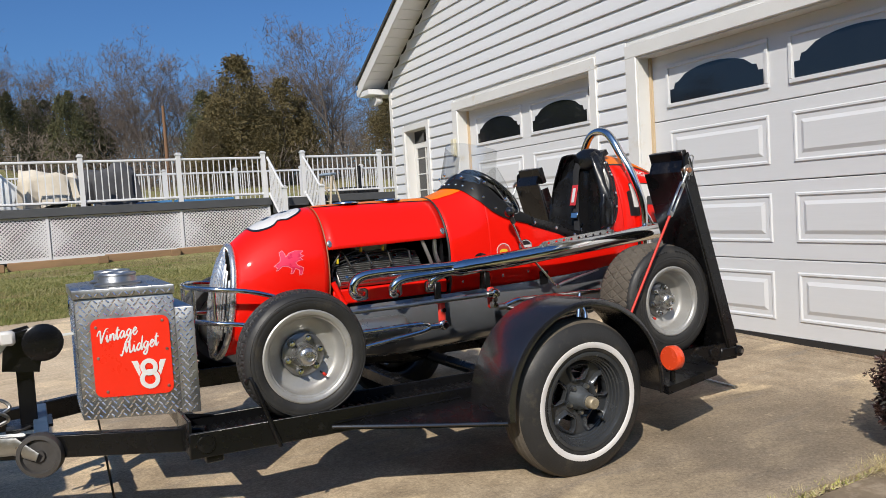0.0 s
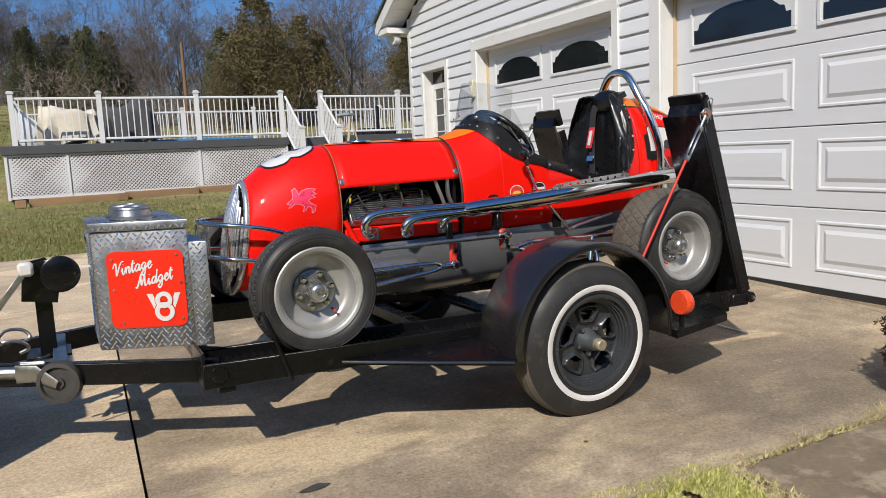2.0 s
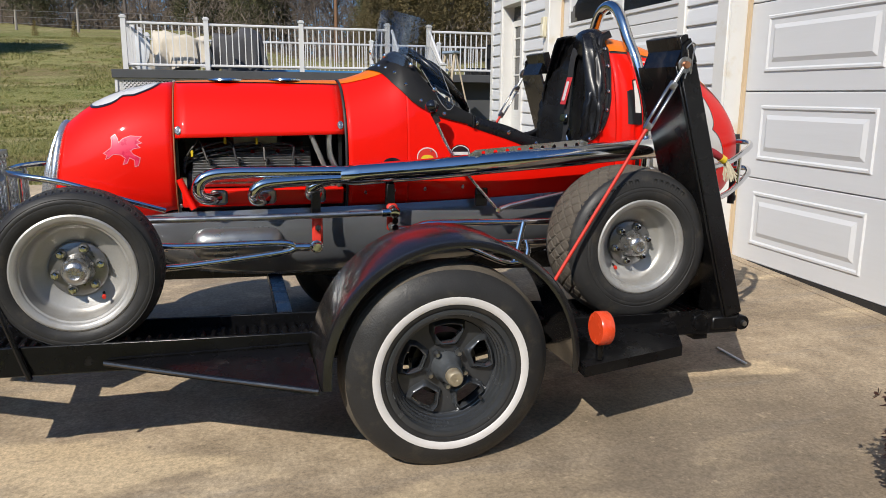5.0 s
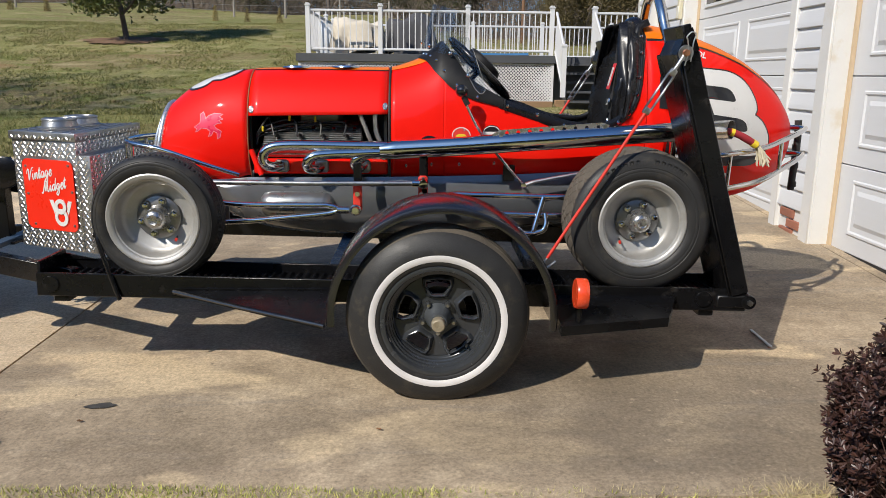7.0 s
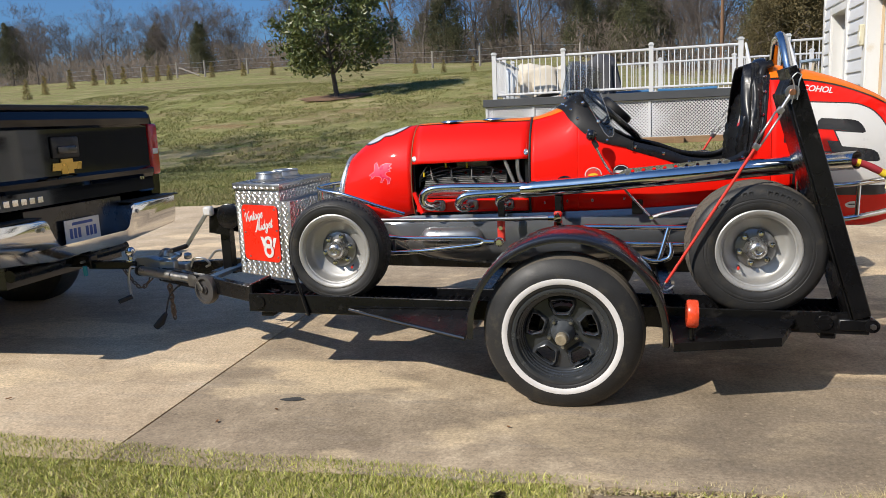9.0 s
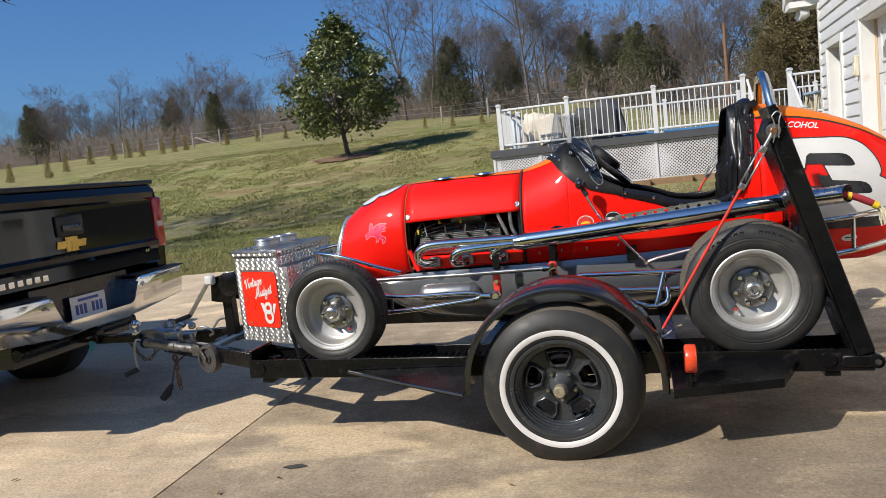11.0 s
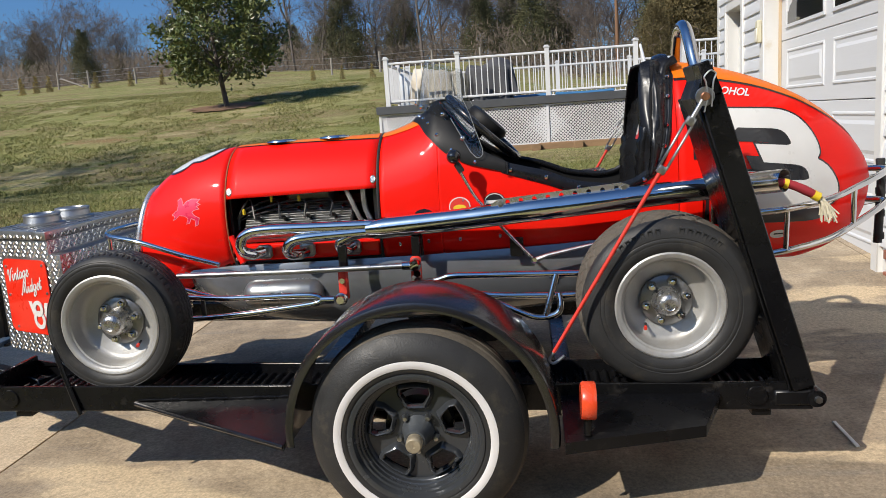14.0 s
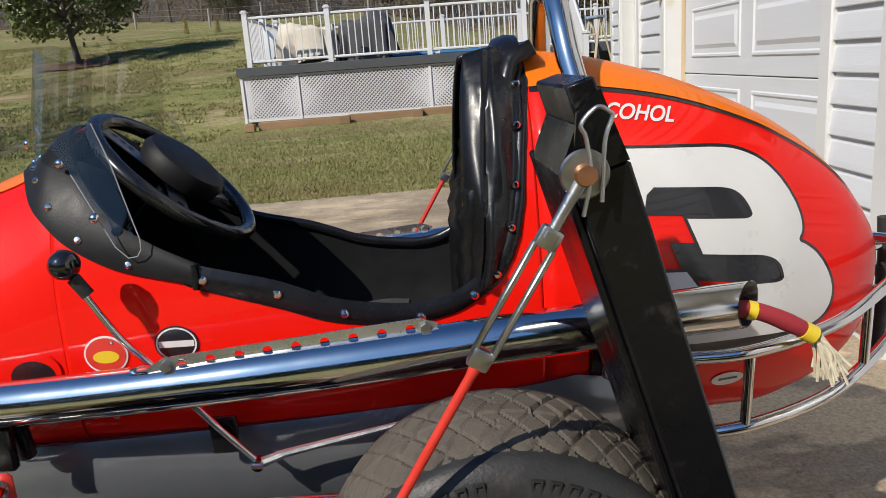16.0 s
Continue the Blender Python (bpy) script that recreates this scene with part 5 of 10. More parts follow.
def tie_rod(y, sg):
    """Pin, turnbuckle and red rod that hold a ramp up."""
    t = thing("tie_down", "red tie-down rod with galvanised turnbuckle and clevis pin", "tie-down", "ramp tie-downs")
    yo = y + sg * 0.014
    top = Vector((0.882, yo, 1.245))
    bot = Vector((0.402, y + sg * 0.006, 0.462))
    d = (bot - top)
    p = lambda f: top + d * f
    part("washer", lathed([(0.012, 0), (0.026, 0), (0.028, 0.003), (0.012, 0.003)], 28, pose(top.x, yo - 0.003, top.z)), STEEL, t)
    part("clevis_pin", lathed([(0, -0.016), (0.011, -0.015), (0.013, -0.01), (0.013, 0.03), (0, 0.03)], 20, pose(top.x, yo, top.z)), COPPER, t, "copper-coloured clevis pin")
    part("hairpin_clip", tubed(smoothline([(top.x - 0.004, yo - 0.008, top.z - 0.045), (top.x + 0.004, yo - 0.012, top.z), (top.x + 0.0, yo - 0.012, top.z + 0.04), (top.x - 0.005, yo - 0.012, top.z + 0.055),
                                           (top.x + 0.012, yo - 0.012, top.z + 0.072), (top.x + 0.026, yo - 0.012, top.z + 0.066), (top.x + 0.028, yo - 0.012, top.z + 0.06), (top.x + 0.02, yo - 0.012, top.z + 0.035), (top.x + 0.016, yo - 0.010, top.z - 0.03)], 5), 0.0026, 8), STEEL, t)
    part("eye_rod", tubed([p(0.0), p(0.045), p(0.09)], [0.009, 0.007, 0.007], 10), STEEL, t)
    part("lock_nut", tubed([p(0.078), p(0.088)], 0.013, 6), STEEL, t)
    # open frame of the turnbuckle
    ax = d.normalized()
    side = ax.cross(Vector((0, 1, 0))).normalized()
    fm = Matrix.Translation(p(0.178)) @ Matrix((side, ax, side.cross(ax))).transposed().to_4x4()
    half = d.length * 0.0875
    bm = bmesh.new()
    for s in (-1, 1):
        box(bm, s * 0.0115 - 0.0035, s * 0.0115 + 0.0035, -half + 0.006, half - 0.006, -0.006, 0.006, 0.002, fm)
        box(bm, -0.0135, 0.0135, s * half - 0.016, s * half + 0.010, -0.0085, 0.0085, 0.004, fm, 2)
    part("turnbuckle", bm, STEEL, t, "galvanised open turnbuckle")
    part("rod", tubed([p(0.255), p(0.275), p(0.29), p(0.97)], [0.008, 0.008, 0.0062, 0.0062], 10), STRAP_RED, t, "red plastic-covered rod")
    part("hook", tubed(smoothline([p(0.965), p(1.0), p(1.01) + Vector((0.02, 0, -0.004)), p(0.985) + Vector((0.04, 0, 0.0))], 5), 0.005, 8), STEEL, t)


tie_rod(0.245, -1)
tie_rod(1.675, 1)


# tongue
for sg in (-1, 1):
    a = Vector((-1.44, CY + sg * 0.56, 0.325))
    b = Vector((-2.42, CY + sg * 0.06, 0.335))
    d = (b - a)
    ang = math.degrees(math.atan2(d.y, d.x))
    part("tongue_arm", boxed(0, d.length, -0.022, 0.022, -0.042, 0.042, bevel=0.004, m=pose(a.x, a.y, a.z, 0, 0, ang)), BLACK, TR)
part("tongue_crossbar", boxed(-1.99, -1.94, CY - 0.26, CY + 0.26, 0.345, 0.368, bevel=0.003), mat("blue_grey_paint", (0.04, 0.07, 0.12), 0.4), TR, "blue-grey painted cross strap")
co = part("coupler", prismed([(-2.62, 0.395), (-2.60, 0.41), (-2.52, 0.415), (-2.40, 0.378), (-2.28, 0.378), (-2.28, 0.31), (-2.40, 0.32), (-2.52, 0.35), (-2.60, 0.35), (-2.62, 0.36)], 0.07, pose(0, CY - 0.035, 0), bevel=0.006), STEEL, TR, "galvanised ball coupler")
part("coupler_latch", tubed(smoothline([(-2.46, CY, 0.42), (-2.42, CY - 0.01, 0.455), (-2.36, CY - 0.02, 0.45), (-2.31, CY - 0.02, 0.43)], 5), 0.014, 8), STEEL, co)
for i, (x, y, z, r) in enumerate(((-2.40, CY - 0.03, 0.44, 0.018), (-2.36, CY + 0.03, 0.43, 0.02), (-2.33, CY - 0.05, 0.42, 0.016), (-2.28, CY + 0.01, 0.42, 0.02))):
    part("coupler_fitting", lathed([(0, -0.02), (r, -0.02), (r * 1.1, 0.0), (r * 0.7, 0.018), (0, 0.02)], 12, pose(x, y, z, 70, 30 * i, 0)), STEEL, co)
for sg in (-1, 1):
    part("safety_hook", tubed(smoothline([(-2.2, CY + sg * 0.1, 0.38), (-2.16, CY + sg * 0.12, 0.43), (-2.1, CY + sg * 0.12, 0.43), (-2.07, CY + sg * 0.11, 0.40), (-2.1, CY + sg * 0.1, 0.38)], 5), 0.007, 8), STEEL, co)


def chain(name, pts, link=0.034, parent=None, material=RUSTY):
    line = smoothline(pts, 10)
    bm = bmesh.new()
    acc, k = 0.0, 0
    for a, b in zip(line, line[1:]):
        acc += (b - a).length
        if acc >= link * 0.62:
            acc = 0.0
            d = (b - a).normalized()
            q = d.to_track_quat("X", "Z").to_matrix().to_4x4()
            mm = Matrix.Translation(b) @ q @ pose(0, 0, 0, 90 * (k % 2))
            loop = [mm @ Vector((0.5 * link * math.cos(t), 0.28 * link * math.sin(t), 0)) for t in (2 * math.pi * i / 10 for i in range(10))]
            tube(bm, loop, 0.0042, 5, closed=True)
            k += 1
    return part(name, bm, material, parent, "rusty link chain")


chain("safety_chain", [(-2.36, CY - 0.08, 0.33), (-2.33, CY - 0.12, 0.20), (-2.32, CY - 0.12, 0.08), (-2.335, CY - 0.11, 0.16), (-2.35, CY - 0.10, 0.25)], 0.042, TR)
chain("safety_chain", [(-2.42, CY - 0.1, 0.36), (-2.55, CY - 0.08, 0.24), (-2.70, CY - 0.02, 0.33)], 0.036, TR)
part("plug", tubed([(-2.37, CY - 0.13, 0.10), (-2.40, CY - 0.14, 0.05), (-2.43, CY - 0.15, 0.02)], [0.012, 0.024, 0.020], 10), RUBBER, TR)
part("trailer_cable", tubed(smoothline([(-2.0, CY - 0.1, 0.36), (-2.2, CY - 0.16, 0.30), (-2.32, CY - 0.14, 0.22), (-2.37, CY - 0.13, 0.10)], 6), 0.005, 6), RUBBER, TR)


def jack():
    j = thing("trailer_jack", "swivelled-up galvanised trailer jack with grey caster wheel", "jack")
    a, b = Vector((-2.53, CY - 0.09, 0.40)), Vector((-2.08, 0.70, 0.385))
    d = b - a
    part("outer_tube", tubed([a, a + d * 0.62], 0.029, 18), STEEL, j)
    part("inner_tube", tubed([a + d * 0.6, b], 0.024, 18), STEEL, j)
    part("end_cap", tubed([a - d * 0.03, a + d * 0.02], 0.033, 18), BLACK, j)
    w = Vector((-1.965, 0.635, 0.345))
    u = Vector((d.x, d.y, 0)).normalized()
    for s in (-1, 1):
        n = Vector((-u.y, u.x, 0)) * 0.030 * s
        bm = bmesh.new()
        tube(bm, [b - u * 0.02 + n * 0.7, b + u * 0.05 + n * 1.05 + Vector((0, 0, 0.0)), w + n * 1.1], [0.034, 0.032, 0.016], 10, flat=0.12)
        part("caster_fork", bm, STEEL, j)
    ang = math.degrees(math.atan2(u.y, u.x))
    part("caster_wheel", lathed([(0.0, -0.018), (0.02, -0.02), (0.022, -0.012), (0.058, -0.012), (0.062, -0.024), (0.076, -0.022), (0.080, -0.012), (0.080, 0.012), (0.076, 0.022), (0.062, 0.024), (0.058, 0.012), (0.022, 0.012), (0.02, 0.02), (0.0, 0.018)], 36, pose(w.x, w.y, w.z, 0, 0, ang)), mat("grey_caster", (0.045, 0.042, 0.04), 0.6, var=0.25, scale=30, bump=0.0008), j, "scuffed grey caster wheel")
    cr = part("crank", tubed(smoothline([a + Vector((-0.01, 0, 0.01)), a + Vector((-0.06, -0.01, 0.02)), a + Vector((-0.075, -0.02, -0.06)), a + Vector((-0.06, -0.03, -0.15))], 6), 0.0065, 8), STEEL, j)
    part("grip", tubed([a + Vector((-0.055, -0.03, -0.15)), a + Vector((-0.12, -0.07, -0.175))], 0.014, 12), RUBBER, cr)
    part("swivel_bracket", boxed(-2.40, -2.30, CY - 0.10, CY - 0.05, 0.34, 0.46, bevel=0.006), STEEL, j)


jack()


def winch():
    w = thing("winch_post", "black hand winch on a post with crank and strap", "winch")
    x = -1.995
    post = part("post", boxed(x - 0.03, x + 0.03, CY - 0.03, CY + 0.03, 0.385, 0.70, bevel=0.004), BLACK, w)
    part("foot_plate", boxed(x - 0.08, x + 0.08, CY - 0.09, CY + 0.09, 0.385, 0.397, bevel=0.002), BLACK, w)
    part("winch_frame", prismed([(x - 0.075, 0.62), (x + 0.05, 0.60), (x + 0.07, 0.70), (x + 0.02, 0.77), (x - 0.06, 0.755)], 0.012, pose(0, CY - 0.07, 0)), BLACK, w)
    part("winch_frame", prismed([(x - 0.075, 0.62), (x + 0.05, 0.60), (x + 0.07, 0.70), (x + 0.02, 0.77), (x - 0.06, 0.755)], 0.012, pose(0, CY + 0.06, 0)), BLACK, w)
    part("gear", lathed([(0, 0), (0.066, 0), (0.072, 0.004), (0.072, 0.012), (0.066, 0.016), (0.05, 0.012), (0.03, 0.012), (0.028, 0.02), (0, 0.02)], 40, pose(x + 0.07, CY - 0.1, 0.715)), BLACK, w)
    part("drum", lathed([(0, 0), (0.06, 0), (0.06, 0.006), (0.045, 0.008), (0.045, 0.10), (0.06, 0.102), (0.06, 0.108), (0, 0.108)], 30, pose(x + 0.03, CY - 0.055, 0.70)), mat("grey_strap", (0.35, 0.35, 0.34), 0.8), w)
    cr = part("crank_arm", boxed(-0.012, 0.012, -0.004, 0.004, -0.24, 0.02, bevel=0.002, m=pose(x - 0.055, CY - 0.115, 0.735, 0, 38, 0)), STEEL, w)
    part("crank_grip", tubed([(x - 0.2, CY - 0.12, 0.55), (x - 0.235, CY - 0.22, 0.54)], 0.014, 12), RUBBER, cr)
    part("ratchet", boxed(x - 0.075, x - 0.02, CY - 0.125, CY - 0.08, 0.72, 0.775, bevel=0.01), PEARL, w, "worn white ratchet cover")
    part("strap", boxed(x + 0.07, -1.80, CY - 0.025, CY + 0.025, 0.722, 0.726), mat("pale_strap", (0.6, 0.6, 0.58), 0.8), w)


winch()


# brush-script letters: advance, then strokes of (x, height) for an x-height of one half
SCRIPT = {
    "V": (0.74, [(0.0, 0.6), (0.1, 0.86), (0.24, 0.92), (0.29, 0.6), (0.33, 0.03), (0.5, 0.5), (0.7, 0.92), (0.92, 1.0)]),
    "M": (0.92, [(-0.14, 0.06), (-0.02, -0.05), (0.12, 0.25), (0.32, 0.96)], [(0.32, 0.96), (0.37, 0.08), (0.66, 0.96)], [(0.66, 0.96), (0.66, 0.15), (0.75, 0.0), (0.92, 0.2)]),
    "i": (0.3, [(0.0, 0.22), (0.1, 0.5)], [(0.1, 0.5), (0.1, 0.1), (0.18, 0.0), (0.3, 0.22)], [(0.13, 0.72), (0.14, 0.75)]),
    "n": (0.52, [(0.0, 0.22), (0.09, 0.5), (0.1, 0.02)], [(0.1, 0.22), (0.24, 0.48), (0.35, 0.42), (0.35, 0.1), (0.42, 0.0), (0.52, 0.22)]),
    "t": (0.32, [(0.0, 0.22), (0.17, 0.9)], [(0.17, 0.9), (0.11, 0.12), (0.19, 0.0), (0.32, 0.22)], [(0.0, 0.6), (0.32, 0.65)]),
    "a": (0.54, [(0.4, 0.42), (0.22, 0.5), (0.05, 0.26), (0.12, 0.02), (0.28, 0.1), (0.41, 0.46)], [(0.41, 0.46), (0.37, 0.1), (0.44, 0.0), (0.54, 0.22)]),
    "d": (0.56, [(0.4, 0.42), (0.22, 0.5), (0.05, 0.26), (0.12, 0.02), (0.28, 0.1), (0.41, 0.46), (0.5, 1.0)], [(0.5, 1.0), (0.4, 0.12), (0.46, 0.0), (0.56, 0.22)]),
    "g": (0.54, [(0.4, 0.42), (0.22, 0.5), (0.05, 0.28), (0.13, 0.05), (0.28, 0.12), (0.41, 0.46)], [(0.41, 0.46), (0.36, -0.2), (0.2, -0.42), (0.04, -0.3), (0.22, -0.08), (0.54, 0.22)]),
    "e": (0.42, [(0.0, 0.22), (0.22, 0.28), (0.31, 0.42), (0.2, 0.5), (0.06, 0.3), (0.1, 0.04), (0.24, 0.0), (0.42, 0.22)]),
}


def script(text, size, material, m, parent):
    """Slanted brush-script lettering; it faces -y before m."""
    bm = bmesh.new()
    x = 0.0
    for ch in text:
        advance, *strokes = SCRIPT[ch]
        for s in strokes:
            line = smoothline([((x + px * 0.92 + 0.30 * pz) * size, 0, pz * size) for px, pz in s], 5)
            n = len(line) - 1
            tube(bm, [m @ q for q in line], [size * (0.040 + 0.026 * math.sin(math.pi * (i + 0.5) / (n + 1))) for i in range(n + 1)], 6)
        x += advance * 0.92
    normal = (m.to_3x3() @ Vector((0, 1, 0))).normalized()
    for v in bm.verts:
        d = (v.co - m.translation).dot(normal)
        v.co -= normal * d * 0.75
    return part("lettering", bm, material, parent, "white brush-script lettering", smooth=60)


def tool_box():
    b = thing("tool_box", "aluminium diamond-plate tongue box with red sign on its side", "toolbox")
    zb, zt, zs = 0.412, 0.905, 0.822
    P = [(-1.812, 0.755), (-1.478, 0.605), (-1.478, 2 * CY - 0.605), (-1.812, 2 * CY - 0.755)]
    S = [(-1.478, 0.605), (-1.412, 0.575), (-1.412, 2 * CY - 0.575), (-1.478, 2 * CY - 0.605)]

    def prism_z(poly, z0, z1, name, grow=0.0, bevel=0.003, parent=b):
        bm = bmesh.new()
        c = Vector((sum(p[0] for p in poly) / 4, sum(p[1] for p in poly) / 4))
        q = [Vector(p) + (Vector(p) - c).normalized() * grow * 1.35 for p in poly]
        lo = [bm.verts.new((p.x, p.y, z0)) for p in q]
        hi = [bm.verts.new((p.x, p.y, z1)) for p in q]
        bm.faces.new(lo)
        bm.faces.new(hi)
        for i in range(4):
            bm.faces.new((lo[i], lo[(i + 1) % 4], hi[(i + 1) % 4], hi[i]))
        bmesh.ops.bevel(bm, geom=bm.edges[:], offset=bevel, segments=2, profile=0.5, affect="EDGES")
        return part(name, bm, PLATE, parent)
    body = prism_z(P, zb, zt - 0.03, "body")
    step = prism_z(S, zb, zs, "rear_step")
    lid = prism_z(P, zt - 0.028, zt + 0.006, "lid", grow=0.009)
    # raised lozenges of the tread plate on faces seen: (origin, along, up, width, height)
    def lozenges(origin, u, v, w, h, parent, skip=()):
        n = u.cross(v).normalized()
        verts, faces = [], []
        pitch = 0.0225
        jj = 0
        y = pitch * 0.5
        while y < h - 0.004:
            x = pitch * (0.5 if jj % 2 else 1.0) * 0.9
            ii = 0
            while x < w - 0.006:
                if not any(a < x < c and d < y < e for a, c, d, e in skip):
                    t = math.radians(45 if (ii + jj) % 2 else -45)
                    L, W, Hh = 0.0112, 0.0036, 0.0024
                    cs, sn = math.cos(t), math.sin(t)
                    k = len(verts)
                    for px, py, pz in ((-L, 0, 0), (-L * .5, W, 0), (L * .5, W, 0), (L, 0, 0), (L * .5, -W, 0), (-L * .5, -W, 0), (-L * .55, 0, Hh), (L * .55, 0, Hh)):
                        q = origin + u * (x + px * cs - py * sn) + v * (y + px * sn + py * cs) + n * (pz + 0.0002)
                        verts.append(tuple(q))
                    faces += [tuple(k + i for i in f) for f in ((0, 1, 6), (1, 2, 7, 6), (2, 3, 7), (3, 4, 7), (4, 5, 6, 7), (5, 0, 6))]
                x += pitch
                ii += 1
            y += pitch * 0.72
            jj += 1
        o = new("tread_pattern", raw("tread_pattern", verts, faces, PLATETOP))
        o.parent = parent
        tagged(o, "raised diamond tread pattern", kind="stuff")
    Z = Vector((0, 0, 1))
    V = lambda p, z: Vector((p[0], p[1], z))
    u = (Vector(P[1]) - Vector(P[0])).to_3d().normalized()
    wd = (Vector(P[1]) - Vector(P[0])).length
    # sign sits on the near slanted face
    sx0, sx1, sz0, sz1 = 0.055, 0.345, 0.085, 0.385
    lozenges(V(P[0], zb), u, Z, wd, zt - 0.03 - zb, body, [(sx0, sx1, sz0, sz1)])
    lozenges(V(P[0], zt - 0.027) + Vector((-0.006, -0.011, 0)), u, Z, wd, 0.03, lid)
    lozenges(V(S[0], zb), u, Z, 0.07, zs - zb, step)
    lozenges(V(S[1], zb), Vector((0, 1, 0)), Z, S[2][1] - S[1][1], zs - zb, step)
    lozenges(V(P[1], zs), Vector((0, 1, 0)), Z, P[2][1] - P[1][1], zt - 0.03 - zs, body)
    lozenges(Vector((-1.47, P[1][1], zt - 0.027)), Vector((0, 1, 0)), Z, P[2][1] - P[1][1], 0.03, lid)
    lozenges(Vector((P[0][0] + 0.0, P[3][1], zb)), Vector((0, -1, 0)), Z, P[3][1] - P[0][1], zt - 0.03 - zb, body)
    # ribs of the lid's top, running across
    for k in range(7):
        x = -1.79 + 0.047 * k
        y0 = 0.755 - (x + 1.812) * 0.45
        part("lid_rib", boxed(x, x + 0.008, y0 + 0.01, 2 * CY - y0 - 0.01, zt + 0.005, zt + 0.009, bevel=0.001), PLATE, lid)
    for y in (0.845, 1.06):
        cap = part("vent_cap", lathed([(0, 0.0), (0.088, 0.0), (0.088, 0.006), (0.074, 0.012), (0.068, 0.034), (0.072, 0.04), (0.070, 0.046), (0.055, 0.048), (0.05, 0.040), (0.0, 0.040)], 40, pose(-1.645, y, zt + 0.008, 90, 0, 0)), PLATE, b, "round dull aluminium lid cap")
    part("latch", boxed(-1.825, -1.81, CY - 0.03, CY + 0.03, 0.80, 0.86, bevel=0.004), CHROME, b)
    # sign
    ang = math.degrees(math.atan2(u.y, u.x))
    n = u.cross(Z)
    m = Matrix.Translation(V(P[0], zb) + n * 0.0035) @ pose(0, 0, 0, 0, 0, ang)
    bm = bmesh.new()
    pts = []
    rad = 0.03
    for cx, cz, a0 in ((sx1 - rad, sz1 - rad, 0), (sx0 + rad, sz1 - rad, 90), (sx0 + rad, sz0 + rad, 180), (sx1 - rad, sz0 + rad, 270)):
        for i in range(7):
            a = math.radians(a0 + 15 * i)
            pts.append((cx + rad * math.cos(a), cz + rad * math.sin(a)))
    prism(bm, pts, -0.004, m)
    sign = part("sign_plate", bm, mat("sign_red", (0.80, 0.022, 0.006), 0.3, var=0.04, coat=0.5, rvar=0.05), b, "bright red rounded sign plate", smooth=30)
    for x, z in ((sx0 + 0.02, sz1 - 0.032), (sx1 - 0.024, sz1 - 0.02), (sx0 + 0.02, (sz0 + sz1) / 2), (sx1 - 0.014, (sz0 + sz1) / 2 + 0.02), (sx0 + 0.045, sz0 + 0.02), (sx1 - 0.018, sz0 + 0.028)):
        part("sign_screw", lathed([(0, -0.0085), (0.004, -0.008), (0.006, -0.005), (0.006, -0.004), (0, -0.004)], 14, m @ pose(x, 0, z)), STEEL, sign)
    script("Vintage", 0.050, PEARL, m @ pose(sx0 + 0.020, -0.0052, 0.288, 0, -12, 0), sign)
    script("Midget", 0.050, PEARL, m @ pose(sx0 + 0.108, -0.0052, 0.243, 0, -12, 0), sign)
    # emblem: an 8 laced with a V
    bm = bmesh.new()
    ex, ez = sx0 + 0.205, 0.166
    for cz, rr in ((0.024, 0.024), (-0.022, 0.029)):
        lathe(bm, [(rr - 0.0085, -0.0012), (rr - 0.0085, -0.0055 + 60 * (rr - 0.024) * 0.004), (rr + 0.0085, -0.0055 + 60 * (rr - 0.024) * 0.004), (rr + 0.0085, -0.0012)], 36, m @ pose(ex, -0.004, ez + cz))
    part("emblem", bm, PEARL, sign, "white figure-eight emblem")
    bm = bmesh.new()
    for cz, rr in ((0.024, 0.024), (-0.022, 0.029)):
        lathe(bm, [(0.0, -0.0006), (rr + 0.0125, -0.0006), (rr + 0.0125, -0.0018), (0.0, -0.0018)], 36, m @ pose(ex, -0.004, ez + cz))
    part("emblem_ground", bm, sign.data.materials[0], sign)
    bm = bmesh.new()
    for s in (-1, 1):
        prism(bm, [(ex + s * 0.042, ez + 0.050), (ex + s * 0.064, ez + 0.050), (ex + s * 0.022, ez - 0.055), (ex + s * 0.004, ez - 0.055)], -0.001, m @ pose(0, -0.0045, 0))
    part("emblem_arm", bm, PEARL, sign, "white V behind the figure eight")


tool_box()

# ---- race car ----

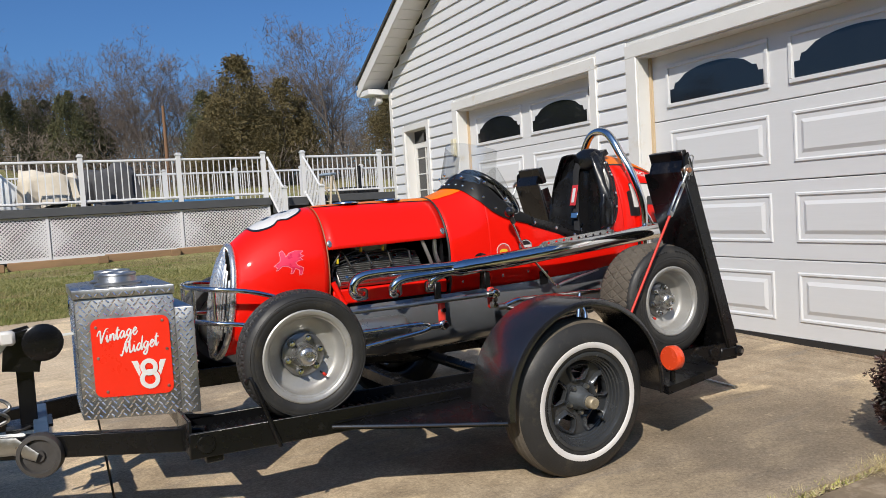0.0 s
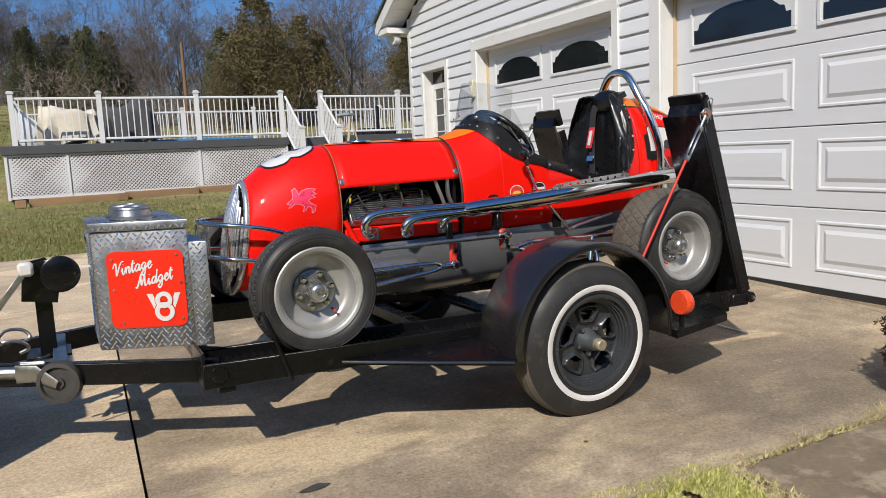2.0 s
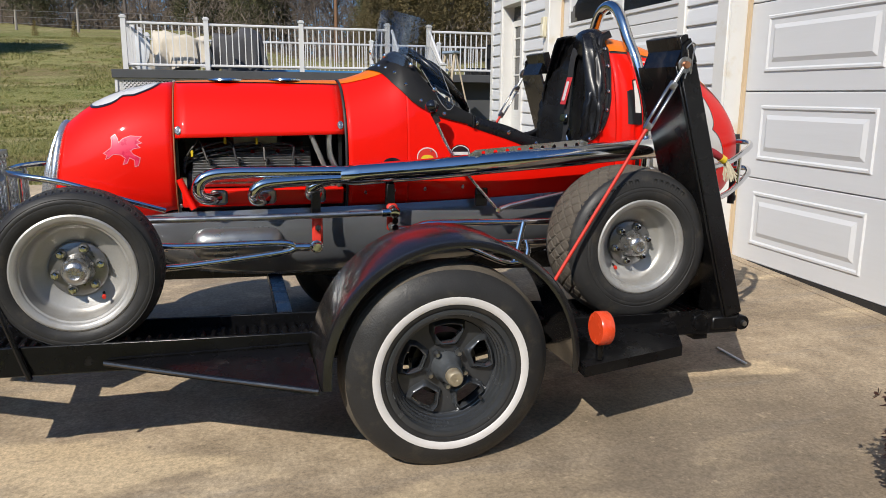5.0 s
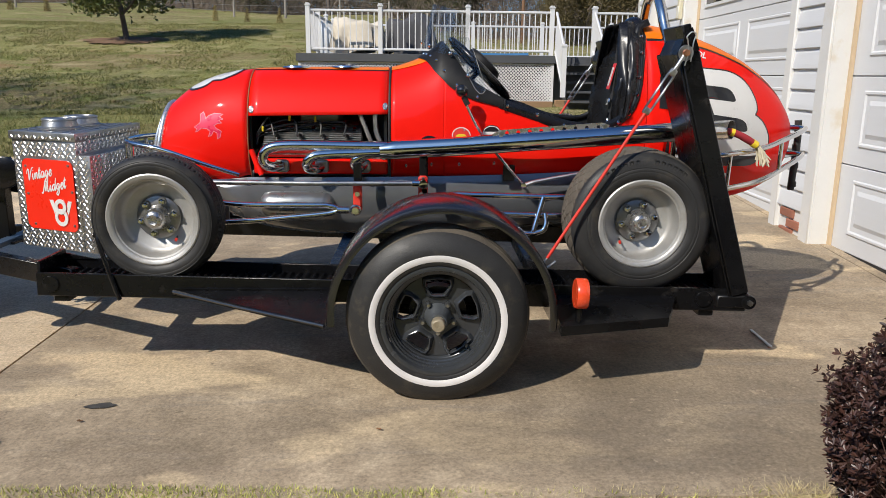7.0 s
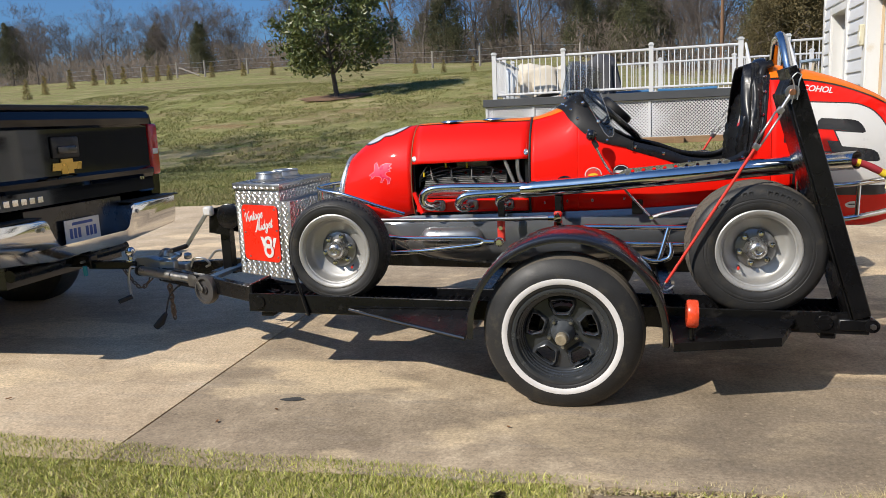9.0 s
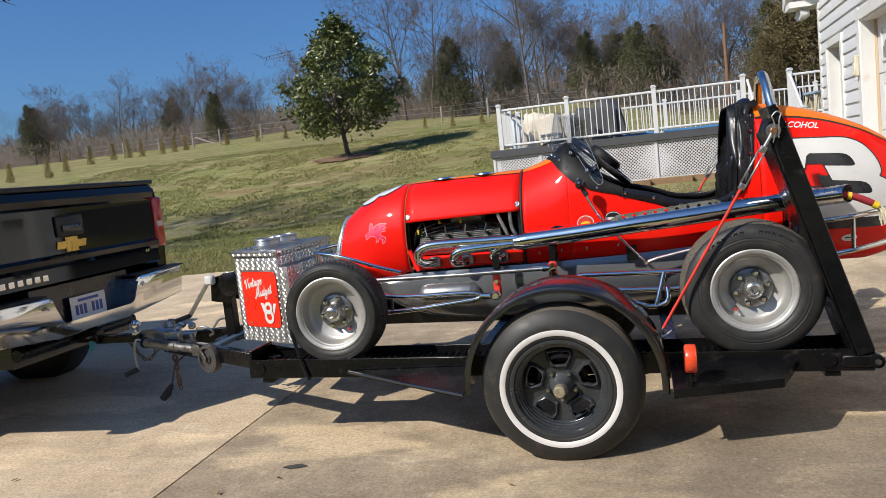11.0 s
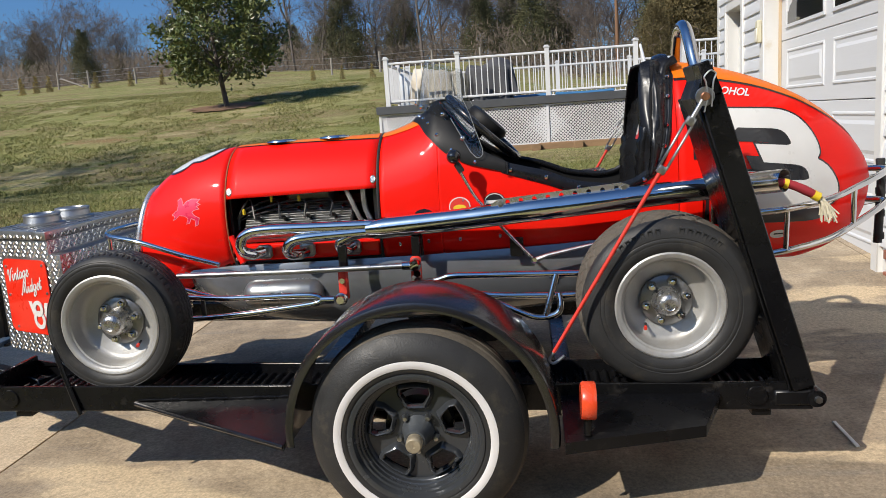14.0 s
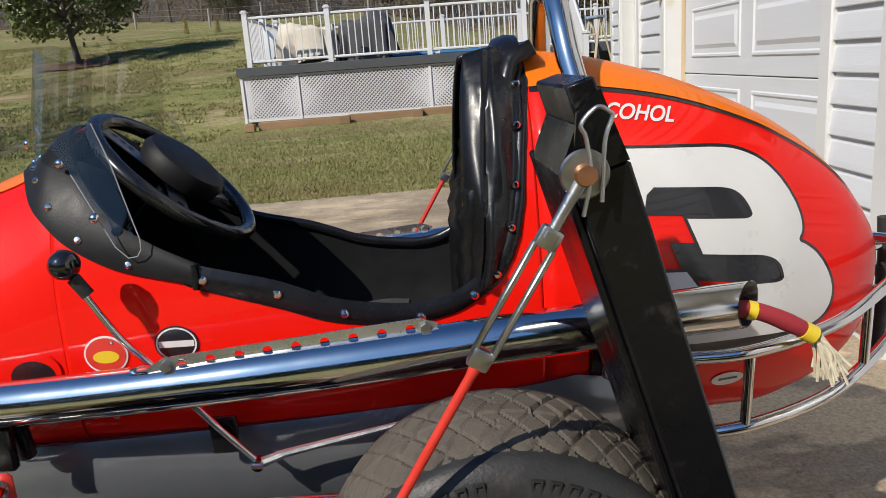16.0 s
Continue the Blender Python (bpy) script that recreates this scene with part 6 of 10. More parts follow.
# x, half width, top, height of the widest line, bottom, roundness of the top
BODY = [
    (-1.24, 0.144, 0.985, 0.79, 0.545, 2.0),
    (-1.20, 0.170, 1.030, 0.80, 0.545, 2.05),
    (-1.10, 0.202, 1.098, 0.82, 0.555, 2.1),
    (-0.95, 0.228, 1.152, 0.86, 0.59, 2.2),
    (-0.80, 0.240, 1.178, 0.89, 0.64, 2.05),
    (-0.50, 0.244, 1.186, 0.90, 0.65, 2.05),
    (-0.21, 0.247, 1.189, 0.90, 0.65, 2.05),
    (-0.12, 0.247, 1.212, 0.90, 0.65, 2.1),
    (-0.03, 0.247, 1.252, 0.90, 0.65, 2.2),
    (0.03, 0.246, 1.300, 0.90, 0.65, 2.3),
    (0.30, 0.252, 1.33, 0.90, 0.65, 2.3),
    (0.60, 0.254, 1.36, 0.90, 0.65, 2.3),
    (0.90, 0.248, 1.385, 0.91, 0.645, 2.2),
    (1.00, 0.246, 1.372, 0.92, 0.635, 2.2),
    (1.155, 0.232, 1.330, 0.93, 0.615, 2.15),
    (1.345, 0.190, 1.250, 0.93, 0.615, 2.1),
    (1.45, 0.150, 1.185, 0.92, 0.640, 2.05),
    (1.54, 0.112, 1.105, 0.92, 0.685, 2.0),
    (1.60, 0.068, 1.030, 0.91, 0.745, 2.0),
    (1.635, 0.030, 0.965, 0.905, 0.825, 2.0),
    (1.648, 0.004, 0.915, 0.90, 0.885, 2.0),
]
RIM = [(0.03, 1.296), (0.045, 1.276), (0.06, 1.250), (0.098, 1.190), (0.144, 1.143), (0.21, 1.098), (0.286, 1.056), (0.35, 1.038), (0.425, 1.018), (0.535, 0.976),
       (0.60, 0.964), (0.675, 0.958), (0.73, 0.968), (0.775, 0.992), (0.81, 1.018), (0.845, 1.08), (0.865, 1.18), (0.875, 1.27), (0.885, 1.33), (0.90, 1.382)]


def body_half(x, z):
    """Half width of the shell at a height."""
    w, zt, zc, zb, a = spline(BODY, x)
    if z >= zc:
        q = min(1.0, (z - zc) / max(1e-4, zt - zc))
        return w * max(0.0, 1 - q ** a) ** (1 / a)
    q = min(1.0, (zc - z) / max(1e-4, zc - zb))
    e = lerp([(-1.05, 2.3), (-0.95, 1.9), (-0.80, 2.3), (-0.70, 3.2), (0.70, 3.2), (0.95, 2.2), (1.1, 2.3)], x)[0]
    return w * max(0.0, 1 - q ** e) ** (1 / e)


def nose_shift(x, z):
    """The nose's front edge leans back towards its top."""
    f = max(0.0, min(1.0, (-0.85 - x) / 0.39))
    return f * f * (0.16 * (z - 0.80) - 0.35 * (z - 0.80) ** 2 * (1 if z < 0.8 else 0))


def shell(xs, ztop, zbot, n=22, thick=0.004, full=True):
    """A piece of the skin between two heights, mirrored to both sides; ztop or zbot of None: to the crown or keel."""
    bm = bmesh.new()
    for sg in (-1, 1):
        grid = []
        for x in xs:
            w, zt, zc, zb, a = spline(BODY, x)
            z1 = zt if ztop is None else min(zt, ztop(x))
            z0 = zb if zbot is None else max(zb, zbot(x))
            row = []
            # spaced by angle so that the crown stays round
            def ang(z):
                if z >= zc:
                    return math.acos(min(1.0, ((z - zc) / (zt - zc)))) if zt > zc else 0.0
                return math.pi / 2 + math.asin(min(1.0, (zc - z) / (zc - zb)))
            a1, a0 = ang(z1), ang(z0)
            for i in range(n + 1):
                t = a1 + (a0 - a1) * i / n
                z = zc + (zt - zc) * math.cos(t) if t <= math.pi / 2 else zc - (zc - zb) * math.sin(t - math.pi / 2)
                y = body_half(x, z)
                row.append(bm.verts.new((x + nose_shift(x, z), CY + sg * y, z)))
            grid.append(row)
        for p, q in zip(grid, grid[1:]):
            for i in range(n):
                f = (p[i], p[i + 1], q[i + 1], q[i])
                bm.faces.new(f if sg > 0 else tuple(reversed(f)))
    bmesh.ops.remove_doubles(bm, verts=bm.verts, dist=0.0006)
    bmesh.ops.dissolve_degenerate(bm, dist=0.0001, edges=bm.edges)
    return bm


def skin(name, bm, material, parent, label="", thick=0.004):
    ob = part(name, bm, material, parent, label, smooth=50)
    if thick:
        mod = ob.modifiers.new("thickness", "SOLIDIFY")
        mod.thickness, mod.offset = thick, -1.0
    return ob


def steps(a, b, n):
    return [a + (b - a) * i / n for i in range(n + 1)]


NEAR = -1


def on_body(x, z, out=0.002):
    return Vector((x + nose_shift(x, z), CY - body_half(x, z) - out, z))


def decal(name, outlines, material, parent, out=0.0025, label="", cuts=3):
    """Flat outlines in (x, z), with holes, wrapped on to the near side of the shell."""
    bm = bmesh.new()
    es = []
    for o in outlines:
        vs = [bm.verts.new((x, 0, z)) for x, z in o]
        es += [bm.edges.new((vs[i], vs[(i + 1) % len(vs)])) for i in range(len(vs))]
    bmesh.ops.triangle_fill(bm, edges=es, use_beauty=True, use_dissolve=False)
    for _ in range(cuts):
        long = [e for e in bm.edges if e.calc_length() > 0.02]
        if not long:
            break
        bmesh.ops.subdivide_edges(bm, edges=long, cuts=1)
        bmesh.ops.triangulate(bm, faces=bm.faces[:])
    for v in bm.verts:
        p = on_body(v.co.x, v.co.z, out)
        v.co = p
    ob = part(name, bm, material, parent, label, smooth=60)
    return ob


def wrap_text(text, size, material, m, parent, out=0.003, shear=0.0, bold=0.0):
    ob = words(text, size, material, m, parent, shear=shear, bold=bold, extrude=0.0)
    bm = bmesh.new()
    bm.from_mesh(ob.data)
    for _ in range(2):
        long = [e for e in bm.edges if e.calc_length() > 0.012]
        if long:
            bmesh.ops.subdivide_edges(bm, edges=long, cuts=1)
            bmesh.ops.triangulate(bm, faces=bm.faces[:])
    for v in bm.verts:
        v.co = on_body(v.co.x, v.co.z, out)
    bm.to_mesh(ob.data)
    bm.free()
    return ob


SILL = lambda x: spline([(-1.3, 0.54), (-0.85, 0.715), (-0.80, 0.716), (-0.2, 0.724), (0.25, 0.736), (0.6, 0.753), (0.9, 0.777), (0.99, 0.788)], x)[0]
OPEN = lambda x: spline([(-0.80, 0.982), (-0.2, 0.994)], x)[0]
rimz = lambda x: spline(RIM, x)[0]

nose = skin("nose", shell(steps(-1.205, -0.805, 16), None, lambda x: lerp([(-1.24, 0.54), (-1.12, 0.555), (-1.0, 0.63), (-0.84, 0.722), (-0.80, 0.728)], x)[0]), RED, CAR, "rounded red nose cowl")
hood = skin("hood", shell(steps(-0.798, -0.205, 14), None, OPEN), RED, CAR, "red hood")
cowl = skin("cowl", shell(steps(-0.197, 0.0295, 10) + [0.031], None, SILL), RED, CAR, "red scuttle")
side_xs = sorted(set([0.0315, 0.04, 0.05, 0.06, 0.075, 0.09, 0.105, 0.12, 0.14, 0.17, 0.2, 0.25, 0.3, 0.36, 0.42, 0.48, 0.54, 0.6, 0.66, 0.72, 0.77, 0.8, 0.82, 0.84, 0.852, 0.862, 0.87, 0.876, 0.882, 0.888, 0.894, 0.9]))
cockpit = skin("cockpit_side", shell(side_xs, rimz, SILL, n=18), RED, CAR, "red cockpit sides")
tail = skin("tail", shell(steps(0.901, 1.60, 26) + [1.62, 1.635, 1.643, 1.648], None, lambda x: SILL(x) if x < 0.99 else 0.0, n=30), RED, CAR, "bulbous red tail tank")
# painted stripe along the crown of the tail and hood
def crown(xs, halfwidth, out=0.0025):
    bm = bmesh.new()
    rows = []
    for x in xs:
        w, zt, zc, zb, a = spline(BODY, x)
        hw = halfwidth(x)
        row = []
        for i in range(13):
            f = -1 + 2 * i / 12
            y = min(0.98 * w, hw) * f
            q = max(0.0, 1 - (abs(y) / w) ** a) ** (1 / a)
            row.append(bm.verts.new((x, CY + y, zc + (zt - zc) * q + out)))
        rows.append(row)
    for p, q in zip(rows, rows[1:]):
        for i in range(12):
            bm.faces.new((p[i], p[i + 1], q[i + 1], q[i]))
    return bm


part("tail_stripe_edge", crown(steps(0.905, 1.57, 24), lambda x: lerp([(0.9, 0.147), (1.05, 0.137), (1.25, 0.108), (1.4, 0.083), (1.57, 0.037)], x)[0], 0.0018), INK, tail)
part("tail_stripe", crown(steps(0.903, 1.57, 24), lambda x: lerp([(0.9, 0.140), (1.05, 0.130), (1.25, 0.101), (1.4, 0.077), (1.57, 0.03)], x)[0], 0.0032), ORANGE, tail, "orange crown stripe")
part("hood_stripe_edge", crown(steps(-0.795, -0.21, 12), lambda x: lerp([(-0.8, 0.055), (-0.2, 0.088)], x)[0], 0.0018), INK, hood)
part("hood_stripe", crown(steps(-0.795, -0.21, 12), lambda x: lerp([(-0.8, 0.05), (-0.2, 0.082)], x)[0], 0.003), ORANGE, hood, "orange crown stripe")
part("cowl_stripe", crown(steps(-0.196, -0.01, 6), lambda x: lerp([(-0.2, 0.082), (0.0, 0.125)], x)[0], 0.003), ORANGE, cowl, "orange crown stripe")
# seams
def girdle(x, r=0.004, z0=None, out=0.001, sides=(-1, 1)):
    w, zt, zc, zb, a = spline(BODY, x)
    pts = []
    lo = SILL(x) if z0 is None else z0
    for i in range(33):
        t = math.pi * i / 32
        z = zc + (zt - zc) * math.cos(t) if t <= math.pi / 2 else zc - (zc - lo) * (t - math.pi / 2) / (math.pi / 2)
        pts.append((z, body_half(x, z)))
    line = [(x + nose_shift(x, z), CY - y - out, z) for z, y in reversed(pts)] + [(x + nose_shift(x, z), CY + y + out, z) for z, y in pts[1:]]
    return tubed(line, r, 6)


part("seam", girdle(-0.8015, 0.0028), mat("tan_seam", (0.30, 0.10, 0.04), 0.6), nose)
part("cowl_lacing", girdle(-0.2, 0.0055), RUBBER, cowl, "black rubber lacing")


def skin_screw(x, z, parent, r=0.014):
    p = on_body(x, z, 0.0)
    q = on_body(x, z + 0.01, 0.0) - on_body(x, z - 0.01, 0.0)
    n = Vector((1, 0, 0)).cross(q).normalized()
    if n.y > 0:
        n = -n
    m = Matrix.Translation(p) @ n.to_track_quat("-Y", "Z").to_matrix().to_4x4()
    o = part("fastener", lathed([(0, -0.005), (r * 0.40, -0.0048), (r * 0.48, -0.0025), (r * 0.8, -0.003), (r, -0.0015), (r * 1.05, 0.0), (0, 0.0)], 20, m @ Matrix.Diagonal((0.8, 1, 1.15, 1))), HUBCAST, parent, "worn quarter-turn fastener")
    return o


skin_screw(-0.787, 1.008, hood)
skin_screw(-0.218, 1.026, hood)
for x, z in ((-0.79, 0.742), (-0.13, 0.776), (-0.02, 0.782), (0.1, 0.784), (0.25, 0.79), (0.12, 0.93), (-0.05, 0.86)):
    skin_screw(x, z, cowl if x < 0.03 else cockpit, 0.007)


# grille: chrome shell and upright bars on a bulged front
def grille():
    zs = steps(0.545, 1.02, 22)

    def edge(z):
        x = -1.205
        return x + nose_shift(x, z), body_half(x, min(z, 1.018))

    def front(z, f):
        """Bulged surface; f from -1 to 1 across."""
        q = (z - 0.535) / 0.47
        xe, he = edge(max(0.547, min(z, 1.018)))
        bulge = 0.058 * (max(0.0, math.sin(math.pi * min(1.0, max(0.0, 0.06 + 0.88 * q)))) ** 0.7)
        return Vector((xe - bulge * (1 - f * f) ** 0.6 - 0.004, CY + he * f * 0.97, z))
    ring = []
    x = -1.205
    w, zt, zc, zb, a = spline(BODY, x)
    for i in range(48):
        t = 2 * math.pi * i / 48
        s, c = math.sin(t), math.cos(t)
        z = zc + ((zt - zc) if c > 0 else (zc - zb)) * c
        y = body_half(x, max(zb + 1e-4, min(zt - 1e-4, z))) * (1 if s >= 0 else -1)
        ring.append((x + nose_shift(x, z) - 0.004, CY + y, z))
    g = part("grille_shell", tubed(ring, 0.014, 10, closed=True), GRILLE, CAR, "chrome grille surround")
    for k in range(19):
        f = -0.93 + 1.86 * k / 18
        lim = math.sqrt(max(0.02, 1 - f * f * 0.92))
        line = [front(0.77 + (z - 0.77) * lim, f) for z in zs]
        part("grille_bar", tubed(line, 0.0062, 8), GRILLE, g)
    bm = bmesh.new()
    rows = [[bm.verts.new(front(0.77 + (z - 0.77) * math.sqrt(max(0.02, 1 - f * f * 0.92)), f) + Vector((0.022, 0, 0))) for f in steps(-0.95, 0.95, 12)] for z in zs]
    for p, q in zip(rows, rows[1:]):
        for i in range(12):
            bm.faces.new((p[i], p[i + 1], q[i + 1], q[i]))
    part("grille_backing", bm, INK, g)


grille()

# nose bumper hoops
def hoop(z, reach, dz, parent=None):
    pts = [(-0.84, CY - 0.265, z - 0.12 + dz), (-0.98, CY - 0.275, z - 0.075), (-1.15, CY - 0.27, z - 0.018), (-1.30, CY - 0.225, z + 0.006), (-1.36 - reach, CY - 0.12, z + 0.01), (-1.375 - reach, CY, z + 0.01)]
    far = [(x, 2 * CY - y, q) for x, y, q in reversed(pts[:-1])]
    return tubed(smoothline(pts + far, 6), 0.0105, 12)


nerf = part("front_bumper", hoop(0.855, 0.0, 0.0), CHROME, CAR, "chrome tube front bumper")
part("lower_hoop", hoop(0.715, 0.0, 0.0), CHROME, nerf)
for sy in (-0.12, 0.12):
    part("bumper_upright", tubed([(-1.362, CY + sy, 0.862), (-1.362, CY + sy, 0.722)], 0.009, 10), CHROME, nerf)
for s in (-1, 1):
    part("bumper_mount", tubed([(-1.30, CY + s * 0.224, 0.86), (-1.30, CY + s * 0.224, 0.72)], 0.009, 10), CHROME, nerf)

# belly pan
def pan():
    P = [(-1.02, 0.70, 0.60, 0.20), (-0.9, 0.71, 0.53, 0.235), (-0.7, 0.725, 0.475, 0.25), (-0.45, 0.735, 0.455, 0.256), (0.0, 0.75, 0.465, 0.262), (0.5, 0.775, 0.50, 0.265), (0.95, 0.79, 0.56, 0.255), (1.1, 0.76, 0.60, 0.235)]
    bm = bmesh.new()
    rows = []
    for x in steps(-1.02, 1.1, 30):
        zt, zb, w = spline(P, x)
        zt = SILL(x) + 0.003 if -0.85 < x < 0.95 else zt
        w -= 0.014
        sec = [(w - 0.075, zt - 0.004), (w - 0.01, zt), (w + 0.002, zt - 0.03), (w + 0.006, (zt + zb) / 2 + 0.05), (w - 0.01, zb + 0.09), (w - 0.055, zb + 0.025), (w - 0.11, zb), (0.0, zb - 0.004)]
        rows.append([bm.verts.new((x, CY - y, z)) for y, z in sec] + [bm.verts.new((x, CY + y, z)) for y, z in reversed(sec[:-1])])
    for p, q in zip(rows, rows[1:]):
        for i in range(len(p) - 1):
            bm.faces.new((p[i], p[i + 1], q[i + 1], q[i]))
    bm.faces.new(rows[0])
    bm.faces.new(rows[-1])
    return bm


belly = part("belly_pan", pan(), GREYPAN, CAR, "glossy dark grey belly pan", smooth=35)
# bulged starter housing under the engine
part("side_tank", lathed([(0.0, 0.0), (0.03, 0.004), (0.05, 0.02), (0.058, 0.05), (0.058, 0.27), (0.05, 0.30), (0.03, 0.316), (0.0, 0.32)], 28, pose(-0.76, CY - 0.235, 0.605, 0, 3, -90)), mat("satin_grey", (0.30, 0.31, 0.31), 0.3, 0.8, var=0.08), CAR, "polished grey tank along the pan")

# ---- engine ----
LEAD = mat("lead_sleeve", (0.035, 0.032, 0.026), 0.5)
eng = part("engine_block", boxed(-0.77, -0.21, CY - 0.17, CY + 0.17, 0.70, 0.86, bevel=0.01), CASTIRON, CAR, "dark flathead engine")
part("bulkhead", boxed(-0.225, -0.212, CY - 0.208, CY + 0.208, 0.66, 1.02), INK, eng)
part("bulkhead", boxed(-0.80, -0.79, CY - 0.204, CY + 0.204, 0.66, 1.02), INK, eng)
for s in (-1, 1):
    m = pose(-0.535, CY + s * 0.158, 0.868, -s * 50, 0, 0)
    head = part("cylinder_head", boxed(-0.215, 0.215, -0.075, 0.075, -0.016, 0.016, bevel=0.006, m=m), FINNED, eng, "finned aluminium cylinder head")
    for k in range(13):
        y = -0.069 + 0.0115 * k
        part("fin", boxed(-0.21, 0.21, y - 0.0017, y + 0.0017, 0.014, 0.034, bevel=0.0006, m=m), FINNED, head)
    for k in range(5):
        for y in (-0.05, 0.045):
            part("head_nut", lathed([(0, -0.04), (0.008, -0.04), (0.0085, -0.02), (0.0, -0.02)], 6, m @ pose(-0.18 + 0.09 * k, y, 0, -90, 0, 0)), CHROME, head)
    for k in range(4):
        x = -0.68 + 0.10 * k
        boot = part("spark_plug_boot", tubed([m @ Vector((-0.15 + 0.1 * k, 0.0, 0.02)), m @ Vector((-0.15 + 0.1 * k, -0.006, 0.055)), m @ Vector((-0.158 + 0.1 * k, -0.018, 0.072))], [0.009, 0.0085, 0.007], 10), RUBBER, head)
        pts = [m @ Vector((-0.158 + 0.1 * k, -0.018, 0.072)), Vector((x - 0.04, CY + s * 0.18, 0.97 - 0.004 * k)), Vector((-0.74, CY + s * (0.20 - 0.008 * k), 0.95 - 0.016 * k)), Vector((-0.775, CY + s * 0.19, 0.90 - 0.014 * k))]
        part("ignition_lead", tubed(smoothline(pts, 7), 0.0042, 6), WEBBING if k % 2 else LEAD, eng)
    for x, z in ((-0.745, 0.93), (-0.63, 0.975), (-0.52, 0.972)):
        part("lead_clip", boxed(x - 0.0045, x + 0.0045, CY + s * 0.195 - 0.008, CY + s * 0.195 + 0.008, z - 0.016, z + 0.008, bevel=0.002), YELLOW, eng)
# black panel added to keep the bay dark and stop the view through
part("bay_filler", boxed(-0.79, -0.22, CY + 0.186, CY + 0.192, 0.80, 1.03), INK, eng)
part("intake", boxed(-0.62, -0.42, CY - 0.06, CY + 0.06, 0.86, 1.02, bevel=0.02), FINNED, eng)
for y0 in (CY - 0.215,):
    part("hose", tubed(smoothline([(-0.33, y0, 1.0), (-0.29, y0, 0.90), (-0.25, y0 + 0.01, 0.80), (-0.235, y0, 0.74)], 6), 0.009, 8), mat("braided_hose", (0.30, 0.29, 0.27), 0.5, 0.6), eng)
    part("hose", tubed(smoothline([(-0.262, y0, 1.0), (-0.258, y0, 0.92), (-0.235, y0, 0.86), (-0.225, y0, 0.80)], 6), 0.011, 8), STEEL, eng)
    part("motor_mount", tubed(smoothline([(-0.79, CY - 0.24, 0.84), (-0.765, CY - 0.25, 0.775), (-0.745, CY - 0.26, 0.735)], 5), [0.012] * 11, 10), RED, eng, "red motor mount")
part("frame_rail", boxed(-0.785, -0.21, CY - 0.225, CY - 0.19, 0.735, 0.80, bevel=0.006), RED, CAR, "red frame rail")

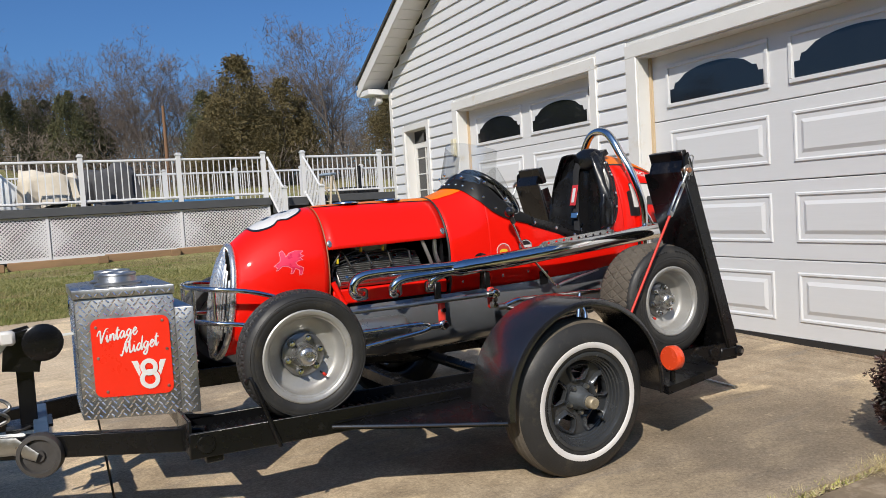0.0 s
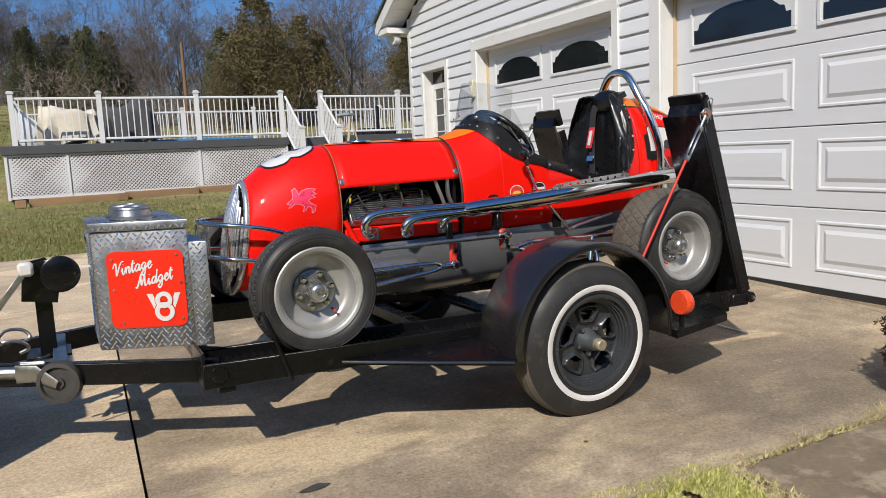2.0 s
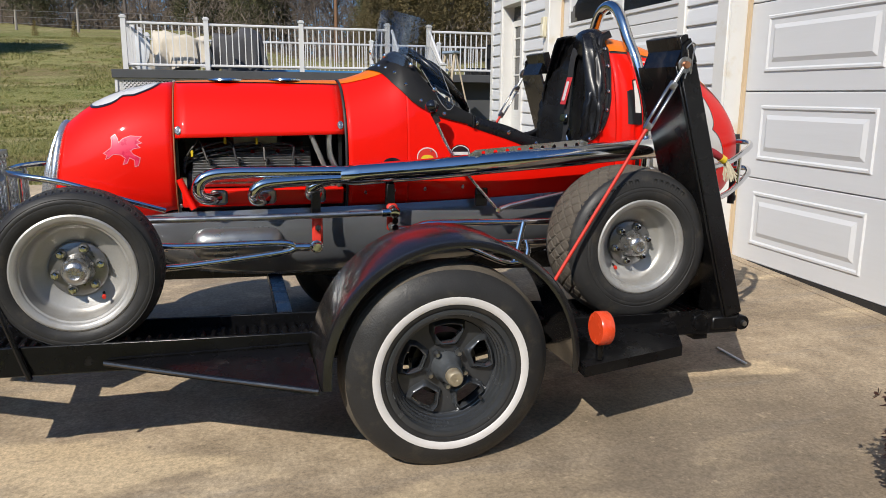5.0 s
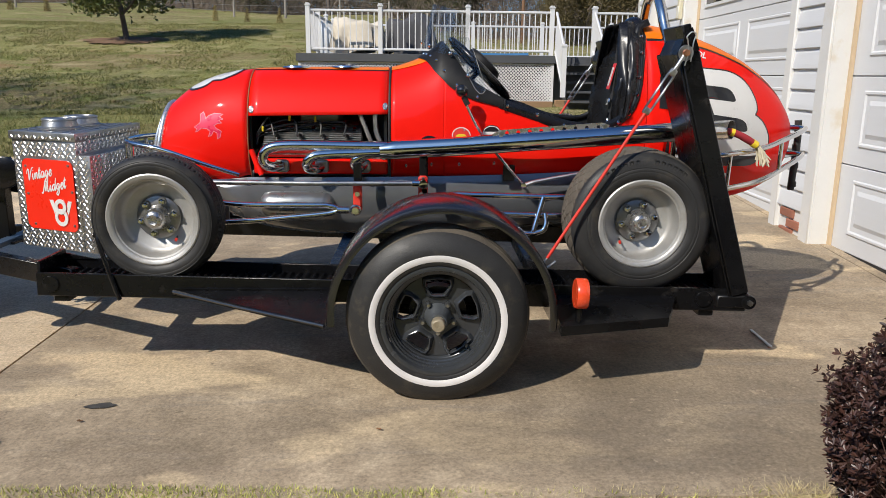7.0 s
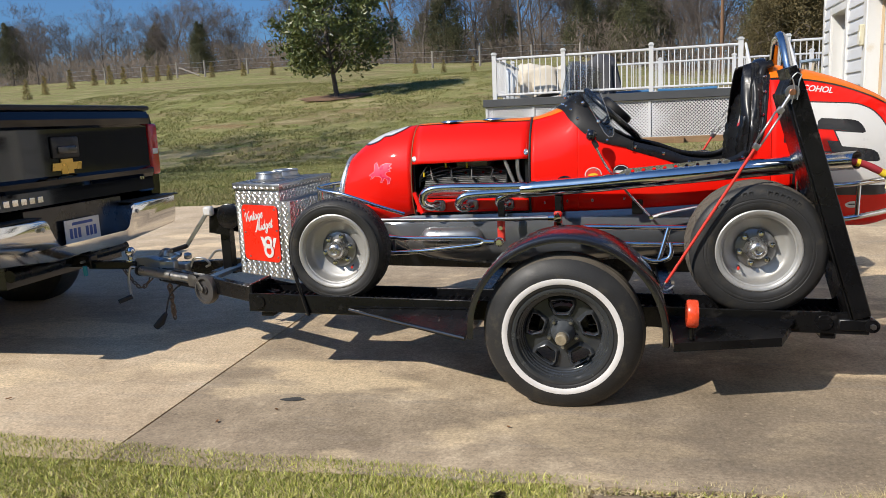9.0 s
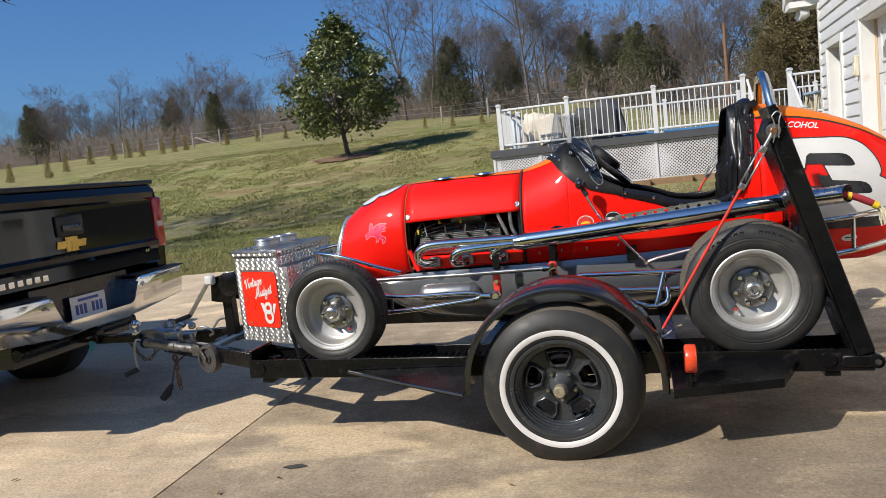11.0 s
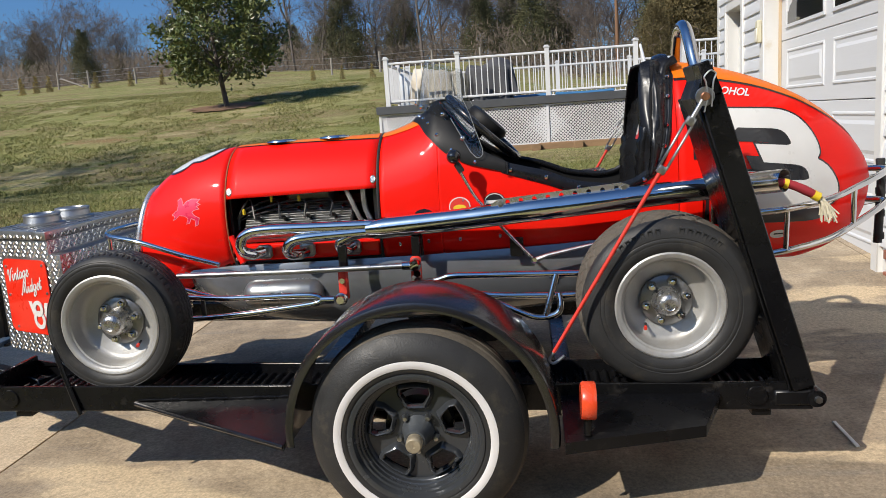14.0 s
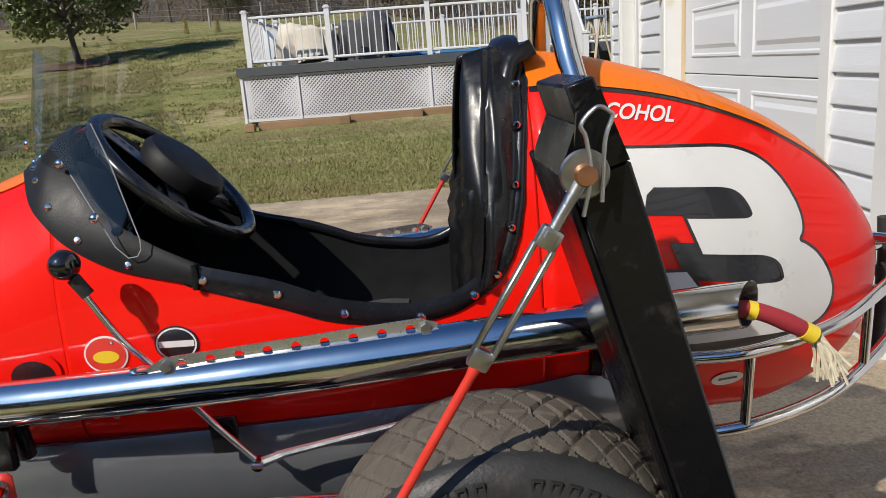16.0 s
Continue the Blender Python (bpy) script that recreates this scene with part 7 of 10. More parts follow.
# ---- exhaust ----
def exhaust(s):
    Y = lambda d: CY + s * d
    yc = Y(0.358)

    def slashed(bm):
        """The outlet is cut at a slant that faces outwards."""
        for v in bm.verts:
            if v.co.x > 1.22:
                v.co.x += -s * (yc - v.co.y) * -0.85
        return bm
    pipe = part("exhaust_pipe", slashed(tubed(smoothline([(-0.17, Y(0.318), 0.852), (0.1, Y(0.346), 0.871), (0.35, Y(0.372), 0.893), (0.6, Y(0.376), 0.911), (0.85, Y(0.372), 0.930), (1.03, Y(0.364), 0.940), (1.18, yc, 0.947)], 8) + [Vector((1.225, yc, 0.949))], 0.0395, 32, cap=False)), CHROME, CAR, "polished chrome side exhaust pipe")
    part("pipe_bore", slashed(tubed([(1.2255, yc, 0.949), (1.2250, yc, 0.949), (1.17, yc, 0.946), (1.05, yc, 0.941), (1.04, yc, 0.941)], [0.0394, 0.0368, 0.0366, 0.034, 0.001], 32, cap=False)), INK, pipe, "black pipe bore")
    part("collector", tubed([(-0.235, Y(0.315), 0.848), (-0.19, Y(0.317), 0.850), (-0.165, Y(0.318), 0.852), (-0.155, Y(0.318), 0.853)], [0.03, 0.038, 0.0405, 0.0405], 24), CHROME, pipe)
    part("header", tubed(smoothline([(-0.665, Y(0.25), 0.775), (-0.69, Y(0.285), 0.772), (-0.718, Y(0.305), 0.785), (-0.727, Y(0.312), 0.818), (-0.70, Y(0.314), 0.852), (-0.62, Y(0.316), 0.866), (-0.4, Y(0.317), 0.865), (-0.2, Y(0.318), 0.864)], 8), 0.0215, 16), CHROME, pipe)
    part("header", tubed(smoothline([(-0.495, Y(0.25), 0.768), (-0.515, Y(0.29), 0.764), (-0.538, Y(0.315), 0.772), (-0.542, Y(0.328), 0.795), (-0.515, Y(0.332), 0.822), (-0.45, Y(0.330), 0.832), (-0.3, Y(0.324), 0.838), (-0.19, Y(0.320), 0.842)], 8), 0.0205, 16), CHROME, pipe)
    part("header", tubed(smoothline([(-0.31, Y(0.25), 0.778), (-0.325, Y(0.285), 0.772), (-0.345, Y(0.31), 0.785), (-0.335, Y(0.322), 0.812), (-0.28, Y(0.320), 0.832), (-0.2, Y(0.318), 0.845)], 8), 0.019, 14), CHROME, pipe)
    for x in (-0.66, -0.49, -0.31):
        part("flange", boxed(x - 0.03, x + 0.03, Y(0.243) - 0.006, Y(0.243) + 0.006, 0.745, 0.80, bevel=0.01), STEEL, pipe)
    # perforated heat guard
    bm = bmesh.new()
    outline = []
    L0, L1, h = 0.232, 0.70, 0.034
    zz = lambda x: 0.888 + (x - 0.3) * 0.074 + 0.024
    outline = [(L0, zz(L0)), (L1, zz(L1)), (L1 + 0.008, zz(L1) + h * 0.7), (L1 - 0.02, zz(L1) + h), (L0 + 0.025, zz(L0) + h), (L0 - 0.005, zz(L0) + h * 0.5)]
    vs = [bm.verts.new((x, 0, z)) for x, z in outline]
    es = [bm.edges.new((vs[i], vs[(i + 1) % len(vs)])) for i in range(len(vs))]
    for k in range(9):
        x = L0 + 0.055 + 0.047 * k
        c = [bm.verts.new((x + 0.008 * math.cos(2 * math.pi * i / 12), 0, zz(x) + h * 0.55 + 0.008 * math.sin(2 * math.pi * i / 12))) for i in range(12)]
        es += [bm.edges.new((c[i], c[(i + 1) % 12])) for i in range(12)]
    bmesh.ops.triangle_fill(bm, edges=es, use_beauty=True, use_dissolve=False)
    ext = bmesh.ops.extrude_face_region(bm, geom=bm.faces[:])
    bmesh.ops.translate(bm, verts=[v for v in ext["geom"] if isinstance(v, bmesh.types.BMVert)], vec=(0, 0.003, 0))
    bmesh.ops.translate(bm, verts=bm.verts, vec=(0, Y(0.380), 0))
    part("heat_guard", bm, mat("bright_guard_steel", (0.55, 0.55, 0.55), 0.28, 0.9, var=0.1), pipe, "perforated steel heat guard", smooth=0)
    for x in (L0 + 0.03, L1 - 0.012):
        part("guard_bolt", lathed([(0, -0.01), (0.009, -0.01), (0.010, 0.0), (0.0, 0.0)], 6, pose(x, Y(0.380) - 0.001, zz(x) + h * 0.55)), STEEL, pipe)
    part("pipe_hanger", tubed([(-0.05, Y(0.30), 0.83), (-0.05, Y(0.285), 0.74)], 0.016, 10), BLACK, pipe)
    part("pipe_hanger", boxed(0.985, 1.0, Y(0.28), Y(0.31), 0.90, 0.93), STEEL, pipe)
    # plug of rag and rope in the outlet
    if s < 0:
        part("outlet_plug", tubed(smoothline([(1.12, Y(0.357), 0.944), (1.21, Y(0.357), 0.942), (1.255, Y(0.358), 0.930), (1.305, Y(0.358), 0.905), (1.335, Y(0.358), 0.887)], 5), [0.015] * 12 + [0.0155, 0.016, 0.016, 0.0155, 0.015, 0.0145, 0.014, 0.0135, 0.013], 12), MAROON, pipe, "maroon taped plug")
        part("tape_band", tubed([(1.318, Y(0.358), 0.897), (1.338, Y(0.358), 0.885)], 0.0165, 12), YELLOW, pipe)
        part("tape_band", tubed([(1.222, Y(0.3575), 0.940), (1.236, Y(0.358), 0.936)], 0.0168, 12), YELLOW, pipe)
        bm = bmesh.new()
        rng = random.Random(9)
        for k in range(34):
            a = rng.uniform(0, 6.28)
            q = 0.012 * rng.random()
            p0 = Vector((1.338 + q * math.cos(a), Y(0.358) + q * math.sin(a), 0.886))
            p1 = p0 + Vector((0.022 + rng.uniform(-0.012, 0.012), rng.uniform(-0.012, 0.012), -0.03))
            p2 = p1 + Vector((0.01 + rng.uniform(-0.014, 0.02), rng.uniform(-0.012, 0.012), -0.045 + rng.uniform(-0.015, 0.015)))
            tube(bm, smoothline([p0, p1, p2], 3), 0.0026, 5)
        part("rope_tassel", bm, ROPE, pipe, "frayed pale rope tassel")


exhaust(-1)
exhaust(1)

# ---- chassis rods ----
def link(name, pts, r, material=CHROME, n=12, parent=CAR, label=""):
    return part(name, tubed(pts, r, n), material, parent, label)


for s in (-1, 1):
    Y = lambda d: CY + s * d
    link("drag_link", [(-0.95, Y(0.40), 0.722), (-0.5, Y(0.40), 0.719), (-0.085, Y(0.40), 0.722)], 0.0105, STEEL, label="steel drag link")
    j = link("rod_end", [(-0.10, Y(0.40), 0.722), (-0.065, Y(0.40), 0.722)], 0.015, CHROME)
    part("joint_ball", lathed([(0, -0.022), (0.016, -0.02), (0.022, -0.008), (0.022, 0.008), (0.016, 0.02), (0, 0.022)], 20, pose(-0.055, Y(0.40), 0.722)), CHROME, j)
    hp = link("radius_rod", smoothline([(-1.02, Y(0.40), 0.652), (-0.8, Y(0.40), 0.630), (-0.5, Y(0.40), 0.629), (-0.43, Y(0.40), 0.624), (-0.405, Y(0.40), 0.610)], 6), 0.0115, label="chrome hairpin radius rod")
    part("lower_leg", tubed(smoothline([(-1.02, Y(0.40), 0.555), (-0.8, Y(0.40), 0.560), (-0.55, Y(0.40), 0.583), (-0.44, Y(0.40), 0.596), (-0.405, Y(0.40), 0.608)], 6), 0.0115, 12), CHROME, hp)
    part("brace", boxed(-0.87, -0.855, Y(0.40) - 0.005, Y(0.40) + 0.005, 0.56, 0.635), STEEL, hp)
    part("clevis", tubed([(-0.41, Y(0.40), 0.610), (-0.36, Y(0.40), 0.609)], 0.015, 10), CHROME, hp)
    part("joint_ball", lathed([(0, -0.024), (0.014, -0.024), (0.018, -0.010), (0.023, -0.006), (0.023, 0.01), (0, 0.014)], 20, pose(-0.335, Y(0.395), 0.609)), CHROME, hp)
    arm = part("shock_arm", boxed(-0.347, -0.309, Y(0.372) - 0.008, Y(0.372) + 0.008, 0.60, 0.715, bevel=0.008), STRAP_RED, CAR, "red steering arm")
    part("arm_bracket", boxed(-0.346, -0.312, Y(0.345) - 0.008, Y(0.345) + 0.008, 0.70, 0.80, bevel=0.004), BLACK, arm)
    part("arm_bolt", lathed([(0, -0.012), (0.011, -0.012), (0.012, 0.0), (0, 0.0)], 6, pose(-0.328, Y(0.38) - 0.004, 0.675)), CHROME, arm)
    arm2 = part("rear_arm", boxed(-0.076, -0.036, Y(0.365) - 0.009, Y(0.365) + 0.009, 0.65, 0.75, bevel=0.008), STRAP_RED, CAR, "red suspension arm")
    part("arm_bracket", boxed(-0.072, -0.040, Y(0.335) - 0.010, Y(0.335) + 0.010, 0.74, 0.82, bevel=0.004), BLACK, arm2)
    for z in (0.668, 0.728):
        part("arm_boss", lathed([(0, -0.014), (0.014, -0.012), (0.018, 0.0), (0, 0.0)], 16, pose(-0.056, Y(0.374) - 0.004, z)), HUBCAST, arm2)
    for z in (0.665, 0.69):
        part("arm_bolt", lathed([(0, -0.016), (0.013, -0.016), (0.014, 0.0), (0, 0.0)], 6, pose(-0.05, Y(0.375) - 0.004, z)), CHROME, arm2)
    rr = link("rear_radius_rod", smoothline([(0.0, Y(0.385), 0.655), (0.03, Y(0.39), 0.664), (0.08, Y(0.395), 0.676), (0.2, Y(0.395), 0.674), (0.66, Y(0.395), 0.664)], 6), 0.0125, label="chrome rear radius rod")
    part("lower_leg", tubed(smoothline([(0.0, Y(0.385), 0.652), (0.05, Y(0.39), 0.636), (0.2, Y(0.395), 0.602), (0.4, Y(0.395), 0.592), (0.66, Y(0.395), 0.588)], 6), 0.0125, 12), CHROME, rr)
    part("rod_clevis", tubed([(-0.035, Y(0.385), 0.653), (0.01, Y(0.386), 0.654)], 0.016, 10), STEEL, rr)
    part("foot_hoop", tubed(smoothline([(0.12, Y(0.40), 0.62), (0.24, Y(0.42), 0.575), (0.33, Y(0.43), 0.535), (0.385, Y(0.43), 0.520), (0.44, Y(0.43), 0.532), (0.455, Y(0.425), 0.56), (0.452, Y(0.41), 0.60)], 6), 0.0115, 12), CHROME, rr)
    part("foot_hoop", tubed([(0.402, Y(0.43), 0.525), (0.445, Y(0.40), 0.668)], 0.0115, 12), CHROME, rr)
    # shift and brake linkage
    lv = link("hand_lever", smoothline([(0.108, Y(0.320), 1.068), (0.16, Y(0.312), 0.965), (0.205, Y(0.30), 0.898), (0.30, Y(0.31), 0.785), (0.372, Y(0.315), 0.705)], 5), 0.0062, CHROME, label="steel hand brake lever") if s < 0 else None
    if lv:
        part("knob", lathed([(0, -0.026), (0.012, -0.0235), (0.022, -0.014), (0.0265, 0.0), (0.022, 0.014), (0.012, 0.0235), (0, 0.026)], 24, pose(0.102, Y(0.327), 1.096)), mat("black_ball", (0.01, 0.01, 0.01), 0.12, coat=0.8), lv, "glossy black ball knob")
        part("lever_collar", tubed([(0.110, Y(0.322), 1.072), (0.128, Y(0.319), 1.04)], 0.012, 10), RUBBER, lv)
        part("lever_bracket", boxed(0.285, 0.335, Y(0.285), Y(0.30), 0.72, 0.79, bevel=0.004), BLACK, lv)
        part("pull_rod", tubed([(0.372, Y(0.316), 0.705), (0.42, Y(0.318), 0.722), (0.64, Y(0.32), 0.765)], [0.010, 0.008, 0.005], 8), STEEL, lv)
        part("lever_joint", lathed([(0, -0.012), (0.011, -0.011), (0.012, 0.01), (0, 0.012)], 14, pose(0.37, Y(0.318), 0.706)), CHROME, lv)
# axles
part("front_axle", tubed([(-1.068, 0.40, 0.60), (-1.068, 2 * CY - 0.40, 0.60)], 0.024, 16), CHROME, CAR, "chrome tube front axle")
part("rear_axle", tubed([(0.783, 0.5, 0.612), (0.783, 2 * CY - 0.5, 0.612)], 0.04, 16), BLACK, CAR)
part("differential", lathed([(0, -0.12), (0.07, -0.11), (0.12, -0.05), (0.12, 0.05), (0.07, 0.11), (0, 0.12)], 24, pose(0.783, CY, 0.612)), CASTIRON, CAR)
part("front_spring", tubed(smoothline([(-1.075, 0.5, 0.655), (-1.075, 0.75, 0.68), (-1.075, CY, 0.685), (-1.075, 2 * CY - 0.75, 0.68), (-1.075, 2 * CY - 0.5, 0.655)], 6), 0.02, 8, flat=0.5), BLACK, CAR)
part("radiator_hose", tubed(smoothline([(-1.2, CY - 0.18, 0.57), (-1.12, CY - 0.2, 0.55), (-1.02, CY - 0.16, 0.57)], 5), 0.026, 12), CHROME, CAR)

# ---- cockpit ----
def rim_point(x, out=0.0):
    z = rimz(x)
    return Vector((x, CY - body_half(x, z) - out, z))


def trim_strip(a, b, width, n=44):
    """Padded strip along the cockpit's edge, over the skin; width(x) downwards."""
    bm = bmesh.new()
    for sg in (-1, 1):
        rows = []
        for x in [a + (b - a) * (i / n) ** (1.0 if a > 0.1 else 1.6) for i in range(n + 1)]:
            z = rimz(x)
            wd = width(x)
            row = []
            # follow the skin away from the edge, square to the rim line
            e = 0.004
            dz = (rimz(min(0.9, x + e)) - rimz(max(0.03, x - e))) / (min(0.9, x + e) - max(0.03, x - e))
            t = Vector((1, 0, dz)).normalized()
            nrm = Vector((t.z, 0, -t.x))
            for i in range(7):
                f = i / 6
                px, pz = x + nrm.x * wd * f, z + nrm.z * wd * f
                pz = max(pz, 0.70)
                h = body_half(px, min(pz, spline(BODY, px)[1] - 0.0005))
                pad = 0.003 + 0.007 * math.sin(math.pi * min(1, f * 1.02 + 0.02)) ** 0.5
                row.append(bm.verts.new((px, CY + sg * (h + pad), pz + (0.006 if i == 0 else 0))))
            h = body_half(x, z)
            row.insert(0, bm.verts.new((x + 0.004, CY + sg * max(0.0, h - 0.012), z - 0.004)))
            rows.append(row)
        for p, q in zip(rows, rows[1:]):
            for i in range(len(p) - 1):
                bm.faces.new((p[i], p[i + 1], q[i + 1], q[i]))
    bmesh.ops.remove_doubles(bm, verts=bm.verts, dist=0.0005)
    return bm


edge_pad = part("edge_padding", trim_strip(0.278, 0.9, lambda x: lerp([(0.27, 0.036), (0.42, 0.044), (0.535, 0.04), (0.675, 0.032), (0.8, 0.032), (0.83, 0.026), (0.87, 0.02), (0.9, 0.02)], x)[0]), VINYL, CAR, "black padded vinyl cockpit edging")


# broad padded scuttle ring in front of the driver
SCUTTLE = [(0.0, -0.085, 0.0, 0.022, 0.0), (0.2, -0.072, 12.0, 0.036, 14.0), (0.4, -0.045, 25.0, 0.056, 27.0), (0.6, -0.004, 45.0, 0.098, 43.0),
           (0.75, 0.046, 57.5, 0.144, 54.0), (0.88, 0.136, 67.0, 0.208, 61.5), (1.0, 0.288, 73.5, 0.288, 68.0)]


def scuttle_point(s, t, out):
    """A point of the scuttle ring: s from the crown down the side, t from its front edge to the cockpit edge."""
    xf, af, xr, ar = spline(SCUTTLE, s)
    x, ang = xf + (xr - xf) * t, radians(af + (ar - af) * t)
    w, zt, zc, zb, a = spline(BODY, x)
    z = zc + (zt - zc) * math.cos(ang)
    h = body_half(x, min(z, zt - 1e-5))
    n = Vector((0, math.sin(ang), math.cos(ang)))
    return Vector((x, h + n.y * out, z + n.z * out)), n


def scuttle():
    bm = bmesh.new()
    for sg in (-1, 1):
        prev = None
        for i in range(41):
            row = []
            for k in range(12):
                t = k / 11
                pad = 0.004 + 0.009 * math.sin(math.pi * (0.05 + 0.9 * t)) ** 0.5
                p, n = scuttle_point(i / 40, t, pad)
                row.append(bm.verts.new((p.x, CY + sg * p.y, p.z)))
            p, n = scuttle_point(i / 40, 1.0, -0.016)
            row.append(bm.verts.new((p.x + 0.004, CY + sg * p.y, p.z)))
            if prev:
                for k in range(12):
                    bm.faces.new((prev[k], prev[k + 1], row[k + 1], row[k]))
            prev = row
    bmesh.ops.remove_doubles(bm, verts=bm.verts, dist=0.0008)
    return bm


scut = part("scuttle_pad", scuttle(), LEATHER, CAR, "matte black padded scuttle ring", smooth=60)


def snap(p, parent, r=0.0085, n=Vector((0, -1, 0))):
    m = Matrix.Translation(p) @ n.to_track_quat("-Y", "Z").to_matrix().to_4x4()
    return part("snap_stud", lathed([(0, -0.006), (r * 0.6, -0.0055), (r, -0.002), (r * 1.05, 0.0), (0, 0.001)], 14, m), CHROME, parent)


for s in (0.06, 0.22, 0.36, 0.50, 0.64, 0.78, 0.90):
    p, n = scuttle_point(s, 0.26, 0.0105)
    for sg in (-1, 1):
        snap(Vector((p.x, CY + sg * p.y, p.z)), scut, 0.0075, Vector((0, sg * n.y, n.z)))
# welt where the ring meets the edging
part("pad_welt", tubed([on_body(0.288, z, 0.012) for z in steps(1.018, 1.062, 4)], 0.006, 8), VINYL, scut)
for x in (0.296, 0.425, 0.54, 0.675, 0.772):
    p = on_body(x + 0.004, rimz(x) - 0.02, 0.0105)
    snap(p, edge_pad)

# inside: tub, floor, dash, seat
part("tub", boxed(0.0, 0.80, CY - 0.215, CY + 0.215, 0.60, 0.615), INK, CAR)
part("dash", prismed([(-0.20, 0.0), (-0.175, 0.12), (-0.11, 0.20), (0.0, 0.235), (0.11, 0.20), (0.175, 0.12), (0.20, 0.0), (0.20, -0.12), (-0.20, -0.12)], 0.01, pose(0.0, CY, 1.0, 0, 0, -90)), INK, CAR)


def seat():
    # padded bucket: one curved cushion swept round the back
    bm = bmesh.new()
    rows = []
    nz = 26
    for i in range(nz + 1):
        f = i / nz
        z = 0.80 + 0.605 * f
        lean = 0.845 + 0.035 * f ** 1.3
        # half width: broad at the ribs, narrowing into the head rest
        hw = spline([(0.0, 0.205), (0.25, 0.226), (0.55, 0.222), (0.68, 0.196), (0.80, 0.150), (0.92, 0.132), (1.0, 0.118)], f)[0]
        wrap = spline([(0.0, 0.10), (0.4, 0.105), (0.7, 0.075), (0.85, 0.03), (1.0, 0.02)], f)[0]
        row = []
        for k in range(25):
            t = -1 + 2 * k / 24
            y = hw * t
            x = lean - wrap * abs(t) ** 3.2 - 0.014 * math.sin(abs(t) * math.pi) + 0.004 * math.sin(z * 130) * (abs(t) > 0.55)
            if f > 0.93:
                x += 0.05 * ((f - 0.93) / 0.07) ** 2
            row.append(bm.verts.new((x, CY + y, z)))
        rows.append(row)
    for p, q in zip(rows, rows[1:]):
        for k in range(24):
            bm.faces.new((p[k], p[k + 1], q[k + 1], q[k]))
    s = part("seat", bm, VINYL, CAR, "black padded vinyl bucket seat", smooth=70)
    mod = s.modifiers.new("padding", "SOLIDIFY")
    mod.thickness, mod.offset = 0.03, -1.0
    # vinyl surround from the seat's lip to the body edge
    bm = bmesh.new()
    for sg in (-1, 1):
        rows = []
        for i in range(41):
            f = i / 40
            z = 0.985 + 0.400 * f
            xa = spline([(0.985, 0.770), (1.1, 0.766), (1.25, 0.772), (1.34, 0.780), (1.40, 0.792)], z)[0]
            xb = spline([(0.985, 0.82), (1.06, 0.855), (1.18, 0.875), (1.33, 0.893), (1.40, 0.905)], z)[0]
            hwa = spline([(0.985, 0.222), (1.12, 0.214), (1.22, 0.192), (1.30, 0.160), (1.36, 0.138), (1.40, 0.118)], z)[0]
            hwb = body_half(min(0.9, xb), min(z, 1.378)) + 0.004
            row = []
            for k in range(21):
                t = k / 20
                fold = 0.004 * math.sin(t * 11 + z * 26) * math.sin(math.pi * t) + 0.005 * noise.noise((t * 4, z * 16, 2.0 + sg)) * math.sin(math.pi * t)
                bul = (0.030 - 0.018 * max(0.0, (z - 1.33) / 0.07)) * math.sin(math.pi * min(1.0, t / 0.86)) ** 0.7 - 0.011 * math.exp(-((t - 0.42) / 0.035) ** 2) + 0.005 * math.exp(-((t - 0.92) / 0.05) ** 2)
                row.append(bm.verts.new((xa + (xb - xa) * t, CY + sg * (hwa + (hwb - hwa) * t ** 0.8 + bul + fold), z + 0.012 * math.sin(math.pi * t) * (f > 0.9))))
            rows.append(row)
        for p, q in zip(rows, rows[1:]):
            for k in range(20):
                bm.faces.new((p[k], p[k + 1], q[k + 1], q[k]))
    sur = part("seat_surround", bm, VINYL, s, "creased black vinyl seat surround", smooth=75)
    mod = sur.modifiers.new("thickness", "SOLIDIFY")
    mod.thickness = 0.006
    bm = lathed([(0.0, -0.045), (0.07, -0.043), (0.105, -0.03), (0.118, -0.008), (0.115, 0.012), (0.0, 0.016)], 32, pose(0.885, CY, 1.355, 0, 0, -90) @ Matrix.Diagonal((1, 1, 0.55, 1)))
    part("head_pad", bm, VINYL, s)
    for sg in (-1, 1):
        for z in (1.005, 1.085, 1.158, 1.258, 1.328, 1.375):
            xb = spline([(0.985, 0.82), (1.06, 0.855), (1.18, 0.875), (1.33, 0.893), (1.40, 0.905)], z)[0] - 0.012
            snap(Vector((xb, CY + sg * (body_half(min(0.9, xb), min(z, 1.37)) + 0.014), z)), sur, 0.008, Vector((0, sg, 0.1)))
    part("seat_cushion", boxed(0.42, 0.76, CY - 0.185, CY + 0.185, 0.70, 0.80, bevel=0.03, seg=3), VINYL, s)
    # shoulder harness, one strap hanging askew
    for sg in (1,):
        y = CY + sg * 0.06
        pts = smoothline([(0.865, y * 0.4 + CY * 0.6, 1.36), (0.85, y, 1.30), (0.835, y, 1.15), (0.825, y - 0.01 * sg, 1.05), (0.81, y - 0.02 * sg, 0.93), (0.76, y, 0.83)], 6)
        bm = bmesh.new()
        tube(bm, [p + Vector((-0.012, 0, 0)) for p in pts], 0.027, 8, flat=None)
        for v in bm.verts:
            c = min(pts, key=lambda p: (p - v.co).length)
            v.co.x = c.x - 0.012 + (v.co.x - c.x + 0.012) * 0.12
        h = part("harness_strap", bm, WEBBING, s, "black webbing shoulder strap")
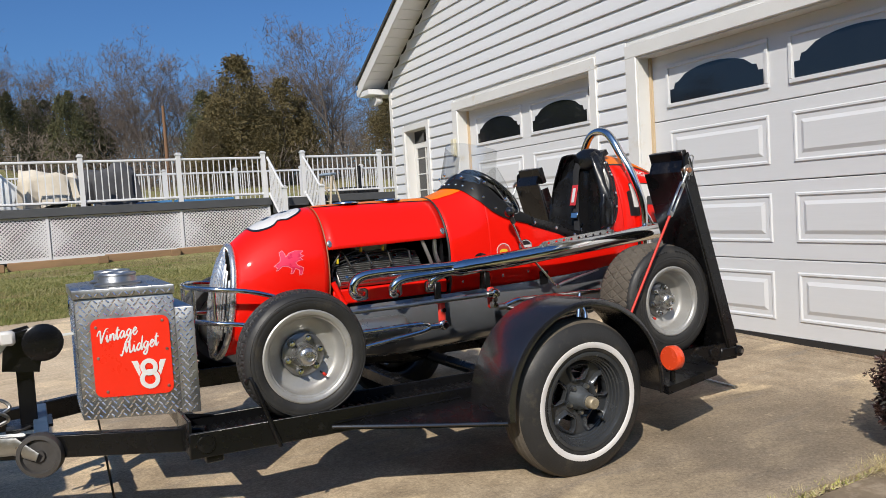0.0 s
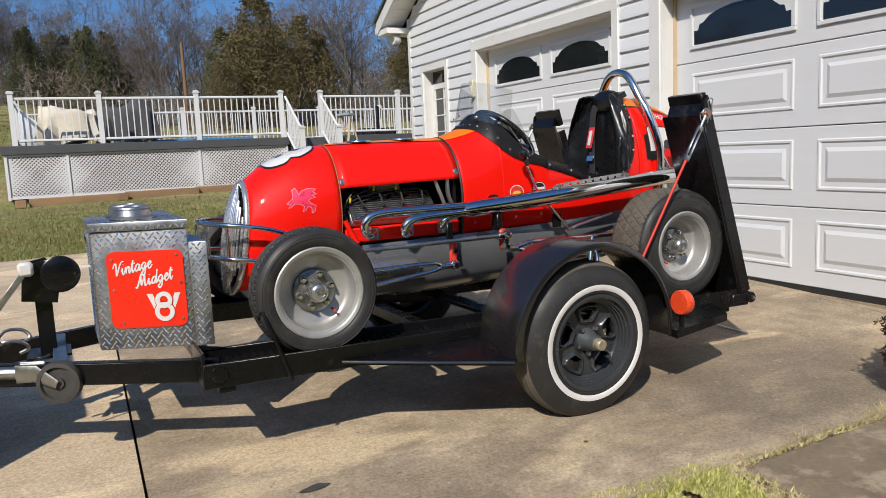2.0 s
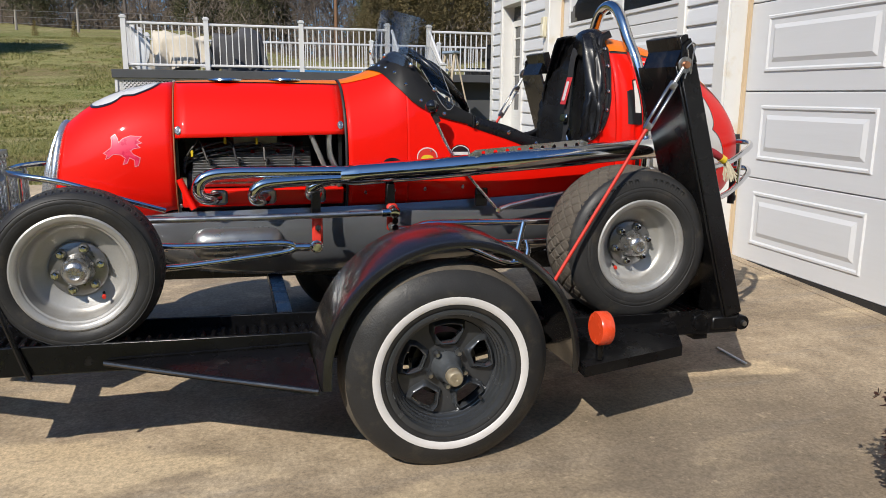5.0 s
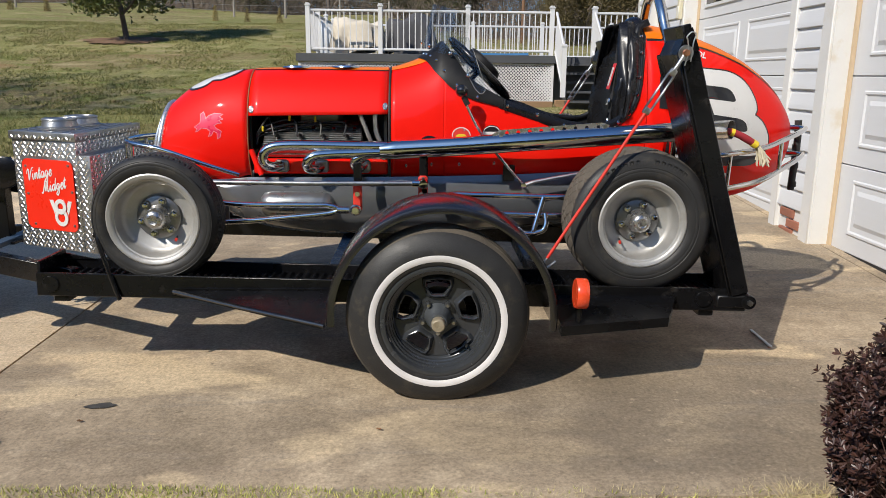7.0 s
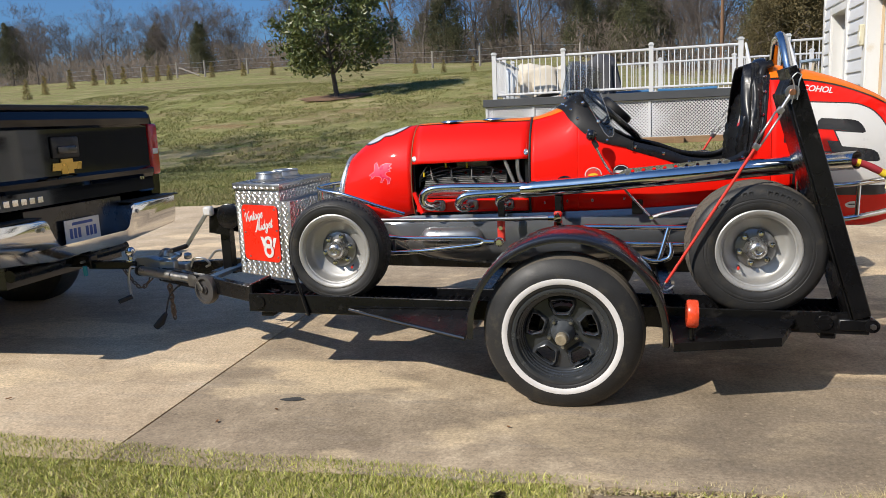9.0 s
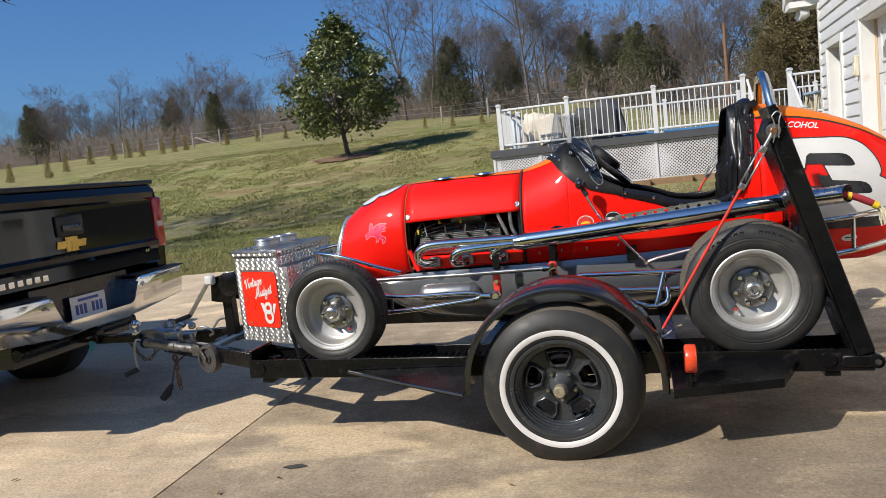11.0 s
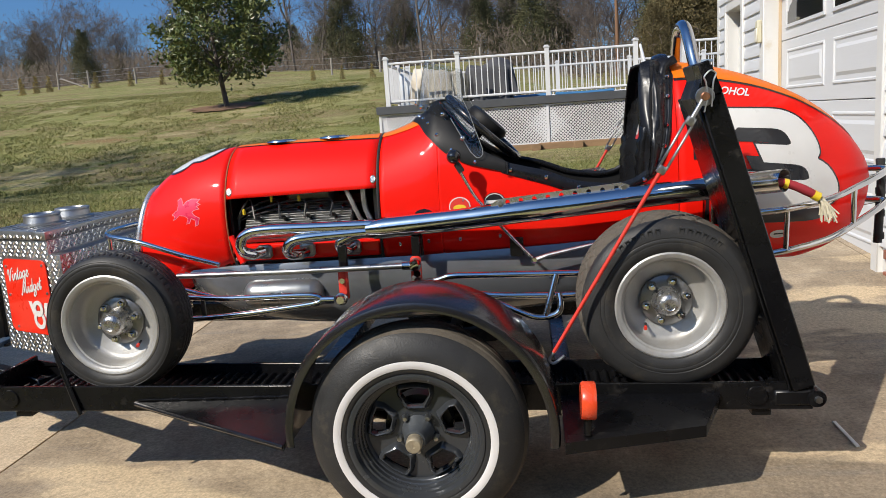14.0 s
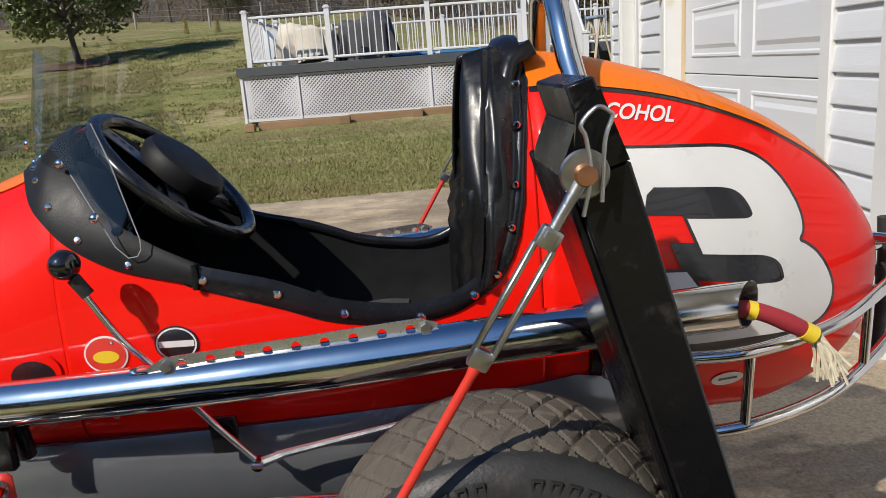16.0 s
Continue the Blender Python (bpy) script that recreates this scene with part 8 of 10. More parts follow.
        part("harness_patch", boxed(-0.025, 0.025, -0.002, 0.002, -0.060, 0.060, bevel=0.001, m=pose(0.812, y, 1.16, 0, 0, 90) @ pose(0, 0, 0, 14)), mat("red_patch", (0.55, 0.03, 0.04), 0.7), h, "red and white harness patch")
        part("patch_bars", boxed(-0.011, 0.011, -0.001, 0.001, -0.042, 0.042, m=pose(0.8085, y, 1.16, 0, 0, 90) @ pose(0, 0, 0, 14)), PEARL, h)
        part("harness_buckle", boxed(-0.03, 0.03, -0.006, 0.006, -0.018, 0.018, bevel=0.004, m=pose(0.80, y - 0.012 * sg, 1.045, 0, 0, 90) @ pose(0, 0, 0, 12)), CHROME, h)
    part("harness_ring", tubed(smoothline([(0.785, CY - 0.04, 1.0), (0.785, CY - 0.02, 0.975), (0.785, CY - 0.035, 0.95)], 4), 0.005, 8), CHROME, s)
    part("lap_belt", tubed(smoothline([(0.66, CY - 0.20, 0.93), (0.60, CY - 0.16, 0.92), (0.50, CY - 0.15, 0.90), (0.45, CY - 0.1, 0.87)], 6), 0.024, 8, flat=0.15), WEBBING, s, "loose black lap belt")


seat()

# inner side panels of the cockpit
bm = bmesh.new()
for sg in (-1, 1):
    rows = []
    for x in [0.1515, 0.16] + steps(0.19, 0.80, 14):
        zt = rimz(x) - 0.006
        rows.append([bm.verts.new((x, CY + sg * (body_half(x, z) - 0.012), z)) for z in (0.745, 0.78, (0.78 + zt) / 2, zt - 0.25 * (zt - 0.78), zt)])
    for p, q in zip(rows, rows[1:]):
        for k in range(4):
            bm.faces.new((p[k], p[k + 1], q[k + 1], q[k]))
part("cockpit_lining", bm, LEATHER, CAR, "black cockpit lining")
bm = bmesh.new()
for sg in (-1, 1):
    rows = []
    for x in steps(-0.18, 0.028, 8) + [0.036, 0.042, 0.05, 0.06, 0.075, 0.09, 0.11, 0.13, 0.15]:
        w, zt, zc, zb, a = spline(BODY, x)
        top = min(zt - 0.001, rimz(x) - 0.004) if x > 0.03 else zt - 0.001
        hi = math.acos(max(0.0, min(1.0, (top - zc) / (zt - zc))))
        row = []
        for i in range(15):
            t = hi + (math.pi / 2 - hi) * i / 14
            z = zc + (zt - zc) * math.cos(t)
            row.append(bm.verts.new((x, CY + sg * max(0.0, body_half(x, z) - 0.010), z - 0.010 * math.cos(t))))
        row.append(bm.verts.new((x, CY + sg * (body_half(x, 0.75) - 0.016), 0.74)))
        rows.append(row)
    for p, q in zip(rows, rows[1:]):
        for k in range(15):
            bm.faces.new((p[k], p[k + 1], q[k + 1], q[k]))
part("scuttle_lining", bm, LEATHER, CAR, "black lining below the scuttle", smooth=60)
part("side_bolster", tubed(smoothline([(x, CY + body_half(x, rimz(x)) - 0.018, rimz(x) + 0.003 * min(1.0, (x - 0.13) / 0.2)) for x in steps(0.16, 0.78, 12)], 3), 0.011, 10, flat=0.6), VINYL, CAR, "black padded side bolster")
part("seat_back_panel", boxed(0.893, 0.90, CY - 0.19, CY + 0.19, 0.68, 1.2), INK, CAR)


def steering():
    c = Vector((0.196, CY, 1.188))
    ax = Vector((-0.69, 0, -0.72)).normalized()
    q = ax.to_track_quat("Y", "Z").to_matrix().to_4x4()
    m = Matrix.Translation(c) @ q
    bm = bmesh.new()
    tube(bm, [m @ Vector((0.176 * math.cos(2 * math.pi * i / 64), 0, 0.176 * math.sin(2 * math.pi * i / 64))) for i in range(64)], 0.0155, 14, closed=True)
    w = part("steering_wheel", bm, mat("glossy_black_grip", (0.012, 0.012, 0.012), 0.22, coat=0.4), CAR, "glossy black steering wheel")
    for a in (90, 210, 330):
        t = math.radians(a)
        part("spoke", boxed(0.03, 0.166, -0.002, 0.002, -0.02, 0.02, bevel=0.001, m=m @ pose(0, 0.012, 0, 0, -a, 0)), ALLOY, w, "drilled aluminium spoke")
        for d in (0.102, 0.122, 0.142):
            part("spoke_hole", lathed([(0, -0.0045), (0.007, -0.004), (0.0, -0.003)], 12, m @ pose(0, 0.012, 0, 0, -a, 0) @ pose(d, 0, 0)), INK, w)
    part("centre_pad", lathed([(0, -0.050), (0.066, -0.050), (0.082, -0.045), (0.089, -0.030), (0.084, -0.006), (0.06, 0.004), (0, 0.004)], 36, m), LEATHER, w, "round black padded hub")
    part("column", tubed([c, c + ax * 0.35], 0.018, 12), BLACK, w)


steering()


def windscreen():
    # wrap-round clear screen on the scuttle
    def sheet(a0, a1, z_low, height, rx, ry, xc, lean, n=24):
        bm = bmesh.new()
        rows = []
        for j in range(9):
            f = j / 8
            row = []
            for i in range(n + 1):
                t = a0 + (a1 - a0) * i / n
                r = 1 - 0.06 * f
                row.append(bm.verts.new((xc - rx * r * math.cos(t) + lean * f, CY + ry * r * math.sin(t), z_low(t) + height(t) * f)))
            rows.append(row)
        for p, q in zip(rows, rows[1:]):
            for i in range(n):
                bm.faces.new((p[i], p[i + 1], q[i + 1], q[i]))
        return bm
    w = part("windscreen", sheet(-1.5, 1.5, lambda t: 1.285 - 0.02 * (1 - math.cos(t)) - 0.03 * abs(t) ** 1.5, lambda t: 0.175 + 0.012 * abs(t), 0.185, 0.197, 0.125, 0.03), CLEAR, CAR, "clear curved plastic windscreen", smooth=80)
    w.visible_shadow = False
    # side deflectors over the cockpit edge
    for sg in (-1, 1):
        bm = bmesh.new()
        outline = [(0.055, 1.285), (0.10, 1.318), (0.130, 1.316), (0.158, 1.25), (0.186, 1.165), (0.203, 1.115), (0.204, 1.098), (0.196, 1.086), (0.18, 1.084), (0.160, 1.105), (0.130, 1.160), (0.09, 1.232)]
        vs = [bm.verts.new((x, CY + sg * (0.258 - 0.28 * max(0.0, z - 1.10)), z)) for x, z in outline]
        bm.faces.new(vs)
        bmesh.ops.triangulate(bm, faces=bm.faces[:])
        d = part("side_deflector", bm, THINCLEAR, w, smooth=0)
        d.visible_shadow = False
        # opaque pale tube paints the highlight along the sheet's edge
        part("deflector_edge", tubed([(x, CY + sg * (0.258 - 0.28 * max(0.0, z - 1.10)), z) for x, z in outline[2:]], 0.0011, 6), EDGEPALE, d)
        snap(Vector((0.132, CY + sg * 0.255, 1.158)), d, 0.009, Vector((0, sg, 0.3)))
    for t in (-1.2, -0.6, 0.0, 0.6, 1.2):
        p = Vector((0.125 - 0.188 * math.cos(t), CY + 0.199 * math.sin(t), 1.30 - 0.02 * (1 - math.cos(t)) - 0.03 * abs(t) ** 1.5))
        snap(p, w, 0.009, Vector((-math.cos(t), math.sin(t), 0)))


windscreen()

# ---- roll hoop, tail bumper, decals ----
hoop_pts = [(1.02, CY - 0.268, 0.80), (1.02, CY - 0.272, 0.95), (1.015, CY - 0.268, 1.10), (0.99, CY - 0.222, 1.265), (0.975, CY - 0.165, 1.365), (0.968, CY - 0.122, 1.440), (0.965, CY - 0.07, 1.496), (0.965, CY, 1.515)]
full = hoop_pts + [(x, 2 * CY - y, z) for x, y, z in reversed(hoop_pts[:-1])]
rb = part("roll_bar", tubed(smoothline(full, 7), 0.0225, 18), CHROME, CAR, "chrome roll bar behind the seat")
for s in (-1, 1):
    part("roll_bar_brace", tubed([(1.015, CY + s * 0.268, 1.08), (1.06, CY + s * 0.268, 1.02), (1.10, CY + s * 0.262, 0.965)], 0.009, 12), CHROME, rb)
    part("hoop_bolt", lathed([(0, -0.018), (0.012, -0.018), (0.013, 0.0), (0, 0.0)], 6, pose(1.035, CY + s * 0.29, 0.845, 0, 0, 0)), CHROME, rb)


def tail_bumper():
    top = [(1.13, CY - 0.30, 0.835), (1.25, CY - 0.315, 0.845), (1.40, CY - 0.285, 0.868), (1.50, CY - 0.24, 0.897), (1.62, CY - 0.145, 0.925), (1.695, CY - 0.04, 0.935), (1.708, CY, 0.935)]
    low = [(1.13, CY - 0.28, 0.675), (1.25, CY - 0.30, 0.695), (1.40, CY - 0.275, 0.725), (1.50, CY - 0.235, 0.765), (1.62, CY - 0.145, 0.805), (1.695, CY - 0.04, 0.815), (1.708, CY, 0.815)]
    both = lambda a: smoothline(a + [(x, 2 * CY - y, z) for x, y, z in reversed(a[:-1])], 6)
    b = part("tail_bumper", tubed(both(top), 0.012, 12), CHROME, CAR, "chrome tube tail bumper")
    part("lower_rail", tubed(both(low), 0.012, 12), CHROME, b)
    for s in (-1, 1):
        for (x, y, z), (x2, y2, z2) in ((top[1], low[1]), (top[3], low[3])):
            y, y2 = (y, y2) if s < 0 else (2 * CY - y, 2 * CY - y2)
            part("bumper_upright", tubed([(x, y, z), (x2, y2, z2)], 0.0095, 10), CHROME, b)
        if s < 0:
            continue
        yy = CY + 0.115
        part("push_bar", tubed(smoothline([(1.738, yy, 0.965), (1.744, yy, 0.88), (1.742, yy, 0.78), (1.737, yy, 0.63)], 5), 0.0165, 12), RUBBER, b, "black-taped push bar")
        for z in (0.90, 0.80):
            part("push_bar_stay", tubed([(1.735, yy, z), (1.60, CY + s * 0.06, z - 0.01)], 0.009, 10), CHROME, b)
        for k in range(4):
            part("tape_wrap", tubed([(1.742, yy, 0.94 - 0.09 * k), (1.743, yy, 0.915 - 0.09 * k)], 0.0185, 12), RUBBER, b)


tail_bumper()


def grown(poly, d):
    n = len(poly)
    out = []
    for i in range(n):
        p, q, r = Vector(poly[i - 1]), Vector(poly[i]), Vector(poly[(i + 1) % n])
        a, b = (q - p).normalized(), (r - q).normalized()
        nv = (Vector((a.y, -a.x)) + Vector((b.y, -b.x)))
        if nv.length < 1e-4:
            nv = Vector((a.y, -a.x))
        nv.normalize()
        k = d / max(0.5, nv.dot(Vector((a.y, -a.x))))
        out.append(tuple(q + nv * k))
    return out


num = [(1.02, 0.838), (1.40, 0.822), (1.445, 0.826), (1.475, 0.845), (1.487, 0.88), (1.478, 0.92), (1.45, 0.965), (1.420, 0.990), (1.397, 1.001), (1.412, 1.02), (1.405, 1.06), (1.375, 1.115), (1.335, 1.158), (1.285, 1.182), (1.24, 1.190),
       (1.0, 1.207), (0.985, 1.20), (0.985, 1.075), (1.085, 1.068), (1.096, 1.12), (1.110, 1.132), (1.25, 1.119), (1.278, 1.106), (1.296, 1.08), (1.303, 1.056), (1.169, 1.071), (1.197, 1.004), (1.325, 0.986), (1.352, 0.972), (1.364, 0.95),
       (1.367, 0.928), (1.19, 0.940), (1.165, 0.975), (1.03, 0.985)]


def softened(poly, most=0.02):
    """Cuts every corner of an outline, the short edges' more."""
    out = []
    n = len(poly)
    for i in range(n):
        p, q, r = Vector(poly[i - 1]), Vector(poly[i]), Vector(poly[(i + 1) % n])
        if q.x < 1.21:
            out.append(tuple(q))
            continue
        for o in (p, r):
            d = o - q
            out.append(tuple(q + d.normalized() * min(0.25 * d.length, most)))
    return out


num = softened(softened(num, 0.014), 0.005)
decal("number_shadow", [[(x - 0.030, z - 0.043) for x, z in grown(num, 0.003)]], INK, tail, 0.0022, cuts=5)
decal("number_edge", [grown(num, 0.006)], INK, tail, 0.0030, cuts=5)
decal("race_number", [num], PEARL, tail, 0.0040, "white racing number 3", cuts=5)
wrap_text("ALCOHOL", 0.038, PEARL, pose(1.078, 0, 1.264, 0, 8, 0), tail, shear=0.38, bold=0.0008)
ov = lambda cx, cz, a, b, n=28, r=0: [(cx + a * math.cos(2 * math.pi * i / n) * math.cos(r) - b * math.sin(2 * math.pi * i / n) * math.sin(r), cz + a * math.cos(2 * math.pi * i / n) * math.sin(r) + b * math.sin(2 * math.pi * i / n) * math.cos(r)) for i in range(n)]
decal("oval_decal", [ov(1.265, 0.735, 0.034, 0.016)], PEARL, tail, 0.0025, "small white oval sticker")
decal("oval_decal_bars", [[(1.245, 0.733), (1.285, 0.733), (1.285, 0.739), (1.245, 0.739)]], INK, tail, 0.0035)
# round and oval stickers ahead of the lever
decal("round_sticker", [ov(0.106, 0.907, 0.040, 0.036)], PEARL, cockpit, 0.0022, "red, white and yellow oval sticker")
decal("round_sticker_band", [ov(0.106, 0.907, 0.0365, 0.032)], STRAP_RED, cockpit, 0.003)
decal("round_sticker_centre", [ov(0.106, 0.903, 0.024, 0.012)], YELLOW, cockpit, 0.0038)
decal("dark_sticker", [ov(0.236, 0.919, 0.040, 0.034)], INK, cockpit, 0.0022, "black oval sticker with white bar")
decal("dark_sticker_rim", [ov(0.236, 0.919, 0.037, 0.031), ov(0.236, 0.919, 0.034, 0.028)], PEARL, cockpit, 0.003)
decal("dark_sticker_bar", [[(0.204, 0.913), (0.268, 0.913), (0.268, 0.925), (0.204, 0.925)]], PEARL, cockpit, 0.003)
decal("steering_port", [ov(-0.034, 0.882, 0.055, 0.042)], RED, cowl, 0.004)
decal("steering_port_hole", [ov(-0.030, 0.876, 0.04, 0.03)], INK, cowl, 0.0048, "dark port in the scuttle side")
# winged emblem on the nose, kept as a plain shape
emb = [(0.0, 0.42), (0.1, 0.5), (0.2, 0.58), (0.22, 0.75), (0.2, 0.9), (0.3, 0.98), (0.36, 0.88), (0.4, 0.72), (0.52, 0.86), (0.72, 0.94), (1.0, 0.92), (0.88, 0.82), (1.0, 0.74), (0.86, 0.69), (0.95, 0.6), (0.8, 0.57), (0.7, 0.5),
       (0.78, 0.38), (0.95, 0.28), (0.9, 0.06), (0.82, 0.02), (0.82, 0.22), (0.68, 0.3), (0.6, 0.12), (0.52, 0.1), (0.58, 0.28), (0.45, 0.38), (0.25, 0.4), (0.12, 0.28), (0.05, 0.25), (0.1, 0.36)]
emb = [(-1.038 + 0.128 * x, 0.884 + 0.112 * z) for x, z in reversed(emb)]
decal("emblem", [emb], PINK, nose, 0.0014, "pink winged emblem sticker", cuts=4)
decal("emblem_edge", [grown(emb, 0.0022)], mat("pale_pink_decal", (0.72, 0.30, 0.32), 0.3, coat=0.4), nose, 0.0008, cuts=4)


# number panel on top of the nose
def nose_number():
    def top(x, y, out):
        w, zt, zc, zb, a = spline(BODY, x)
        q = max(0.0, 1 - min(1.0, abs(y) / w) ** a) ** (1 / a)
        z = zc + (zt - zc) * q
        return Vector((x + nose_shift(x, z), CY + y, z + out))
    for nm, grow_, matl, out in (("nose_number_edge", 0.008, INK, 0.0022), ("nose_number", 0.0, PEARL, 0.0036)):
        bm = bmesh.new()
        pts = []
        for cx, r in ((-1.03, 0.085), (-0.93, 0.075)):
            pts.append((cx, r + grow_))
        poly = []
        for i in range(40):
            t = 2 * math.pi * i / 40
            x = -0.98 + (0.125 + grow_) * math.cos(t)
            hw = (0.112 + grow_) * (1 - 0.18 * math.exp(-((x + 0.975) / 0.02) ** 2))
            poly.append((x, hw * math.copysign(abs(math.sin(t)) ** 0.55, math.sin(t))))
        vs = [bm.verts.new((x, y, 0)) for x, y in poly]
        es = [bm.edges.new((vs[i], vs[(i + 1) % 40])) for i in range(40)]
        bmesh.ops.triangle_fill(bm, edges=es, use_beauty=True)
        for _ in range(4):
            long = [e for e in bm.edges if e.calc_length() > 0.02]
            if long:
                bmesh.ops.subdivide_edges(bm, edges=long, cuts=1)
                bmesh.ops.triangulate(bm, faces=bm.faces[:])
        for v in bm.verts:
            v.co = top(v.co.x, v.co.y, out)
        part(nm, bm, matl, nose, "white number panel on the nose" if matl is PEARL else "", smooth=60)
    for x0 in (-1.035, -0.945):
        bm = bmesh.new()
        g = [[bm.verts.new(top(x0 + dx, -0.035 + dy, 0.0048)) for dy in steps(0, 0.07, 5)] for dx in steps(0, 0.035, 3)]
        for p, q in zip(g, g[1:]):
            for i in range(5):
                bm.faces.new((p[i], p[i + 1], q[i + 1], q[i]))
        part("nose_number_gap", bm, INK, nose)


nose_number()
for x in (-0.62, -0.40):
    z = spline(BODY, x)[1]
    cap = part("filler_cap", lathed([(0, -0.005), (0.05, -0.005), (0.06, -0.003), (0.062, 0.002), (0, 0.002)], 28, pose(x, CY - 0.02, z + 0.002, -90, 0, 0)), CHROME, hood, "low chrome filler cap")
    # the sky's reflection in the chrome is put in as dark blue
    part("filler_cap_top", lathed([(0, -0.0075), (0.04, -0.0072), (0.042, -0.005), (0, -0.005)], 24, pose(x, CY - 0.02, z + 0.002, -90, 0, 0)), mat("cap_sky_reflection", (0.03, 0.06, 0.16), 0.3, coat=0.5), cap)
# strap that ties the front wheel
st = part("axle_strap", tubed(smoothline([(-1.30, 0.30, 0.55), (-1.285, 0.28, 0.57), (-1.27, 0.262, 0.52), (-1.22, 0.246, 0.36), (-1.205, 0.246, 0.315)], 6), 0.0085, 8), BLACK, None)
tagged(st, "black tie-down hook bar by the front wheel", "tie-down")
st.name = "wheel_hook"

# ---- pickup truck ----


def truck():
    XR = -3.012
    CY = 0.925
    Y0, Y1 = CY - 1.005, CY + 1.005
    t = thing("pickup_truck", "glossy black pickup truck with chrome rear bumper", "truck")
    # bed sides with rolled rail and shaped flank
    for s in (-1, 1):
        bm = bmesh.new()
        prof = [(0.82, 0.56), (0.905, 0.60), (0.93, 0.80), (0.94, 1.0), (0.925, 1.20), (0.905, 1.27), (0.89, 1.325), (0.835, 1.335), (0.825, 1.31), (0.825, 0.64)]
        va = [bm.verts.new((XR + 0.01, CY + s * y, z)) for y, z in prof]
        vb = [bm.verts.new((XR - 2.0, CY + s * y, z)) for y, z in prof]
        k = len(prof)
        for i in range(k):
            bm.faces.new((va[i], va[(i + 1) % k], vb[(i + 1) % k], vb[i]))
        bm.faces.new(va)
        bm.faces.new(vb)
        part("bed_side", bm, TRUCKBLACK, t)
        lamp = part("tail_light", boxed(XR - 0.10, XR + 0.030, CY + s * 0.836, CY + s * 0.946, 0.905, 1.262, bevel=0.022, seg=3), TAILLIGHT, t, "tall red tail light")
        part("reverse_lens", boxed(XR + 0.022, XR + 0.0325, CY + s * 0.86, CY + s * 0.92, 1.05, 1.09, bevel=0.003), PEARL, lamp)
    # tailgate: stepped skin, pulled from a section
    sec = [(0.02, 0.80), (0.035, 0.815), (0.03, 0.90), (0.045, 0.925), (0.05, 0.955), (0.022, 0.975), (0.018, 1.20), (0.02, 1.245), (0.045, 1.262), (0.052, 1.30), (0.035, 1.345), (-0.01, 1.355), (-0.02, 1.30), (-0.02, 0.80)]
    bm = bmesh.new()
    va = [bm.verts.new((XR + x, CY - 0.825, z)) for x, z in sec]
    vb = [bm.verts.new((XR + x, CY + 0.825, z)) for x, z in sec]
    k = len(sec)
    for i in range(k):
        bm.faces.new((va[i], va[(i + 1) % k], vb[(i + 1) % k], vb[i]))
    bm.faces.new(va)
    bm.faces.new(vb)
    gate = part("tailgate", bm, TRUCKBLACK, t, "black tailgate", smooth=8)
    hd = part("handle_bezel", boxed(XR + 0.015, XR + 0.034, CY - 0.115, CY + 0.115, 1.075, 1.20, bevel=0.012, seg=2), RUBBER, gate, "black tailgate handle")
    part("handle_grip", boxed(XR + 0.03, XR + 0.046, CY - 0.08, CY + 0.08, 1.10, 1.145, bevel=0.008, seg=2), INK, hd)
    bow = [(-0.105, -0.018), (-0.042, -0.018), (-0.042, -0.036), (0.042, -0.036), (0.042, -0.018), (0.095, -0.018), (0.105, 0.018), (0.042, 0.018), (0.042, 0.036), (-0.042, 0.036), (-0.042, 0.018), (-0.095, 0.018)]
    bow = [(1.22 * x, 1.22 * z) for x, z in bow]
    badge = part("badge_rim", prismed(grown(bow, 0.006), 0.006, pose(XR + 0.020, CY, 1.025, 0, 0, 90)), CHROME, gate, "gold and chrome emblem shape")
    part("badge_face", prismed(bow, 0.004, pose(XR + 0.0275, CY, 1.025, 0, 0, 90)), GOLD, badge)
    for y in steps(-0.76, -0.26, 8):
        part("name_bar", boxed(XR + 0.030, XR + 0.036, CY + y - 0.021, CY + y + 0.021, 0.835, 0.872, bevel=0.002), CHROME, gate)
    for y in (0.69, 0.715):
        part("trim_badge", boxed(XR + 0.018, XR + 0.034, CY + y - 0.008, CY + y + 0.008, 0.885, 0.915, bevel=0.002), CHROME, gate)
    part("tonneau_cover", boxed(XR - 2.0, XR + 0.04, CY - 0.86, CY + 0.86, 1.352, 1.385, bevel=0.012, seg=2), RUBBER, t, "black tonneau cover")
    # bumper: two chrome corners joined by a low bar below the plate
    front = [(-1.0, 0.755), (-0.40, 0.755), (-0.365, 0.735), (-0.335, 0.60), (-0.30, 0.575), (0.30, 0.575), (0.335, 0.60), (0.365, 0.735), (0.40, 0.755), (1.0, 0.755),
             (0.99, 0.62), (0.93, 0.555), (0.40, 0.515), (0.30, 0.495), (-0.30, 0.495), (-0.40, 0.515), (-0.93, 0.555), (-0.99, 0.62)]
    bm = bmesh.new()
    prism(bm, front, 0.15, pose(XR + 0.165, CY, 0, 0, 0, 90), bevel=0.016)
    for v in bm.verts:
        y = abs(v.co.y - CY)
        v.co.x += -0.10 * max(0.0, (y - 0.78) / 0.22) ** 2 - 0.10 * max(0.0, (0.62 - v.co.z) / 0.13) ** 1.5 * 0.6
    bp = part("rear_bumper", bm, CHROME, t, "chrome rear step bumper", smooth=35)
    for y0, y1 in ((-0.95, -0.38), (0.38, 0.95)):
        part("step_pad", boxed(XR + 0.03, XR + 0.135, CY + y0, CY + y1, 0.756, 0.766, bevel=0.003), RUBBER, bp)
    part("plate_recess", boxed(XR + 0.0, XR + 0.05, CY - 0.42, CY + 0.42, 0.50, 0.80), INK, bp)
